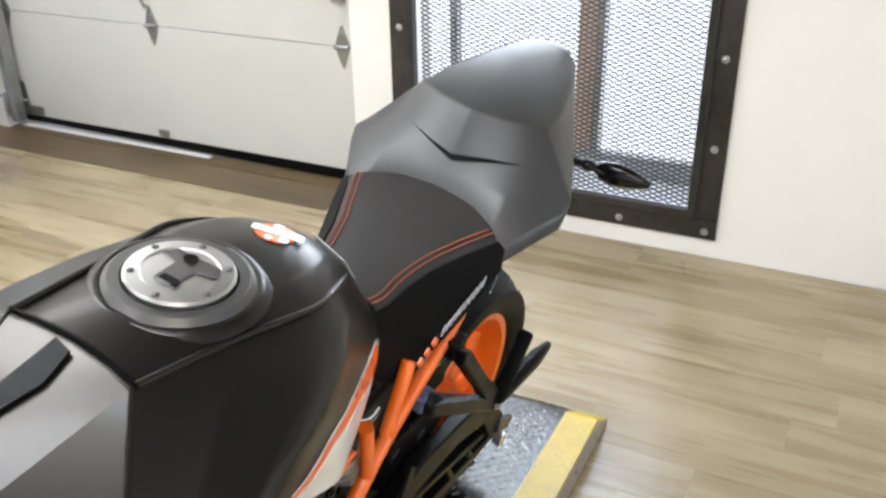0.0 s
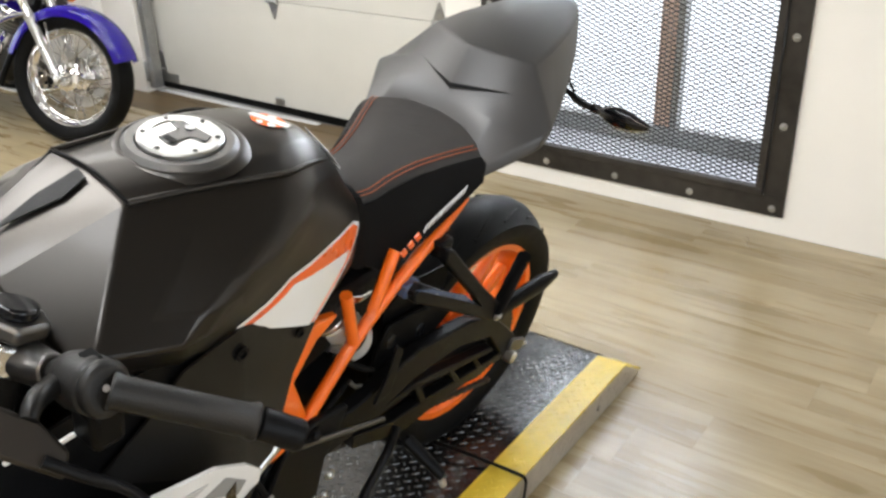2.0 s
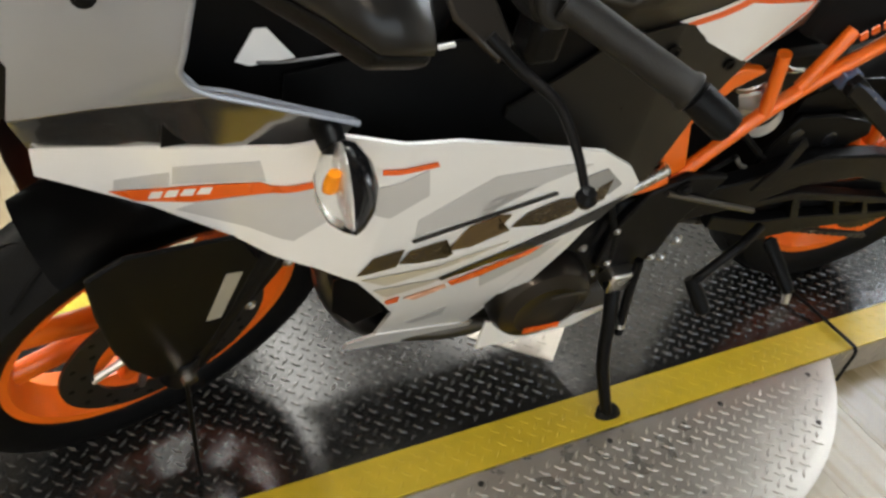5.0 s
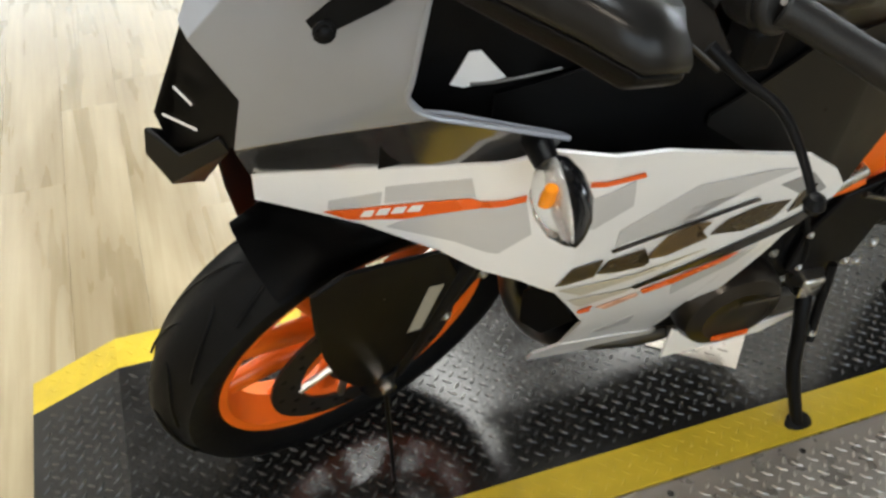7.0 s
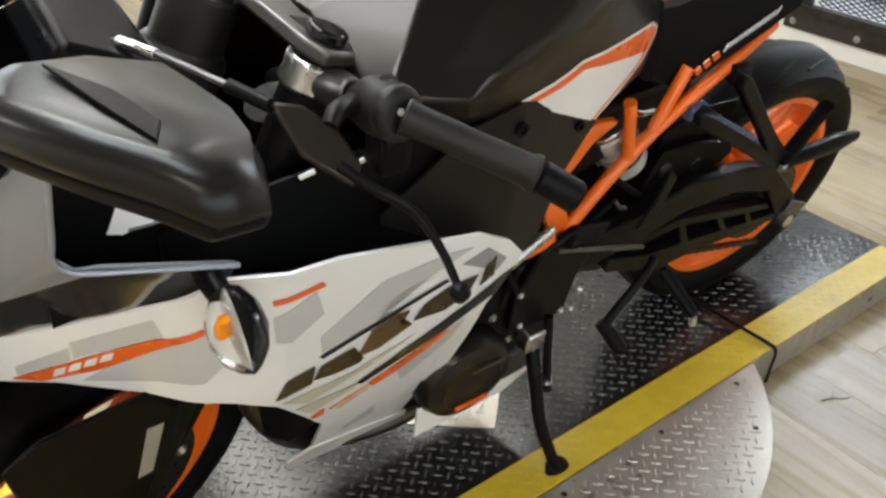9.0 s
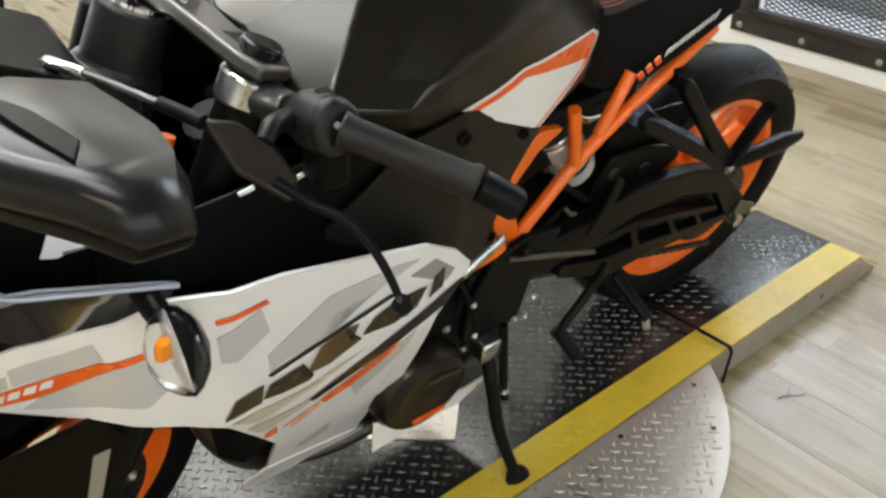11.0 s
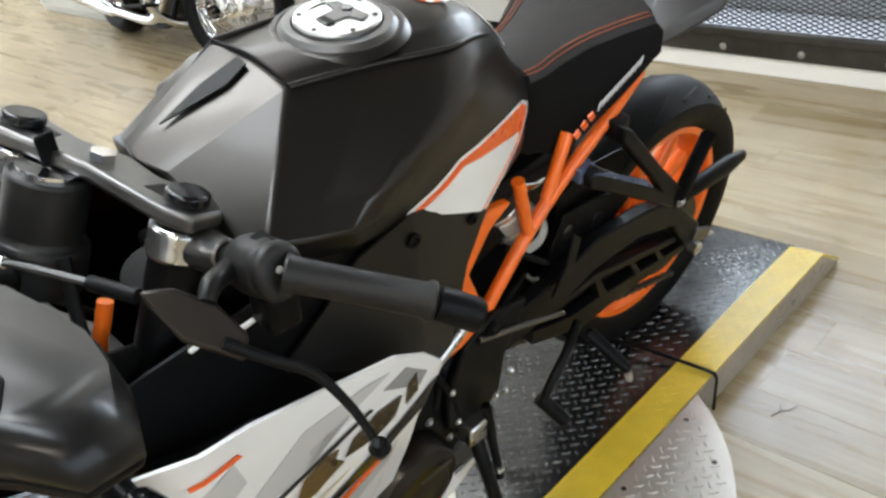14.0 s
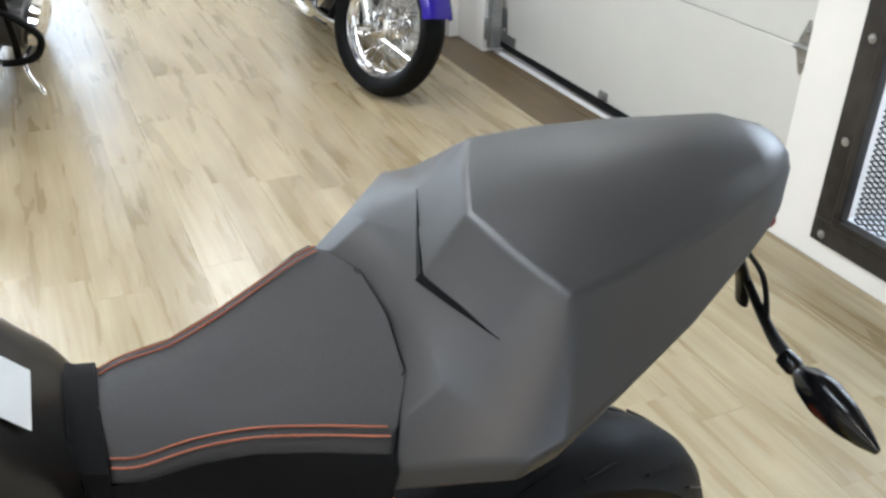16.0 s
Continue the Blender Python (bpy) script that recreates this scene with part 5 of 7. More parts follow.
        peg = part("passenger_peg", loft([ring((0.296 + 0.20 * t, s * (0.142 + 0.012 * t), 0.492 + 0.006 * t), (0, 1, 0), (0, 0, 1), a, b, n=14, power=0.7) for t, a, b in ((0, 0.010, 0.012), (0.1, 0.013, 0.015), (0.75, 0.013, 0.019), (1.0, 0.007, 0.010))]), BLACK, hg, "folded black rubber peg", bevel=0.002)
        part("peg_blade", loft([ring((0.300 + 0.055 * t, s * 0.146, 0.505 + 0.095 * t), (0, 1, 0), (0.85, 0, 0.5), 0.014, 0.016 - 0.004 * t, n=12, power=0.7) for t in (0, 0.5, 1.0)]), BLACK, hg)
        bolt_head((0.298, s * 0.149, 0.490), (0, s, 0), 0.008, 0.008, hg)
    return w


def build_controls(bike):
    # shifter, rider peg, side stand
    sh = part("gear_lever", tube([(0.002, -0.165, 0.405), (-0.045, -0.185, 0.392), (-0.100, -0.195, 0.350), (-0.115, -0.198, 0.330)], 0.0085, n=10), BLACK_METAL, bike, "black gear lever with rubber tip")
    part("lever_rubber", rod((-0.117, -0.190, 0.335), (-0.095, -0.232, 0.292), 0.0125, n=14), RUBBER, sh, bevel=0.003)
    part("lever_link", rod((-0.02, -0.150, 0.432), (-0.215, -0.145, 0.505), 0.005, n=8), ALU_GREY, sh, "thin shift rod")
    pg = part("rider_peg", loft([ring((-0.030 + 0.035 * t, -0.150 - 0.125 * t, 0.455 - 0.085 * t), (0.9, 0, 0.2), (-0.2, 0, 0.9), a, a * 0.8, n=12, power=0.8) for t, a in ((0.40, 0.007), (0.44, 0.013), (0.52, 0.0125), (0.9, 0.011), (1.0, 0.009))]), BLACK, bike, "black ribbed rider footpeg")
    part("peg_feeler", rod((0.004, -0.272, 0.368), (0.006, -0.277, 0.350), 0.006, n=8), ALU, pg, "worn metal tip")
    part("heel_guard", plate([(-0.040, 0.470), (0.000, 0.470), (0.020, 0.560), (0.000, 0.580), (-0.012, 0.520)], -0.136, -0.142), BLACK_METAL, bike, "black heel guard", bevel=0.002)
    st = part("side_stand", tube([(-0.225, -0.150, 0.300), (-0.232, -0.185, 0.245), (-0.228, -0.215, 0.165), (-0.214, -0.248, 0.095), (-0.206, -0.262, 0.064)], (0.013, 0.010), n=12), BLACK_METAL, bike, "black side stand resting on the yellow edge")
    part("stand_foot", loft([ring((-0.203, -0.258 - 0.008 * t, 0.072 - 0.014 * t), (1, 0, 0), (0, 0.97, 0.22), a, a * 0.8, n=16) for t, a in ((0, 0.012), (0.5, 0.024), (1.0, 0.026))]), BLACK_METAL, st)
    part("stand_pivot", box((-0.225, -0.140, 0.315), (0.045, 0.05, 0.045)), ALU, st, "bare metal pivot block", bevel=0.005)
    part("stand_spring", tube([(-0.205, -0.155, 0.36), (-0.205, -0.175, 0.27), (-0.208, -0.195, 0.215)], 0.008, n=10), BLACK_METAL, st)
    part("stand_switch", rod((-0.205, -0.180, 0.245), (-0.207, -0.190, 0.225), 0.0095, n=10), ALU, st)


def side_cover_depth(x, z):
    return float(np.interp(x, [-0.70, -0.55, -0.36, -0.20], [0.172, 0.186, 0.176, 0.140]) + np.interp(z, [0.55, 0.70, 0.84], [0.012, 0.006, -0.006]))


def build_fairing(bike):
    for side in (-1, 1):
        name = "side_cover"
        part(name, sheet([(-0.560, 0.752), (-0.500, 0.786), (-0.445, 0.822), (-0.360, 0.834), (-0.290, 0.812), (-0.205, 0.752)], [(-0.560, 0.738), (-0.460, 0.665), (-0.345, 0.575), (-0.300, 0.580), (-0.255, 0.690), (-0.205, 0.740)], side_cover_depth, nx=22, nz=6, thick=0.004, side=side), SATIN_DARK, bike, "dark satin plastic side cover")
        inner = part("inner_cover", sheet([(-0.800, 0.800), (-0.660, 0.822), (-0.520, 0.845), (-0.420, 0.842), (-0.330, 0.800)], [(-0.800, 0.730), (-0.660, 0.690), (-0.500, 0.640), (-0.400, 0.590), (-0.330, 0.560)], lambda x, z: side_cover_depth(x, z) - 0.010, nx=18, nz=5, thick=0.004, side=side), BLACK, bike, "black inner fairing panel")
        part("lower_inner", sheet([(-0.80, 0.735), (-0.62, 0.700), (-0.44, 0.640), (-0.36, 0.580)], [(-0.80, 0.52), (-0.62, 0.40), (-0.44, 0.40), (-0.36, 0.44)], lambda x, z: fairing_depth(x, z) - 0.06, nx=12, nz=5, thick=0.004, side=side), BLACK, inner)
        for x, z, q in ((-0.363, 0.800, 0.010), (-0.243, 0.752, 0.008)):
            y = side * (side_cover_depth(x, z) + 0.001)
            b = part("cover_screw", lathe([(q, 0), (q, 0.004), (q * 0.6, 0.0045), (q * 0.5, 0.001), (0.0005, 0.001)], n=16), BLACK_METAL, bike)
            b.matrix_local = Matrix.Translation((x, y, z)) @ (Matrix() if side > 0 else pose(0, 0, 0, 0, 0, 180))
    top = [(-1.036, 0.624), (-0.925, 0.690), (-0.760, 0.780), (-0.643, 0.772), (-0.455, 0.724), (-0.402, 0.685), (-0.371, 0.646)]
    bottom = [(-1.036, 0.585), (-0.924, 0.594), (-0.843, 0.578), (-0.751, 0.534), (-0.700, 0.498), (-0.655, 0.420), (-0.618, 0.352), (-0.612, 0.225), (-0.600, 0.180), (-0.450, 0.140), (-0.442, 0.290), (-0.412, 0.360), (-0.404, 0.450), (-0.399, 0.545), (-0.371, 0.622)]
    for side in (-1, 1):
        f = part("side_fairing", sheet(top, bottom, fairing_depth, nx=50, nz=14, thick=0.005, side=side), WHITE, bike, "glossy white side fairing with grey and orange graphics", smooth=50)
        low = part("belly_pan", sheet([(-0.650, 0.205), (-0.612, 0.235), (-0.520, 0.215), (-0.430, 0.190)], [(-0.650, 0.172), (-0.612, 0.165), (-0.520, 0.150), (-0.420, 0.130)], fairing_depth, nx=14, nz=4, thick=0.005, lift=0.002, side=side), WHITE, f, "white belly pan edge")
        if side > 0:
            continue
        pr = lambda nm, poly, mat, lift=0.0016: decal(nm, poly, mat, f, lift)
        pr("grey_panel", [(-0.903, 0.673), (-0.828, 0.725), (-0.821, 0.696), (-0.826, 0.693), (-0.903, 0.645)], PALE)
        pr("grey_panel", [(-0.958, 0.621), (-0.906, 0.663), (-0.907, 0.640), (-0.959, 0.604)], PALE)
        pr("grey_panel", [(-0.879, 0.626), (-0.815, 0.680), (-0.774, 0.702), (-0.757, 0.640), (-0.786, 0.597), (-0.831, 0.606), (-0.900, 0.601)], PALE)
        pr("grey_panel", [(-0.716, 0.709), (-0.669, 0.735), (-0.657, 0.687), (-0.693, 0.651), (-0.711, 0.658)], PALE)
        pr("grey_panel", [(-0.656, 0.636), (-0.584, 0.706), (-0.495, 0.710), (-0.463, 0.704), (-0.517, 0.676), (-0.575, 0.661), (-0.577, 0.621), (-0.629, 0.609), (-0.650, 0.597)], PALE)
        pr("grey_panel", [(-0.470, 0.674), (-0.436, 0.690), (-0.398, 0.650), (-0.407, 0.628)], MIDGREY)
        pr("grey_panel", [(-0.578, 0.281), (-0.529, 0.337), (-0.521, 0.289), (-0.561, 0.269)], PALE)
        pr("grey_panel", [(-0.520, 0.455), (-0.462, 0.496), (-0.430, 0.530), (-0.440, 0.480), (-0.500, 0.400)], PALE)
        pr("orange_stripe", [(-0.964, 0.599), (-0.826, 0.693), (-0.817, 0.692), (-0.776, 0.714), (-0.775, 0.704), (-0.815, 0.682), (-0.885, 0.625), (-0.938, 0.598)], ORANGE_PRINT, 0.0028)
        pr("orange_stripe", [(-0.718, 0.739), (-0.663, 0.747), (-0.659, 0.740), (-0.717, 0.732)], ORANGE_PRINT, 0.0028)
        pr("orange_stripe", [(-0.563, 0.445), (-0.524, 0.471), (-0.455, 0.522), (-0.464, 0.498), (-0.516, 0.450), (-0.553, 0.429)], ORANGE_PRINT, 0.0028)
        pr("orange_stripe", [(-0.644, 0.412), (-0.626, 0.422), (-0.623, 0.402), (-0.639, 0.399)], ORANGE_PRINT, 0.0028)
        pr("peach_stripe", [(-0.617, 0.412), (-0.566, 0.438), (-0.559, 0.426), (-0.598, 0.397)], PEACH, 0.0026)
        # small maker's mark on the stripe as plain bars
        for k in range(4):
            x = -0.927 + 0.0152 * k
            z = 0.6095 + 0.0108 * k
            pr("mark", [(x, z), (x + 0.004, z + 0.013), (x + 0.0145, z + 0.020), (x + 0.0115, z + 0.007)], WHITE, 0.0040)
        # large maker's mark as plain slanted shapes
        pr("foil_shape", [(-0.706, 0.522), (-0.694, 0.562), (-0.658, 0.573), (-0.659, 0.532)], FOIL, 0.0028)
        pr("foil_shape", [(-0.657, 0.538), (-0.649, 0.566), (-0.606, 0.580), (-0.610, 0.548), (-0.588, 0.543), (-0.593, 0.534), (-0.630, 0.532)], FOIL, 0.0028)
        pr("foil_shape", [(-0.598, 0.551), (-0.584, 0.603), (-0.553, 0.620), (-0.534, 0.617), (-0.541, 0.586), (-0.524, 0.579), (-0.568, 0.552)], FOIL_GLARE, 0.0028)
        pr("foil_shape", [(-0.523, 0.586), (-0.511, 0.615), (-0.477, 0.635), (-0.438, 0.636), (-0.445, 0.597), (-0.477, 0.580)], FOIL, 0.0028)
        pr("foil_shape", [(-0.428, 0.606), (-0.430, 0.650), (-0.418, 0.665), (-0.410, 0.621)], FOIL, 0.0028)
        pr("dark_line", [(-0.654, 0.592), (-0.489, 0.655), (-0.484, 0.649), (-0.649, 0.585)], BLACK_GLOSS, 0.0028)
        pr("black_line", [(-0.584, 0.467), (-0.498, 0.530), (-0.434, 0.572), (-0.376, 0.622), (-0.393, 0.570), (-0.476, 0.515), (-0.576, 0.457)], BLACK_GLOSS, 0.0028)
        pr("cream_line", [(-0.697, 0.507), (-0.601, 0.511), (-0.513, 0.549), (-0.584, 0.504), (-0.659, 0.474)], CREAM, 0.0026)
        pr("cream_line", [(-0.672, 0.463), (-0.579, 0.463), (-0.591, 0.451), (-0.648, 0.428)], CREAM, 0.0026)
    for s in (-1, 1):
        part("belly_tail", polymesh([(-0.445, s * 0.152, 0.185), (-0.270, s * 0.152, 0.196), (-0.195, s * 0.146, 0.228), (-0.285, s * 0.150, 0.222), (-0.370, s * 0.152, 0.224), (-0.445, s * 0.152, 0.262)], [(0, 1, 2, 3, 4, 5)], 0.005), WHITE, bike, "white tapering tail of the belly pan", bevel=0.0015)
    scoop = part("intake_scoop", polymesh([(-0.672, -0.135, 0.435), (-0.624, -0.151, 0.346), (-0.646, -0.110, 0.262), (-0.680, -0.095, 0.285), (-0.690, -0.105, 0.375), (-0.60, -0.05, 0.47), (-0.58, -0.06, 0.25)], [(0, 1, 2, 3, 4), (0, 5, 6, 2, 1)], 0.004), BLACK, bike, "black lower intake scoop", bevel=0.004)
    part("keel", shell([[(x, 0, z1), (x, w, z1), (x, w * 0.8, z0), (x, 0, z0)] for x, w, z0, z1 in ((-0.60, 0.05, 0.16, 0.22), (-0.50, 0.07, 0.128, 0.20), (-0.40, 0.07, 0.125, 0.17))]), BLACK, bike, "black belly floor")


def build_nose(bike):
    V = [(-1.052, -0.052, 0.674), (-1.040, -0.066, 0.755), (-1.080, -0.026, 0.806), (-1.086, 0, 0.812), (-0.975, -0.112, 0.985), (-0.965, 0, 1.020), (-0.887, -0.200, 0.962),
         (-0.900, -0.206, 0.880), (-0.9035, -0.205, 0.853), (-0.889, -0.208, 0.836), (-0.742, -0.216, 0.786), (-0.972, -0.148, 0.769), (-0.992, -0.142, 0.868), (-0.871, -0.204, 0.822), (-0.866, -0.207, 0.829)]
    F = [(0, 1, 12), (0, 12, 8, 11), (11, 8, 9, 14, 13), (13, 14, 10), (12, 7, 8), (12, 6, 7), (1, 2, 4, 12), (12, 4, 6), (2, 3, 5, 4)]
    nose = part("nose_fairing", polymesh(V, F, 0.004, mirror=True), SILVER, bike, "satin silver-grey nose fairing", smooth=28, bevel=0.005, seg=3)
    U = [(-1.052, -0.050, 0.672), (-0.972, -0.146, 0.767), (-0.871, -0.202, 0.819), (-0.742, -0.214, 0.783), (-0.750, -0.205, 0.752), (-0.838, -0.180, 0.724), (-0.925, -0.115, 0.676), (-1.036, -0.030, 0.606),
         (-1.010, -0.085, 0.680), (-0.945, -0.135, 0.735), (-0.855, -0.190, 0.785)]
    part("lower_lip", polymesh(U, [(0, 1, 9, 8), (1, 2, 10, 9), (2, 3, 4, 10), (0, 8, 7), (8, 9, 6, 7), (9, 10, 5, 6), (10, 4, 5)], 0.003, mirror=True), LIP, nose, "polished dark lower lip", smooth=60, bevel=0.002)
    for s in (-1, 1):
        part("trim_edge", tube([(-0.887, s * 0.203, 0.962), (-0.900, s * 0.209, 0.880), (-0.9035, s * 0.208, 0.853), (-0.888, s * 0.211, 0.835), (-0.840, s * 0.214, 0.818), (-0.742, s * 0.219, 0.785)], 0.0030, n=8), SILVER, nose)
        pod = part("mirror_base", polymesh([(-0.983, s * 0.166, 0.917), (-0.915, s * 0.188, 0.990), (-0.890, s * 0.206, 0.986), (-0.922, s * 0.203, 0.950), (-0.974, s * 0.176, 0.905)], [(0, 1, 2, 3, 4)], 0.010), BLACK, nose, "black recessed mirror mount")
        bolt_head((-0.970, s * 0.180, 0.914), (0, s, 0.2), 0.007, 0.006, pod, BLACK_METAL)
    hl = part("headlamp_recess", polymesh([(-1.050, -0.050, 0.676), (-1.038, -0.064, 0.755), (-1.078, -0.026, 0.803), (-1.084, 0, 0.808), (-1.128, 0, 0.700), (-1.118, 0, 0.645)], [(0, 1, 2, 3, 4, 5)], 0.003, mirror=True), BLACK, nose, "black recess between the headlamps")
    part("chin", polymesh([(-1.056, -0.046, 0.668), (-1.126, -0.014, 0.600), (-1.148, 0, 0.640), (-1.143, 0, 0.680), (-1.110, -0.022, 0.650), (-1.066, -0.046, 0.690), (-1.092, 0, 0.590)], [(0, 1, 4, 5), (1, 2, 3, 4), (0, 6, 1)], 0.004, mirror=True), SATIN_DARK, nose, "pointed black chin with light strips", bevel=0.002)
    for z in (0.700, 0.735):
        part("light_strip", tube([(-1.118 + (z - 0.70) * 0.5, -0.010, z + 0.004), (-1.085, -0.034, z - 0.004)], 0.003, n=6), CHROME, nose, "bright running-light strip")
    part("headlamp", lathe([(0.0005, -0.004), (0.030, 0.0), (0.036, 0.012), (0.036, 0.04)], (-1.050, 0.0, 0.72), axis="x", n=24), BLACK_GLOSS, nose, "dark headlamp lens")
    for s in (-1, 1):
        part("inner_nose", polymesh([(-0.915, s * 0.150, 0.715), (-0.700, s * 0.150, 0.735), (-0.690, s * 0.135, 0.840), (-0.780, s * 0.135, 0.860), (-0.900, s * 0.150, 0.960)], [(0, 1, 2, 3, 4)], 0.003), BLACK, nose, "black inner fairing wall")
    # Added white patch in place of the bright floor behind a gap.
    part("gap_patch", polymesh([(-0.830, -0.1545, 0.852), (-0.818, -0.1545, 0.852), (-0.789, -0.1545, 0.816), (-0.832, -0.1545, 0.810), (-0.846, -0.1545, 0.816)], [(0, 1, 2, 3, 4)], 0.002), WHITE, nose, "white patch standing in for bright floor seen through a gap")
    part("inner_edge", tube([(-0.826, -0.155, 0.814), (-0.793, -0.155, 0.8125), (-0.731, -0.155, 0.818)], 0.0016, n=8), ALU_GREY, nose, "thin bright inner edge")
    screen = part("windscreen", sheet([(-0.985, 1.000), (-0.88, 1.10), (-0.80, 1.150)], [(-0.985, 0.990), (-0.88, 1.000), (-0.80, 1.030)], lambda x, z: 0.02 + 0.9 * max(0.0, (1.16 - z)) * (x + 1.05), nx=14, nz=8, thick=0.003), SMOKE, nose, "clear plastic windscreen")
    screen.visible_shadow = False
    for p in ((-0.648, -0.1795, 0.837), (-0.608, -0.2100, 0.860)):
        part("panel_clip", box(p, (0.018, 0.004, 0.005), turn=Euler((0, -0.5, -0.4)).to_matrix()), WHITE, bike, "small white panel clip", bevel=0.001)
    part("head_spar", tube([(-0.682, -0.070, 0.846), (-0.690, -0.072, 0.828), (-0.706, -0.076, 0.79), (-0.712, -0.084, 0.72)], 0.0085, n=12), ORANGE, bike, "orange steel frame spar")
    part("dash", box((-0.80, 0, 0.93), (0.11, 0.16, 0.05), turn=Euler((0, 0.5, 0)).to_matrix()), BLACK, bike, "black instrument panel", bevel=0.012)
    part("dash_bracket", tube([(-0.95, -0.06, 0.80), (-0.86, -0.09, 0.84), (-0.78, -0.07, 0.90)], 0.008, n=8), BLACK_METAL, bike)
    # mirrors on short arms
    for s in (-1, 1):
        P = lambda rows, dz=0.0: [Vector((x, -s * y, z + dz)) for x, y, z in rows]
        top = [(-0.936, -0.305, 1.085), (-0.926, -0.240, 1.064), (-0.897, -0.203, 1.047), (-0.835, -0.166, 1.017), (-0.782, -0.174, 1.002), (-0.772, -0.240, 1.014),
               (-0.766, -0.309, 1.030), (-0.776, -0.375, 1.050), (-0.795, -0.427, 1.067), (-0.833, -0.436, 1.082), (-0.857, -0.403, 1.082), (-0.888, -0.370, 1.084)]
        cm = Vector((-0.845, -0.305, 1.05))
        grow = lambda k, dz: [tuple(cm + (Vector(p) - cm) * k + Vector((0, 0, dz))) for p in top]
        fall = (0.012, 0.004, 0.0, 0.0, 0.0, 0.001, 0.003, 0.008, 0.014, 0.017, 0.015, 0.013)
        skirt = lambda k, dz, f: [(x, y, z - f * q) for (x, y, z), q in zip(grow(k, dz), fall)]
        face = [(x + 0.010, y, z) for x, y, z in grow(0.80, 0.006)]
        mir = part("mirror", loft([P(face), P(skirt(0.91, 0.0045, 0.35)), P(skirt(0.965, 0.001, 0.75)), P(skirt(1.0, -0.006, 1.05)), P(skirt(0.995, -0.011, 1.15)), P(skirt(0.90, -0.014, 1.1))]), MIRROR_SHELL, bike, "dark satin rear-view mirror housing", smooth=70)
        # Underside is split off in black, its shade put into the colour.
        part("mirror_dark_half", loft([P(skirt(0.90, -0.013, 1.1)), P(skirt(0.985, -0.0125, 1.15)), P(skirt(0.975, -0.020, 1.2)), P(skirt(0.88, -0.030, 1.2)), P(skirt(0.35, -0.034, 1.0))]), BLACK, mir, "lower half of the housing, blackened for its shade", smooth=32, bevel=0.003)
        # Black wedge on the surface paints the dark of a slot.
        dart = [(-0.878, -0.232, 1.0555), (-0.846, -0.285, 1.0580), (-0.833, -0.345, 1.0680), (-0.846, -0.378, 1.0790), (-0.862, -0.317, 1.0710)]
        part("recess", prism(P(dart, 0.0010), Vector((0, 0, 0.0042))), BLACK, mir, "black wedge laid on the shell for a shaded slot", bevel=0.0008)
        part("mirror_glass", prism(P([(-0.795, -0.21, 0.998), (-0.784, -0.31, 1.014), (-0.800, -0.38, 1.034), (-0.806, -0.38, 1.020), (-0.790, -0.31, 1.000), (-0.800, -0.21, 0.985)]), Vector((0.003, 0, 0))), CHROME, mir, "mirror glass")
        part("mirror_arm", tube(P([(-0.935, -0.185, 0.960), (-0.925, -0.215, 0.995), (-0.900, -0.250, 1.035)]), (0.020, 0.016), n=12, flat=0.6), BLACK, mir)
    # front turn signals: a long pod across, clear in front and black behind
    for s in (-1, 1):
        st = part("front_indicator", tube([(-0.772, s * 0.205, 0.778), (-0.772, s * 0.225, 0.778), (-0.771, s * 0.246, 0.777)], (0.015, 0.013), n=12), BLACK, bike, "black front turn signal with clear lens")
        axis = Vector((-0.012, s * 0.098, -0.010))
        base = Vector((-0.768, s * 0.238, 0.778))

        def half_pod(sign, k, grow=1.0, t0=0.0, t1=1.0):
            rings = []
            for t, w, h in ((0.0, 0.008, 0.010), (0.12, 0.024, 0.020), (0.32, 0.033, 0.025), (0.55, 0.034, 0.025), (0.78, 0.026, 0.019), (0.93, 0.013, 0.009), (1.0, 0.003, 0.002)):
                c = base + axis * (t0 + (t1 - t0) * t)
                rings.append([c + Vector((sign * k * w * grow * math.sin(a), 0, h * grow * math.cos(a))) for a in [math.pi * i / 12 for i in range(13)]])
            return loft(rings)

        part("lamp_housing", half_pod(1, 0.88), BLACK_GLOSS, st, smooth=60)
        lens = part("lens", half_pod(-1, 0.88, 0.99, 0.02, 0.99), CLEAR, st, "clear lens", smooth=60)
        lens.visible_shadow = False
        part("reflector", half_pod(-1, 0.22, 0.94, 0.05, 0.95), REFLECTOR, st, "pale reflector", smooth=60)
        part("bulb", lathe([(0.0005, -0.012), (0.0060, -0.010), (0.0074, 0.0), (0.0060, 0.012), (0.0005, 0.015)], base + axis * 0.44 + Vector((-0.011, 0, 0.002)), axis="z", n=16), AMBER, st, "amber bulb")


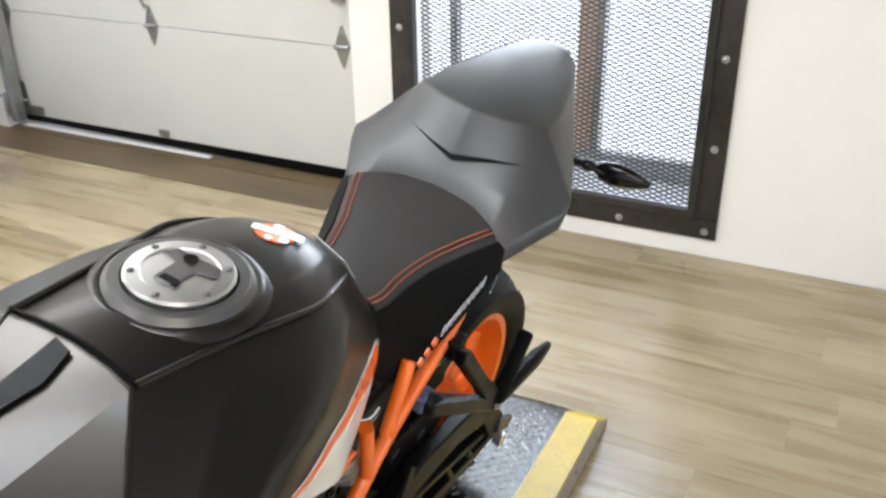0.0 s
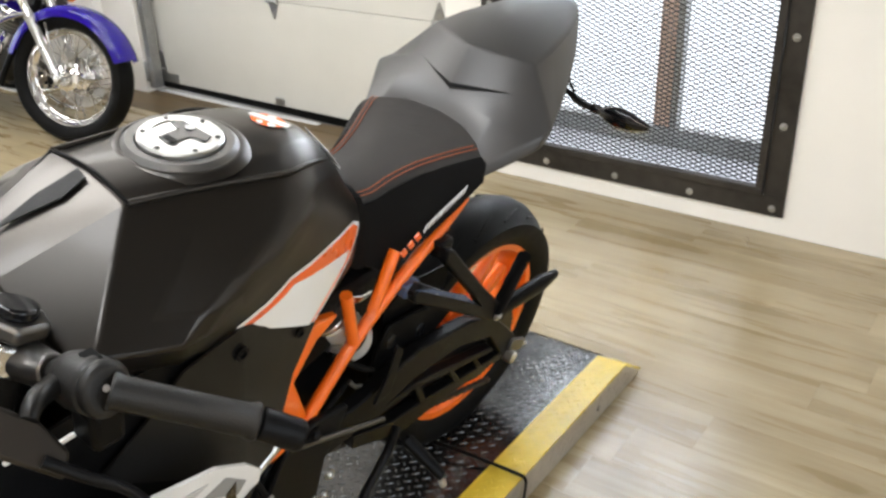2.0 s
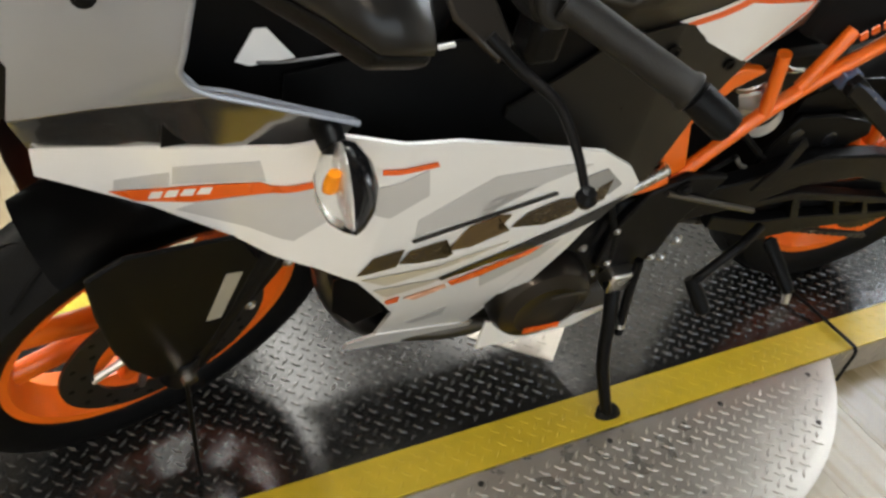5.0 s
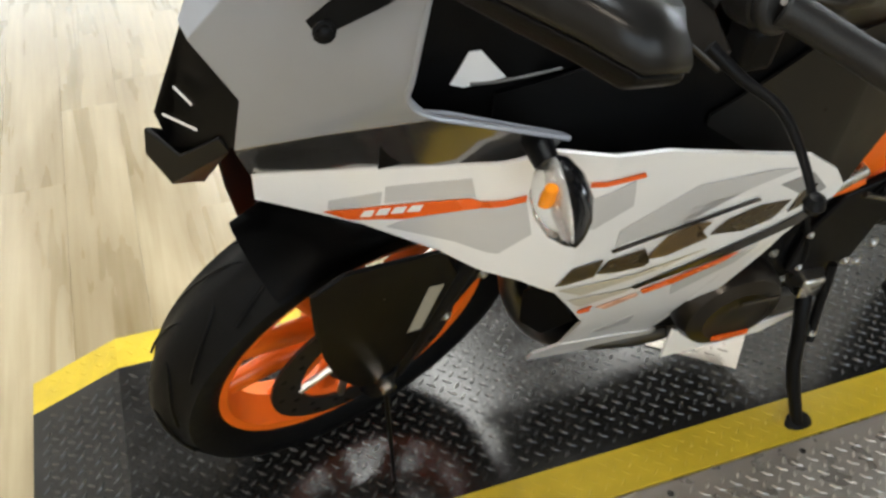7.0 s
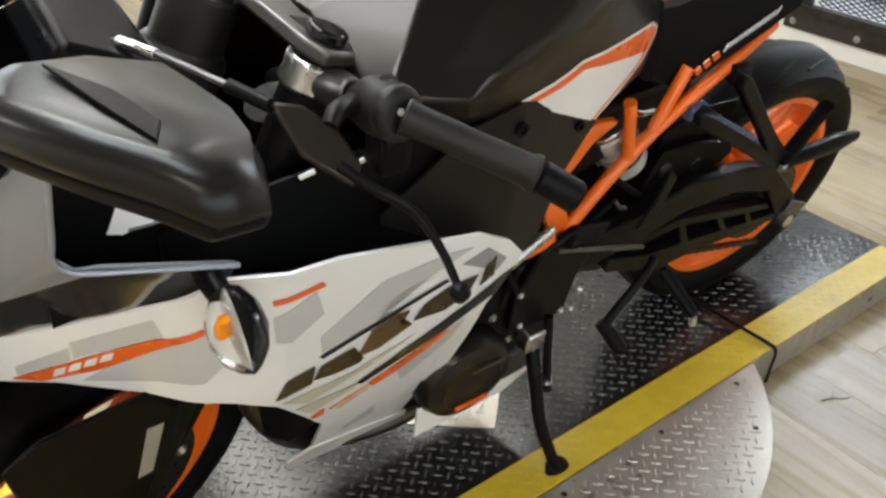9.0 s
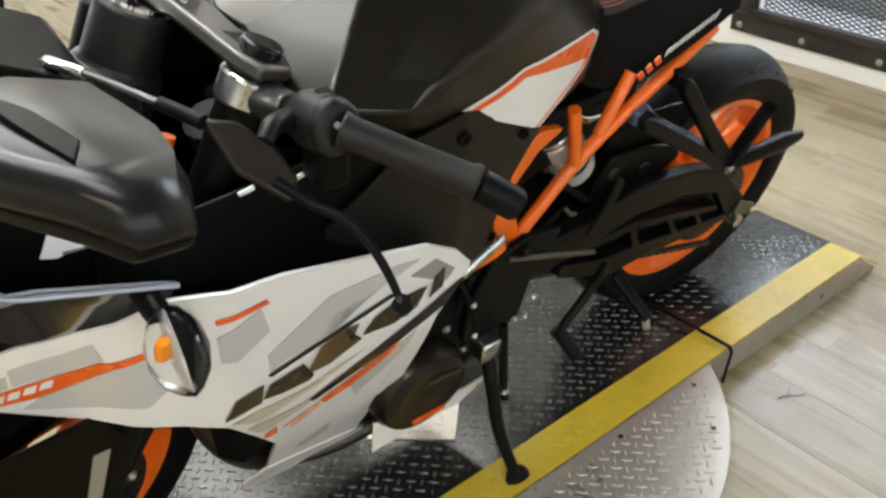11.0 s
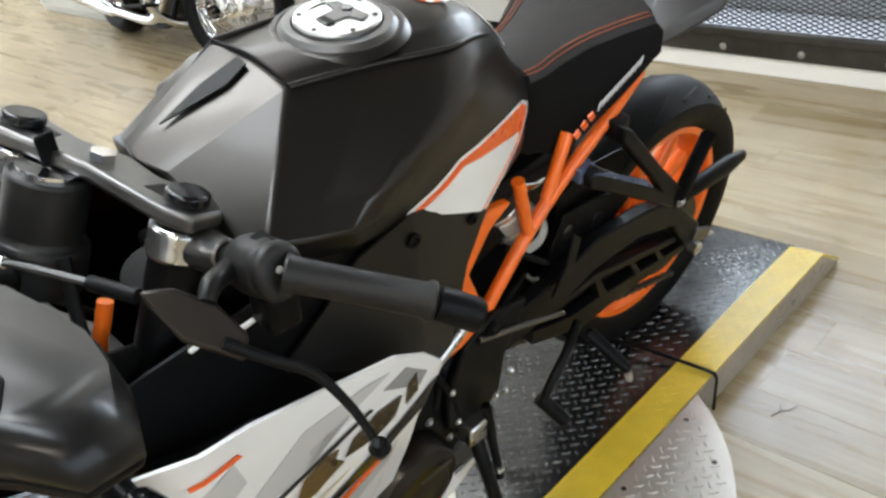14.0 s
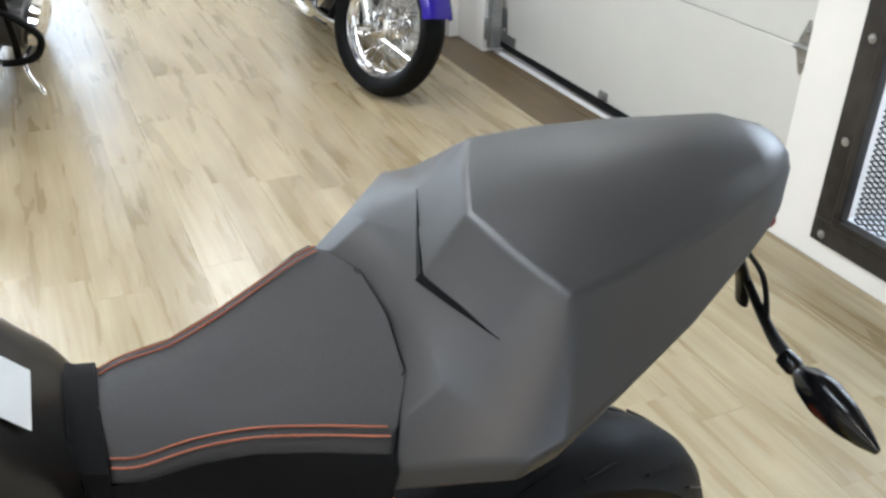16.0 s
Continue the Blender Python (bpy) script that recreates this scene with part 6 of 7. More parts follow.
def build_front(bike):
    axle = Vector((-0.900, -0.010, 0.290))
    m = BIKE.inverted() @ (pose(-0.9595, 0.338, 0.077, 0, 0, 15.1) @ pose(0, 0, 0, 19.7, 0, 0) @ Matrix.Translation((0, 0, 0.290)))
    w = build_wheel(bike, "front_wheel", m, 0.294, 0.057, "front wheel with orange rim and black tyre", rim_half=0.043)
    part("tread_pattern", tread_marks(0.2925, 0.057, 16), BLACK, w, kind="stuff")
    brake_disc(w, -0.062, 0.105, 0.150, DISC)
    part("disc_carrier", lathe([(0.045, -0.066), (0.060, -0.064), (0.060, -0.058), (0.045, -0.058)], n=32, closed=True), BLACK_METAL, w)
    for i in range(6):
        a = 2 * math.pi * i / 6
        part("carrier_arm", rod((0.055 * math.cos(a), -0.062, 0.055 * math.sin(a)), (0.108 * math.cos(a + 0.25), -0.062, 0.108 * math.sin(a + 0.25)), 0.006, n=8), ALU, w)
    A = m.translation
    steer = m.to_3x3()
    lf = new("front_fork")
    lf.parent = bike
    tagged(lf, "black upside-down fork with fork guards")
    top = Vector((-0.630, -0.010, 0.940))
    stem = (top - A).normalized()
    for s in (-1, 1):
        foot = A + steer @ Vector((0.02, s * 0.098, 0.0))
        head = top + steer @ Vector((0, s * 0.105, 0))
        mid = foot + (head - foot) * 0.42
        part("fork_slider", rod(foot, mid, 0.021), BLACK_METAL, lf, "black fork slider")
        part("fork_tube", rod(mid, head, 0.027), BLACK_METAL, lf, "black fork tube")
        part("axle_clamp", rod(foot + steer @ Vector((-0.02, 0, 0.03)), foot + steer @ Vector((-0.02, 0, -0.035)), 0.026, n=16), BLACK_METAL, lf, bevel=0.004)
        guard = [(-0.110, 0.350), (-0.150, 0.330), (-0.136, 0.249), (-0.114, 0.163), (-0.087, 0.087), (-0.050, 0.030), (-0.011, 0.010), (0.023, 0.058), (0.047, 0.145), (0.066, 0.240), (0.030, 0.310)]
        bm = bmesh.new()
        pts = [A + steer @ Vector((x, s * 0.118, z)) for x, z in guard]
        prism(pts, steer @ Vector((0, -s * 0.006, 0)), bm)
        g = part("fork_guard", bm, BLACK, lf, "broad black plastic fork guard", bevel=0.004)
        strip = [A + steer @ Vector((x, s * 0.1182, z)) for x, z in ((0.022, 0.238), (0.046, 0.228), (0.032, 0.130), (0.010, 0.136))]
        part("fork_label", prism(strip, steer @ Vector((0, s * 0.0008, 0))), CALIPER_PRINT, g, "faded pale label strip", smooth=0)
    part("axle_end", rod(A + steer @ Vector((0.0, -0.118, 0)), A + steer @ Vector((0, -0.132, 0)), 0.012, n=8), ALU, lf)
    # mudguard hugging the wheel
    rows = []
    for k in range(15):
        a = radians(8 + 114 * k / 14)
        prof = []
        for j in range(9):
            u = -1 + j / 4
            rr = 0.307 - 0.022 * abs(u) ** 2.2
            prof.append(A + steer @ Vector((rr * math.cos(a), 0.068 * math.sin(u * 1.45), rr * math.sin(a))))
        rows.append(prof)
    bm = loft(rows, closed=False, caps=False)
    bmesh.ops.solidify(bm, geom=bm.faces[:], thickness=0.003)
    part("mudguard", bm, BLACK, lf, "black front mudguard", smooth=50)
    cal = part("brake_caliper", box((0, 0, 0), (0.050, 0.045, 0.105)), BLACK_METAL, bike, "black radial brake caliper", bevel=0.008, seg=3)
    cal.matrix_local = m @ pose(0.092, -0.082, 0.150, 0, 27, 0)
    for z in (-0.045, 0.045):
        bolt_head((0.018, -0.024, z), (0, -1, 0), 0.006, 0.006, cal, ALU)
    part("wheel_cable", tube([A + steer @ Vector((-0.005, -0.130, -0.005)), A + steer @ Vector((0.002, -0.165, -0.12)), A + steer @ Vector((0.012, -0.19, -0.22)), A + steer @ Vector((0.02, -0.205, -0.262))], 0.0032, n=8), BLACK, lf, "thin black tie-down cord")
    # yokes, ignition, clip-on bar
    for z, r in ((0.0, 0.0), (-0.20, 0.0)):
        bm = bmesh.new()
        c = top + stem * z
        out = []
        side = steer @ Vector((0, 1, 0))
        ahead = side.cross(stem).normalized()
        for px, py in ((-0.034, -0.105), (-0.026, -0.134), (0.016, -0.138), (0.036, -0.112), (0.026, -0.050), (0.040, 0.0), (0.026, 0.050), (0.036, 0.112), (0.016, 0.138), (-0.026, 0.134), (-0.034, 0.105), (-0.022, 0.0)):
            out.append(c + ahead * px + side * py)
        prism(out, stem * 0.018, bm)
        yk = part("yoke", bm, ALU_GREY, lf, "grey cast triple clamp", bevel=0.005, seg=3)
        # Black patches on top paint in the dark of the yoke's openings.
        for q in (-1, 1):
            pocket = [c + stem * 0.0175 + ahead * px + side * (q * py) for px, py in ((-0.010, 0.062), (0.012, 0.066), (0.016, 0.088), (-0.012, 0.086))]
            part("yoke_dark_patch", prism(pocket, stem * 0.0010), BLACK, yk, "black patch for the dark of an opening", smooth=0)
    for s in (-1, 1):
        h = top + steer @ Vector((0, s * 0.105, 0))
        part("fork_cap", rod(h + stem * 0.017, h + stem * 0.030, 0.022, n=24), BLACK_GLOSS, lf, "black fork cap", bevel=0.003)
    part("stem_nut", rod(top + stem * 0.018, top + stem * 0.028, 0.014, n=6), CHROME, lf)
    ig = part("ignition_switch", loft([ring(top + Vector((-0.040, 0.030, 0)) + stem * t, *side_axes(stem), q, n=32) for t, q in ((-0.115, 0.040), (-0.110, 0.049), (-0.062, 0.049), (-0.056, 0.041), (0.010, 0.041))]), GRIP, bike, "black ignition barrel with key", bevel=0.004)
    part("lock_face", rod(top + Vector((-0.040, 0.03, 0)) + stem * 0.010, top + Vector((-0.040, 0.03, 0)) + stem * 0.016, 0.032, n=24), CHROME, ig)
    part("key", box(top + Vector((-0.030, 0.03, 0.034)), (0.020, 0.004, 0.034)), BLACK, ig, "black ignition key", bevel=0.003)
    for s in (-1, 1):
        h = top + steer @ Vector((0, s * 0.105, 0)) - stem * 0.016
        inner = h + steer @ Vector((0.0, s * 0.030, -0.006))
        if s < 0:
            g0, g1, g2 = Vector((-0.585, -0.252, 0.938)), Vector((-0.491, -0.346, 0.903)), Vector((-0.462, -0.377, 0.886))
        else:
            g0, g1, g2 = Vector((-0.671, 0.283, 0.938)), Vector((-0.611, 0.402, 0.903)), Vector((-0.592, 0.440, 0.888))
        hb = part("clip_on_clamp", rod(h - stem * 0.024, h + stem * 0.012, 0.031, n=24), ALU, bike, "pale cast clip-on clamp", bevel=0.005)
        part("handlebar", tube([inner, (inner + g0) / 2, g0], 0.011, n=14), BLACK_METAL, hb)
        part("clamp_arm", tube([h - stem * 0.006, inner + (g0 - inner) * 0.10, inner + (g0 - inner) * 0.32], (0.024, 0.0165), n=16), ALU_GREY, hb, bevel=0.002)
        part("grip", loft([ring(g0 + (g1 - g0) * t, *side_axes(g1 - g0), r, n=24) for t, r in ((0, 0.017), (0.015, 0.0185), (0.04, 0.0175), (0.07, 0.0165), (0.5, 0.0160), (0.92, 0.0165), (0.95, 0.019), (0.985, 0.019), (1.0, 0.0165))]), GRIP, hb, "black rubber grip", smooth=40)
        part("bar_end", loft([ring(g1 + (g2 - g1) * t, *side_axes(g2 - g1), r, n=24) for t, r in ((0, 0.013), (0.06, 0.0165), (0.9, 0.0165), (1.0, 0.0135))]), BLACK_METAL, hb, "black bar-end weight")
        # switch box
        d = (g0 - inner).normalized()
        u, v = side_axes(d)
        c = g0 - d * 0.030
        sw = part("switch_box", loft([ring(c + d * t, u, v, a, b, n=28, power=0.95) for t, a, b in ((-0.030, 0.018, 0.019), (-0.026, 0.024, 0.026), (-0.014, 0.0265, 0.029), (0.012, 0.0265, 0.029), (0.0155, 0.0245, 0.027), (0.0185, 0.0245, 0.027), (0.021, 0.0265, 0.0285), (0.027, 0.0255, 0.027), (0.031, 0.021, 0.022))]), GRIP, bike, "dark grey moulded switch cluster", smooth=50, bevel=0.001)
        if s < 0:
            part("switch_button", rod(c + v * 0.0 + Vector((0.0, -0.022, 0.012)), c + Vector((0.0, -0.0295, 0.0145)), 0.0036, n=12), PALE, sw, "white switch button")
            part("switch_slot", box(c + Vector((0.006, 0.002, 0.0265)), (0.013, 0.018, 0.006)), BLACK, sw)
            part("switch_lower", box(c + Vector((0.002, -0.008, -0.040)), (0.036, 0.040, 0.050)), BLACK, sw, bevel=0.008)
            # clutch lever: perch, blade, ball end, cable adjuster
            p0, p1, p2, p3 = Vector((-0.690, -0.225, 0.945)), Vector((-0.665, -0.275, 0.925)), Vector((-0.622, -0.312, 0.902)), Vector((-0.609, -0.401, 0.852))
            lv = part("clutch_lever", tube([p1, Vector((-0.640, -0.300, 0.906)), p2 + Vector((0.004, -0.02, -0.006)), p2 + Vector((0.014, -0.055, -0.030)), p3], (0.0060, 0.0038), n=12), BLACK_METAL, bike, "black ball-end clutch lever")
            part("lever_ball", lathe([(0.0005, -0.0105), (0.0065, -0.008), (0.0100, 0), (0.0065, 0.008), (0.0005, 0.0105)], p3, axis="z", n=16), BLACK_METAL, lv)
            part("lever_perch", polymesh([(-0.700, -0.205, 0.960), (-0.672, -0.222, 0.957), (-0.648, -0.245, 0.938), (-0.640, -0.275, 0.918), (-0.655, -0.288, 0.905), (-0.688, -0.250, 0.925)], [(0, 1, 2, 3, 4, 5)], 0.010), BRONZE, lv, "bronze-tinted lever perch", bevel=0.004)
            part("perch_clamp", rod(g0 - d * 0.070 + u * 0.0, g0 - d * 0.055, 0.018, n=20), SATIN_DARK, lv)
            part("perch_arm", tube([g0 - d * 0.062, Vector((-0.638, -0.226, 0.944)), Vector((-0.655, -0.240, 0.940))], (0.012, 0.008), n=12), SATIN_DARK, lv)
            part("cable_adjuster", rod((-0.698, -0.210, 0.956), (-0.718, -0.165, 0.955), 0.0070, n=12), BLACK_METAL, lv)
            part("clutch_cable", tube([(-0.718, -0.165, 0.955), (-0.748, -0.105, 0.954), (-0.778, -0.050, 0.950), (-0.79, -0.01, 0.925), (-0.76, 0.03, 0.86), (-0.66, 0.02, 0.75)], 0.0036, n=8), ALU_GREY, lv, "grey clutch cable")
            part("cable_ferrule", rod((-0.779, -0.047, 0.9495), (-0.757, -0.088, 0.9530), 0.0062, n=12), ALU, lv, "bright cable ferrule", bevel=0.001)
    part("wiring", tube([(-0.70, -0.05, 0.90), (-0.72, -0.12, 0.80), (-0.62, -0.13, 0.72), (-0.50, -0.12, 0.70)], 0.007, n=8), RUBBER, bike, "black wiring loom")


def build_sport_bike():
    bike = thing("sport_motorcycle", BIKE, "orange, white and black faired sport motorcycle leaning on its side stand", "motorcycle")
    tank = build_tank(bike)
    build_tank_graphics(tank)
    build_seat(bike)
    build_tail(bike)
    build_frame(bike)
    build_engine(bike)
    build_rear(bike)
    build_controls(bike)
    build_fairing(bike)
    build_nose(bike)
    build_front(bike)
    return bike


build_sport_bike()


# ---------------------------------------------------------------- the other motorcycles
def wire_wheel(parent, name, m, R, half, rim_r, label, wired=True):
    w = new(name)
    w.parent, w.matrix_local = parent, m
    tagged(w, label)
    part("tyre", tyre(R, half, rim_r - 0.004, 64), RUBBER, w, "black road tyre", smooth=60)
    part("rim", rim(rim_r, half * 0.62, 0.05, 0), CHROME if wired else ALU, w, "chromed steel rim" if wired else "silver alloy rim", smooth=50)
    hub = part("hub", lathe([(0.012, -0.085), (0.034, -0.083), (0.040, -0.062), (0.058, -0.056), (0.058, -0.048), (0.032, -0.040), (0.030, 0.040), (0.058, 0.048), (0.058, 0.056), (0.040, 0.062), (0.034, 0.083), (0.012, 0.085)], n=32), CHROME if wired else ALU, w, "polished hub")
    if wired:
        n = 40
        for i in range(n):
            s = -1 if i % 2 else 1
            a = 2 * math.pi * i / n
            b = a + (0.62 if (i // 2) % 2 else -0.62)
            part("spoke", rod((0.054 * math.cos(b), s * 0.052, 0.054 * math.sin(b)), ((rim_r - 0.024) * math.cos(a), s * 0.008, (rim_r - 0.024) * math.sin(a)), 0.0024, n=6), CHROME, w)
    else:
        for i in range(9):
            part("spoke", spoke(2 * math.pi * i / 9, 0.045, rim_r, 0.10, 0.013, 0.016, 0.012), ALU, w, smooth=50)
    brake_disc(w, 0.062, 0.090, 0.140, ALU, holes=0)
    part("disc_bell", lathe([(0.045, 0.060), (0.094, 0.062), (0.094, 0.066), (0.045, 0.068)], n=32, closed=True), CHROME, w)
    return w


TAIL_RED = material("tail_red", (0.4, 0.01, 0.01), 0.15)


def fender(R, half, a0, a1, drop, n=18):
    rows = []
    for k in range(n + 1):
        a = radians(a0 + (a1 - a0) * k / n)
        prof = []
        for j in range(11):
            u = -1 + j / 5
            rr = R - drop * abs(u) ** 2.6
            prof.append(Vector((rr * math.cos(a), half * math.sin(u * 1.5), rr * math.sin(a))))
        rows.append(prof)
    bm = loft(rows, closed=False, caps=False)
    bmesh.ops.solidify(bm, geom=bm.faces[:], thickness=0.003)
    return bm


def build_cruiser(m, label, paint, wired, steer, base, wide=1.0, tall=1.0):
    """A cruiser on its side stand: x ahead, y to its left, origin under the front wheel."""
    b = thing("cruiser_motorcycle", m, label, "motorcycle", "parked cruisers")
    R, half, rim_r = 0.308, 0.060, 0.228
    turn = Matrix.Rotation(radians(steer), 4, "Z")
    front = Matrix.Translation((0, 0, R)) @ turn
    wire_wheel(b, "front_wheel", front, R, half, rim_r, "front wheel with chromed wire spokes" if wired else "front wheel with silver alloy spokes", wired)
    wire_wheel(b, "rear_wheel", Matrix.Translation((-base, 0, R)), R, 0.075, rim_r - 0.02, "rear wheel with fat black tyre", wired)
    F = lambda x, y, z: front @ Vector((x, y, z))
    fork = eng = b
    for s in (-1, 1):
        foot, top = F(0.0, s * 0.098, -0.018), F(-0.35, s * 0.098, 0.56)
        mid = foot + (top - foot) * 0.48
        part("fork_slider", loft([ring(foot + (mid - foot) * t, *side_axes(mid - foot), r, n=18) for t, r in ((0, 0.018), (0.03, 0.023), (0.14, 0.024), (0.18, 0.0215), (0.95, 0.022), (1.0, 0.026))]), ALU, fork, "polished fork slider")
        part("fork_tube", rod(mid, top, 0.0185, n=18), CHROME, fork)
        part("axle_cap", rod(foot + turn @ Vector((0, s * 0.012, 0.016)), foot + turn @ Vector((0, s * 0.034, 0.016)), 0.014, n=16), CHROME, fork, bevel=0.002)
        part("fender_stay", rod(F(-0.04, s * 0.085, 0.06), F(-0.10, s * 0.078, 0.24), 0.006, n=8), CHROME, fork)
        part("indicator_stem", rod(F(-0.22, s * 0.12, 0.36), F(-0.20, s * 0.19, 0.36), 0.008, n=10), CHROME, fork)
        lamp = part("indicator", lathe([(0.0005, -0.032), (0.022, -0.028), (0.034, -0.010), (0.037, 0.010), (0.036, 0.018)], (0, 0, 0), axis="x", n=24), CHROME, fork, "chromed turn signal with amber lens")
        lamp.matrix_local = Matrix.Translation(F(-0.19, s * 0.21, 0.36)) @ turn
        part("lens", lathe([(0.034, 0.016), (0.032, 0.026), (0.018, 0.033), (0.0005, 0.035)], (0, 0, 0), axis="x", n=24), AMBER, lamp, "amber lens")
    for z in (0.38, 0.545):
        c = F(-0.35 * (z + 0.018) / 0.578, 0, z)
        part("yoke", box(c, (0.075, 0.25, 0.034), turn=turn.to_3x3()), ALU, fork, bevel=0.012, seg=3)
    nac = part("headlamp", lathe([(0.0005, -0.13), (0.050, -0.115), (0.082, -0.06), (0.090, 0.0), (0.094, 0.012), (0.086, 0.020)], (0, 0, 0), axis="x", n=40), CHROME, fork, "chromed round headlamp")
    nac.matrix_local = Matrix.Translation(F(-0.15, 0, 0.52)) @ turn
    part("headlamp_glass", lathe([(0.086, 0.014), (0.060, 0.030), (0.0005, 0.038)], (0, 0, 0), axis="x", n=40), CLEAR, nac, "clear headlamp glass")
    part("fender", fender(R + 0.024, 0.080, 22, 165, 0.055), paint, fork, "deep painted front fender", smooth=50).matrix_local = front
    bar = part("handlebar", tube([F(-0.36, s * y, z) + Vector((x, 0, 0)) for s, y, x, z in ((-1, 0.42, -0.30, 0.66), (-1, 0.30, -0.12, 0.72), (-1, 0.12, 0.02, 0.66), (-1, 0.04, 0, 0.58), (1, 0.04, 0, 0.58), (1, 0.12, 0.02, 0.66), (1, 0.30, -0.12, 0.72), (1, 0.42, -0.30, 0.66))], 0.0125, n=12), CHROME, fork, "wide chromed handlebar")
    for s in (-1, 1):
        part("grip", rod(F(-0.36, s * 0.33, 0.71) + Vector((-0.165, 0, 0)), F(-0.36, s * 0.42, 0.66) + Vector((-0.30, 0, 0)), 0.017, n=14), RUBBER, bar)
    # frame, tank, seat, rear fender
    fr = part("frame", tube([(-0.34, 0, 0.78), (-0.36, 0, 0.62), (-0.43, 0, 0.30), (-0.50, 0, 0.17), (-0.95, 0, 0.16), (-1.12, 0, 0.26)], 0.021, n=12), BLACK_METAL, b, "black tubular frame")
    for s in (-1, 1):
        part("frame_rail", tube([(-0.37, s * 0.03, 0.60), (-0.45, s * 0.11, 0.28), (-0.53, s * 0.13, 0.155), (-0.98, s * 0.13, 0.155), (-1.16, s * 0.12, 0.32)], 0.0155, n=10), BLACK_METAL, fr)
        part("swingarm", tube([(-1.0, s * 0.10, 0.30), (-1.2, s * 0.115, 0.31), (-base, s * 0.115, R)], 0.021, n=10), BLACK_METAL, fr)
        part("shock_absorber", tube([(-base + 0.05, s * 0.14, 0.34), (-base + 0.14, s * 0.145, 0.60)], 0.026, n=14), CHROME, fr, "chromed rear shock")
    rows = []
    for x, w, zt, zb in ((-0.35, 0.055, 0.80, 0.72), (-0.42, 0.115, 0.845, 0.67), (-0.56, 0.150, 0.865, 0.645), (-0.72, 0.140, 0.835, 0.640), (-0.86, 0.090, 0.775, 0.645), (-0.92, 0.050, 0.735, 0.655)):
        rows.append([(x, 0, zt), (x, w * 0.55, zt - 0.012), (x, w * 0.92, zt - 0.055), (x, w, (zt + zb) / 2), (x, w * 0.9, zb + 0.02), (x, w * 0.5, zb), (x, 0, zb)])
    tank = part("fuel_tank", shell(rows), paint, b, "painted teardrop fuel tank", smooth=60)
    part("filler_cap", lathe([(0.040, 0), (0.040, 0.010), (0.030, 0.018), (0.0005, 0.020)], (-0.54, 0.05, 0.856), axis="z", n=28), CHROME, tank)
    rows = []
    for x, w, zt, zb in ((-0.88, 0.085, 0.715, 0.645), (-0.98, 0.140, 0.690, 0.630), (-1.12, 0.165, 0.695, 0.625), (-1.22, 0.140, 0.735, 0.650), (-1.30, 0.120, 0.765, 0.690), (-1.50, 0.105, 0.770, 0.715), (-1.60, 0.08, 0.760, 0.725)):
        rows.append([(x, 0, zt), (x, w * 0.6, zt - 0.004), (x, w * 0.92, zt - 0.018), (x, w, (zt + zb) / 2), (x, w * 0.9, zb), (x, 0, zb)])
    part("saddle", shell(rows), VINYL, b, "black two-up saddle", smooth=60, bevel=0.006)
    rf = part("rear_fender", fender(R + 0.05, 0.112, 18, 165, 0.09), paint, b, "deep painted rear fender", smooth=50)
    rf.matrix_local = Matrix.Translation((-base, 0, R + 0.02)) @ Matrix.Rotation(math.pi, 4, "Z")
    part("tail_lamp", lathe([(0.045, -0.03), (0.045, 0.01), (0.036, 0.028), (0.0005, 0.034)], (0.385, 0, 0.18), axis="x", n=24), TAIL_RED, rf, "red tail lamp")
    # engine: two finned cylinders, cases, air cleaner, pipes
    part("crankcase", loft([ring((-0.70, y, 0.30), (1, 0, 0), (0, 0, 1), a, c, n=24, power=0.75) for y, a, c in ((-0.15, 0.13, 0.09), (-0.13, 0.16, 0.115), (0.13, 0.16, 0.115), (0.15, 0.13, 0.09))]), ALU_GREY, eng, "grey crankcase", bevel=0.006)
    part("primary_cover", loft([ring((-0.76, y, 0.29), (1, 0, 0), (0, 0, 1), a, c, n=28, power=0.8) for y, a, c in ((0.15, 0.23, 0.095), (0.185, 0.22, 0.088), (0.20, 0.17, 0.055))]), CHROME, eng, "chromed primary cover")
    part("timing_cover", lathe([(0.085, -0.15), (0.085, -0.165), (0.070, -0.180), (0.030, -0.186), (0.0005, -0.187)], (-0.66, 0, 0.29), axis="y", n=36), CHROME, eng, "round chromed timing cover")
    for tilt, x0 in ((0.42, -0.64), (-0.42, -0.74)):
        ax = Vector((math.sin(tilt), 0, math.cos(tilt)))
        c0 = Vector((x0, 0, 0.36))
        cyl = part("cylinder", rod(c0, c0 + ax * 0.19, 0.055, n=24), BLACK_METAL, eng, "finned engine cylinder")
        for k in range(7):
            p = c0 + ax * (0.05 + 0.019 * k)
            part("fin", rod(p, p + ax * 0.006, 0.083, n=24), ALU, cyl)
        part("rocker_cover", loft([ring(c0 + ax * (0.185 + t), (0, 1, 0), Vector((ax.z, 0, -ax.x)), a, a * 0.9, n=20, power=0.8) for t, a in ((0, 0.082), (0.030, 0.082), (0.052, 0.060))]), CHROME, cyl, "chromed rocker cover", bevel=0.004)
    part("air_cleaner", lathe([(0.0005, -0.215), (0.060, -0.212), (0.082, -0.200), (0.085, -0.165), (0.070, -0.12)], (-0.70, 0, 0.53), axis="y", n=40), CHROME, eng, "round chromed air cleaner")
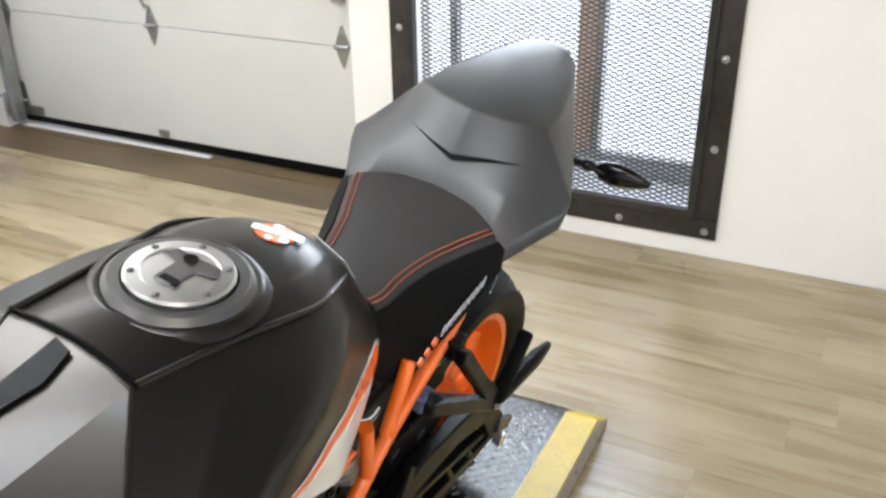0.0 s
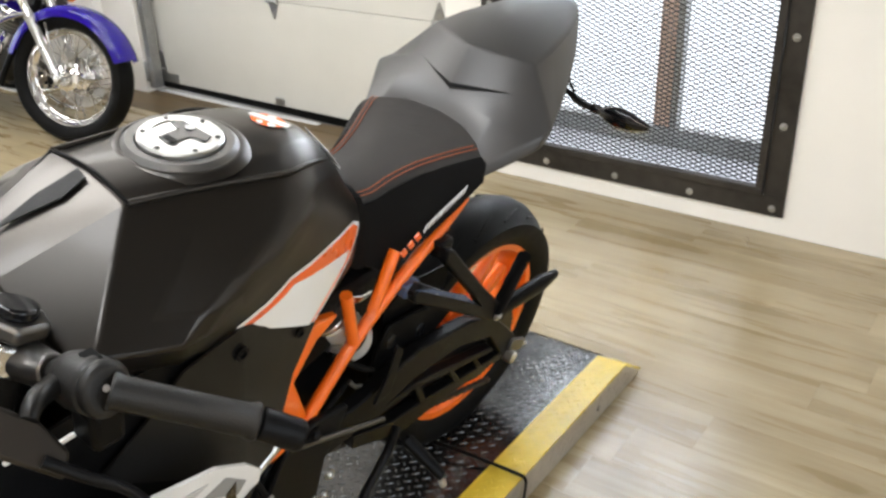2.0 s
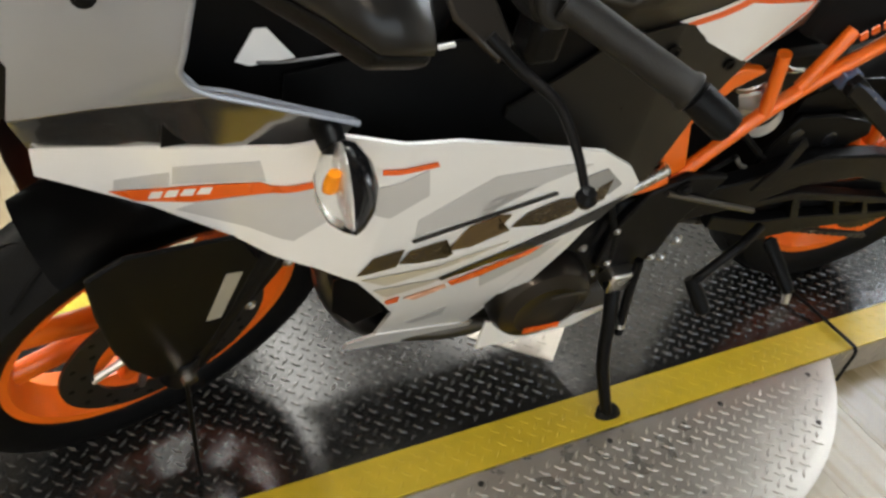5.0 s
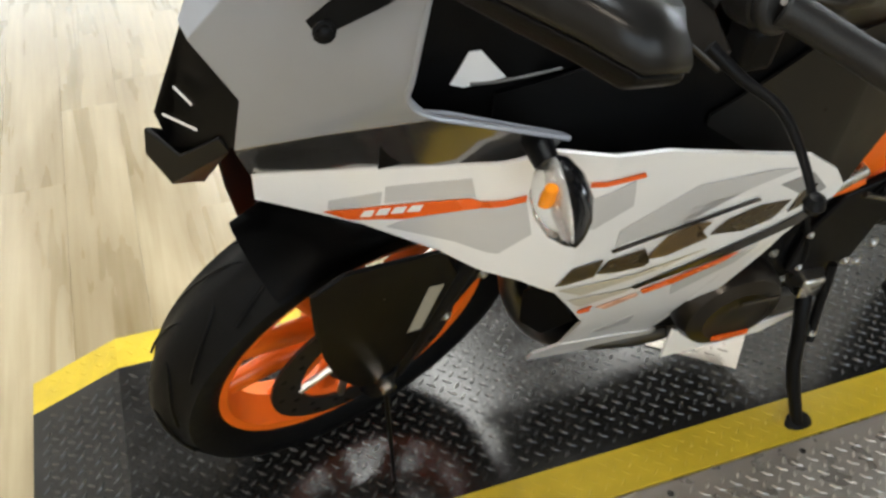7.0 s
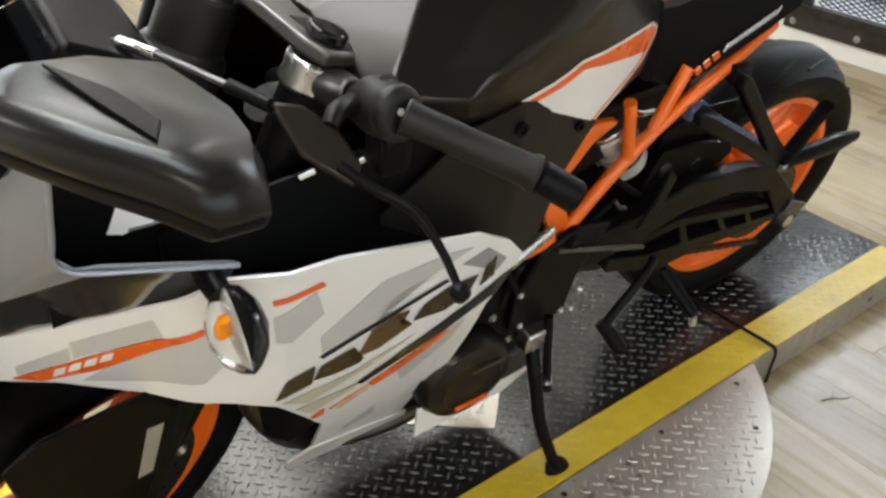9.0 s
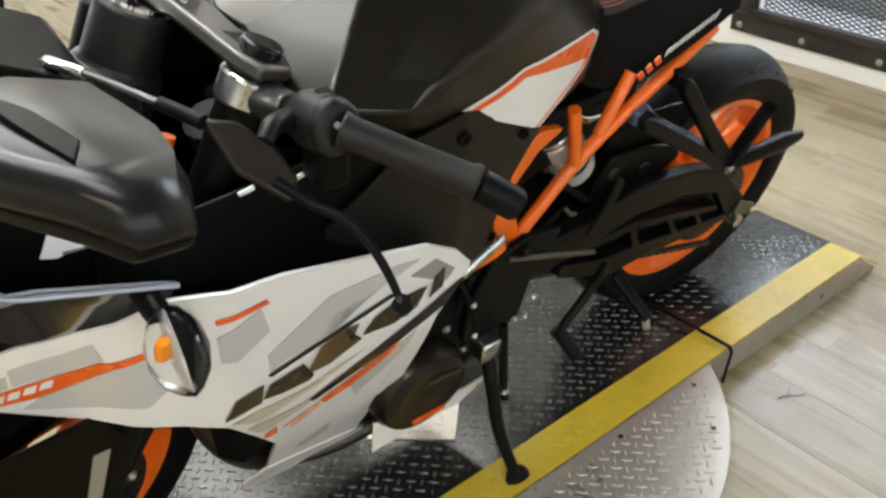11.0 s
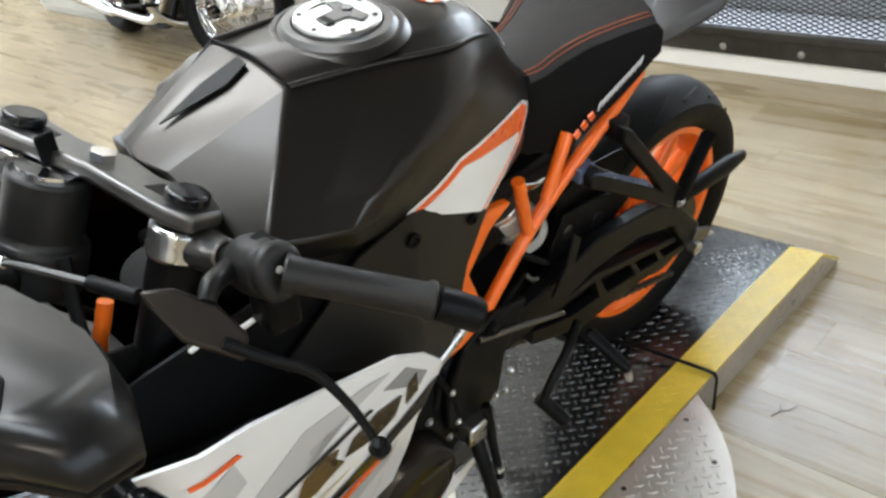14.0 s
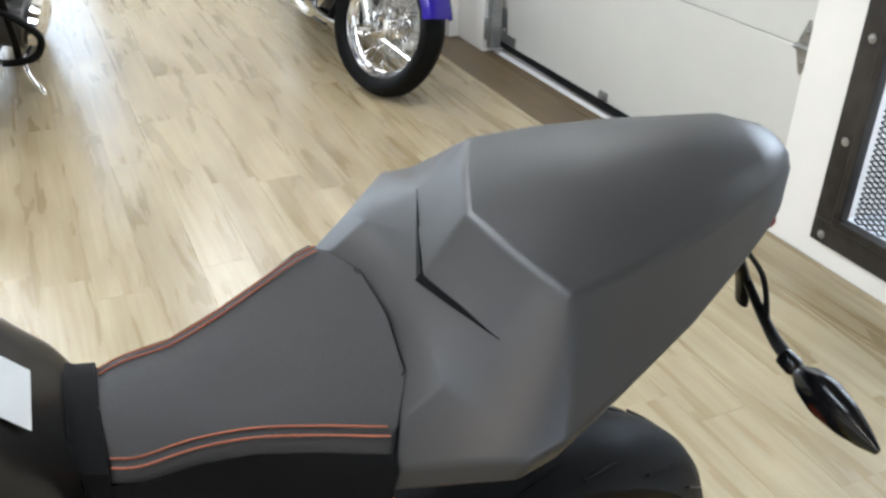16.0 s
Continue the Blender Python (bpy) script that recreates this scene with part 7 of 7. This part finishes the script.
    for x1, z1, z2 in ((-0.50, 0.43, 0.185), (-0.86, 0.44, 0.275)):
        p = part("exhaust_pipe", tube([(x1 - 0.02, -0.08, z1), (x1 + 0.05, -0.15, z1 - 0.06), (x1 + 0.03, -0.20, z2 + 0.06), (x1 - 0.06, -0.215, z2), (-1.05, -0.215, z2)], 0.024, n=14), CHROME, eng, "chromed exhaust header")
        part("silencer", loft([ring((x, -0.215, z2 + (-1.05 - x) * 0.05), (0, 1, 0), (0, 0, 1), r, n=24) for x, r in ((-1.0, 0.025), (-1.06, 0.041), (-1.72, 0.043), (-1.76, 0.036))]), CHROME, p, "chromed silencer")
    for s in ((-1, 1) if wired else (-1,)):
        part("footboard", box((-0.52, s * 0.27, 0.265), (0.26, 0.09, 0.018), turn=Euler((0, -0.12, 0)).to_matrix()), RUBBER, b, "black rider footboard", bevel=0.006)
        part("footboard_bracket", rod((-0.52, s * 0.12, 0.20), (-0.52, s * 0.27, 0.255), 0.010, n=10), BLACK_METAL, b)
    loop = [(-0.38, 0, 0.56), (-0.39, 0.13, 0.53), (-0.38, 0.27, 0.44), (-0.40, 0.285, 0.34), (-0.43, 0.24, 0.24), (-0.46, 0.10, 0.17)]
    loop = [Vector((x, y * wide, 0.17 + (z - 0.17) * tall)) for x, y, z in loop]
    part("engine_guard", tube(loop + [Vector((p.x, -p.y, p.z)) for p in loop[:0:-1]] + [loop[0]], 0.0155, n=12), BLACK_METAL if not wired else CHROME, b, "tubular engine guard")
    st = part("side_stand", tube([(-0.60, 0.13, 0.17), (-0.56, 0.20 * wide, 0.10), (-0.50, 0.288 * wide, 0.066 * wide), (-0.43, 0.300 * wide, 0.070 * wide)], (0.013, 0.009), n=12), CHROME, b, "chromed side stand, down")
    return b


build_cruiser(pose(1.295, 3.045, 0, 0, 0, -96) @ pose(0, 0, 0, -14, 0, 0), "violet cruiser motorcycle with chromed engine and wire wheels", PURPLE, True, 27, 1.42)
build_cruiser(pose(-0.335, 3.10, 0, 0, 0, -100.5) @ pose(0, 0, 0, -11, 0, 0), "black cruiser motorcycle with silver alloy wheels and tubular guard", BLACK_GLOSS, False, 14, 1.44, 0.76, 0.62)

cab = thing("low_cabinet", pose(1.78, 5.30, 0), "white low cabinet with two drawers against the wall", "cabinet")
part("body", slab(-0.25, 0.24, -0.50, 0.50, 0.0, 0.46), DOOR_WHITE, cab, bevel=0.004)
part("top", slab(-0.285, 0.245, -0.52, 0.52, 0.462, 0.49), DOOR_WHITE, cab, bevel=0.004)
for zz in (0.05, 0.255):
    dr = part("drawer_front", slab(-0.270, -0.252, -0.48, 0.48, zz, zz + 0.19), DOOR_WHITE, cab, bevel=0.003)
    part("drawer_pull", slab(-0.284, -0.271, -0.30, 0.30, zz + 0.145, zz + 0.157), GALV, dr, "slim grey pull", bevel=0.002)


def twig(m, pts, label):
    t = thing("splinter", m, label, "debris", "splinters on the floor")
    part("stem", tube(pts, (0.0014, 0.0008), n=6), MUD_DARK, t)
    part("side_stem", tube([pts[1], pts[1] + Vector((0.012, 0.018, 0.002))], (0.0009, 0.0005), n=6), MUD_DARK, t)


MUD_DARK = material("dark_splinter", (0.05, 0.035, 0.02), 0.8, var=0.2)
twig(pose(1.914, 0.014, 0.002, 0, 0, 20), [Vector((-0.045, 0, 0)), Vector((-0.01, 0.004, 0.001)), Vector((0.025, -0.003, 0.001)), Vector((0.05, 0.004, 0))], "thin dark wood splinter lying on the floor")
twig(pose(0.411, -0.133, 0.002, 0, 0, -30), [Vector((-0.030, 0, 0)), Vector((-0.008, 0.003, 0.001)), Vector((0.012, -0.002, 0.001)), Vector((0.03, 0.002, 0))], "thin dark wood splinter lying on the floor")
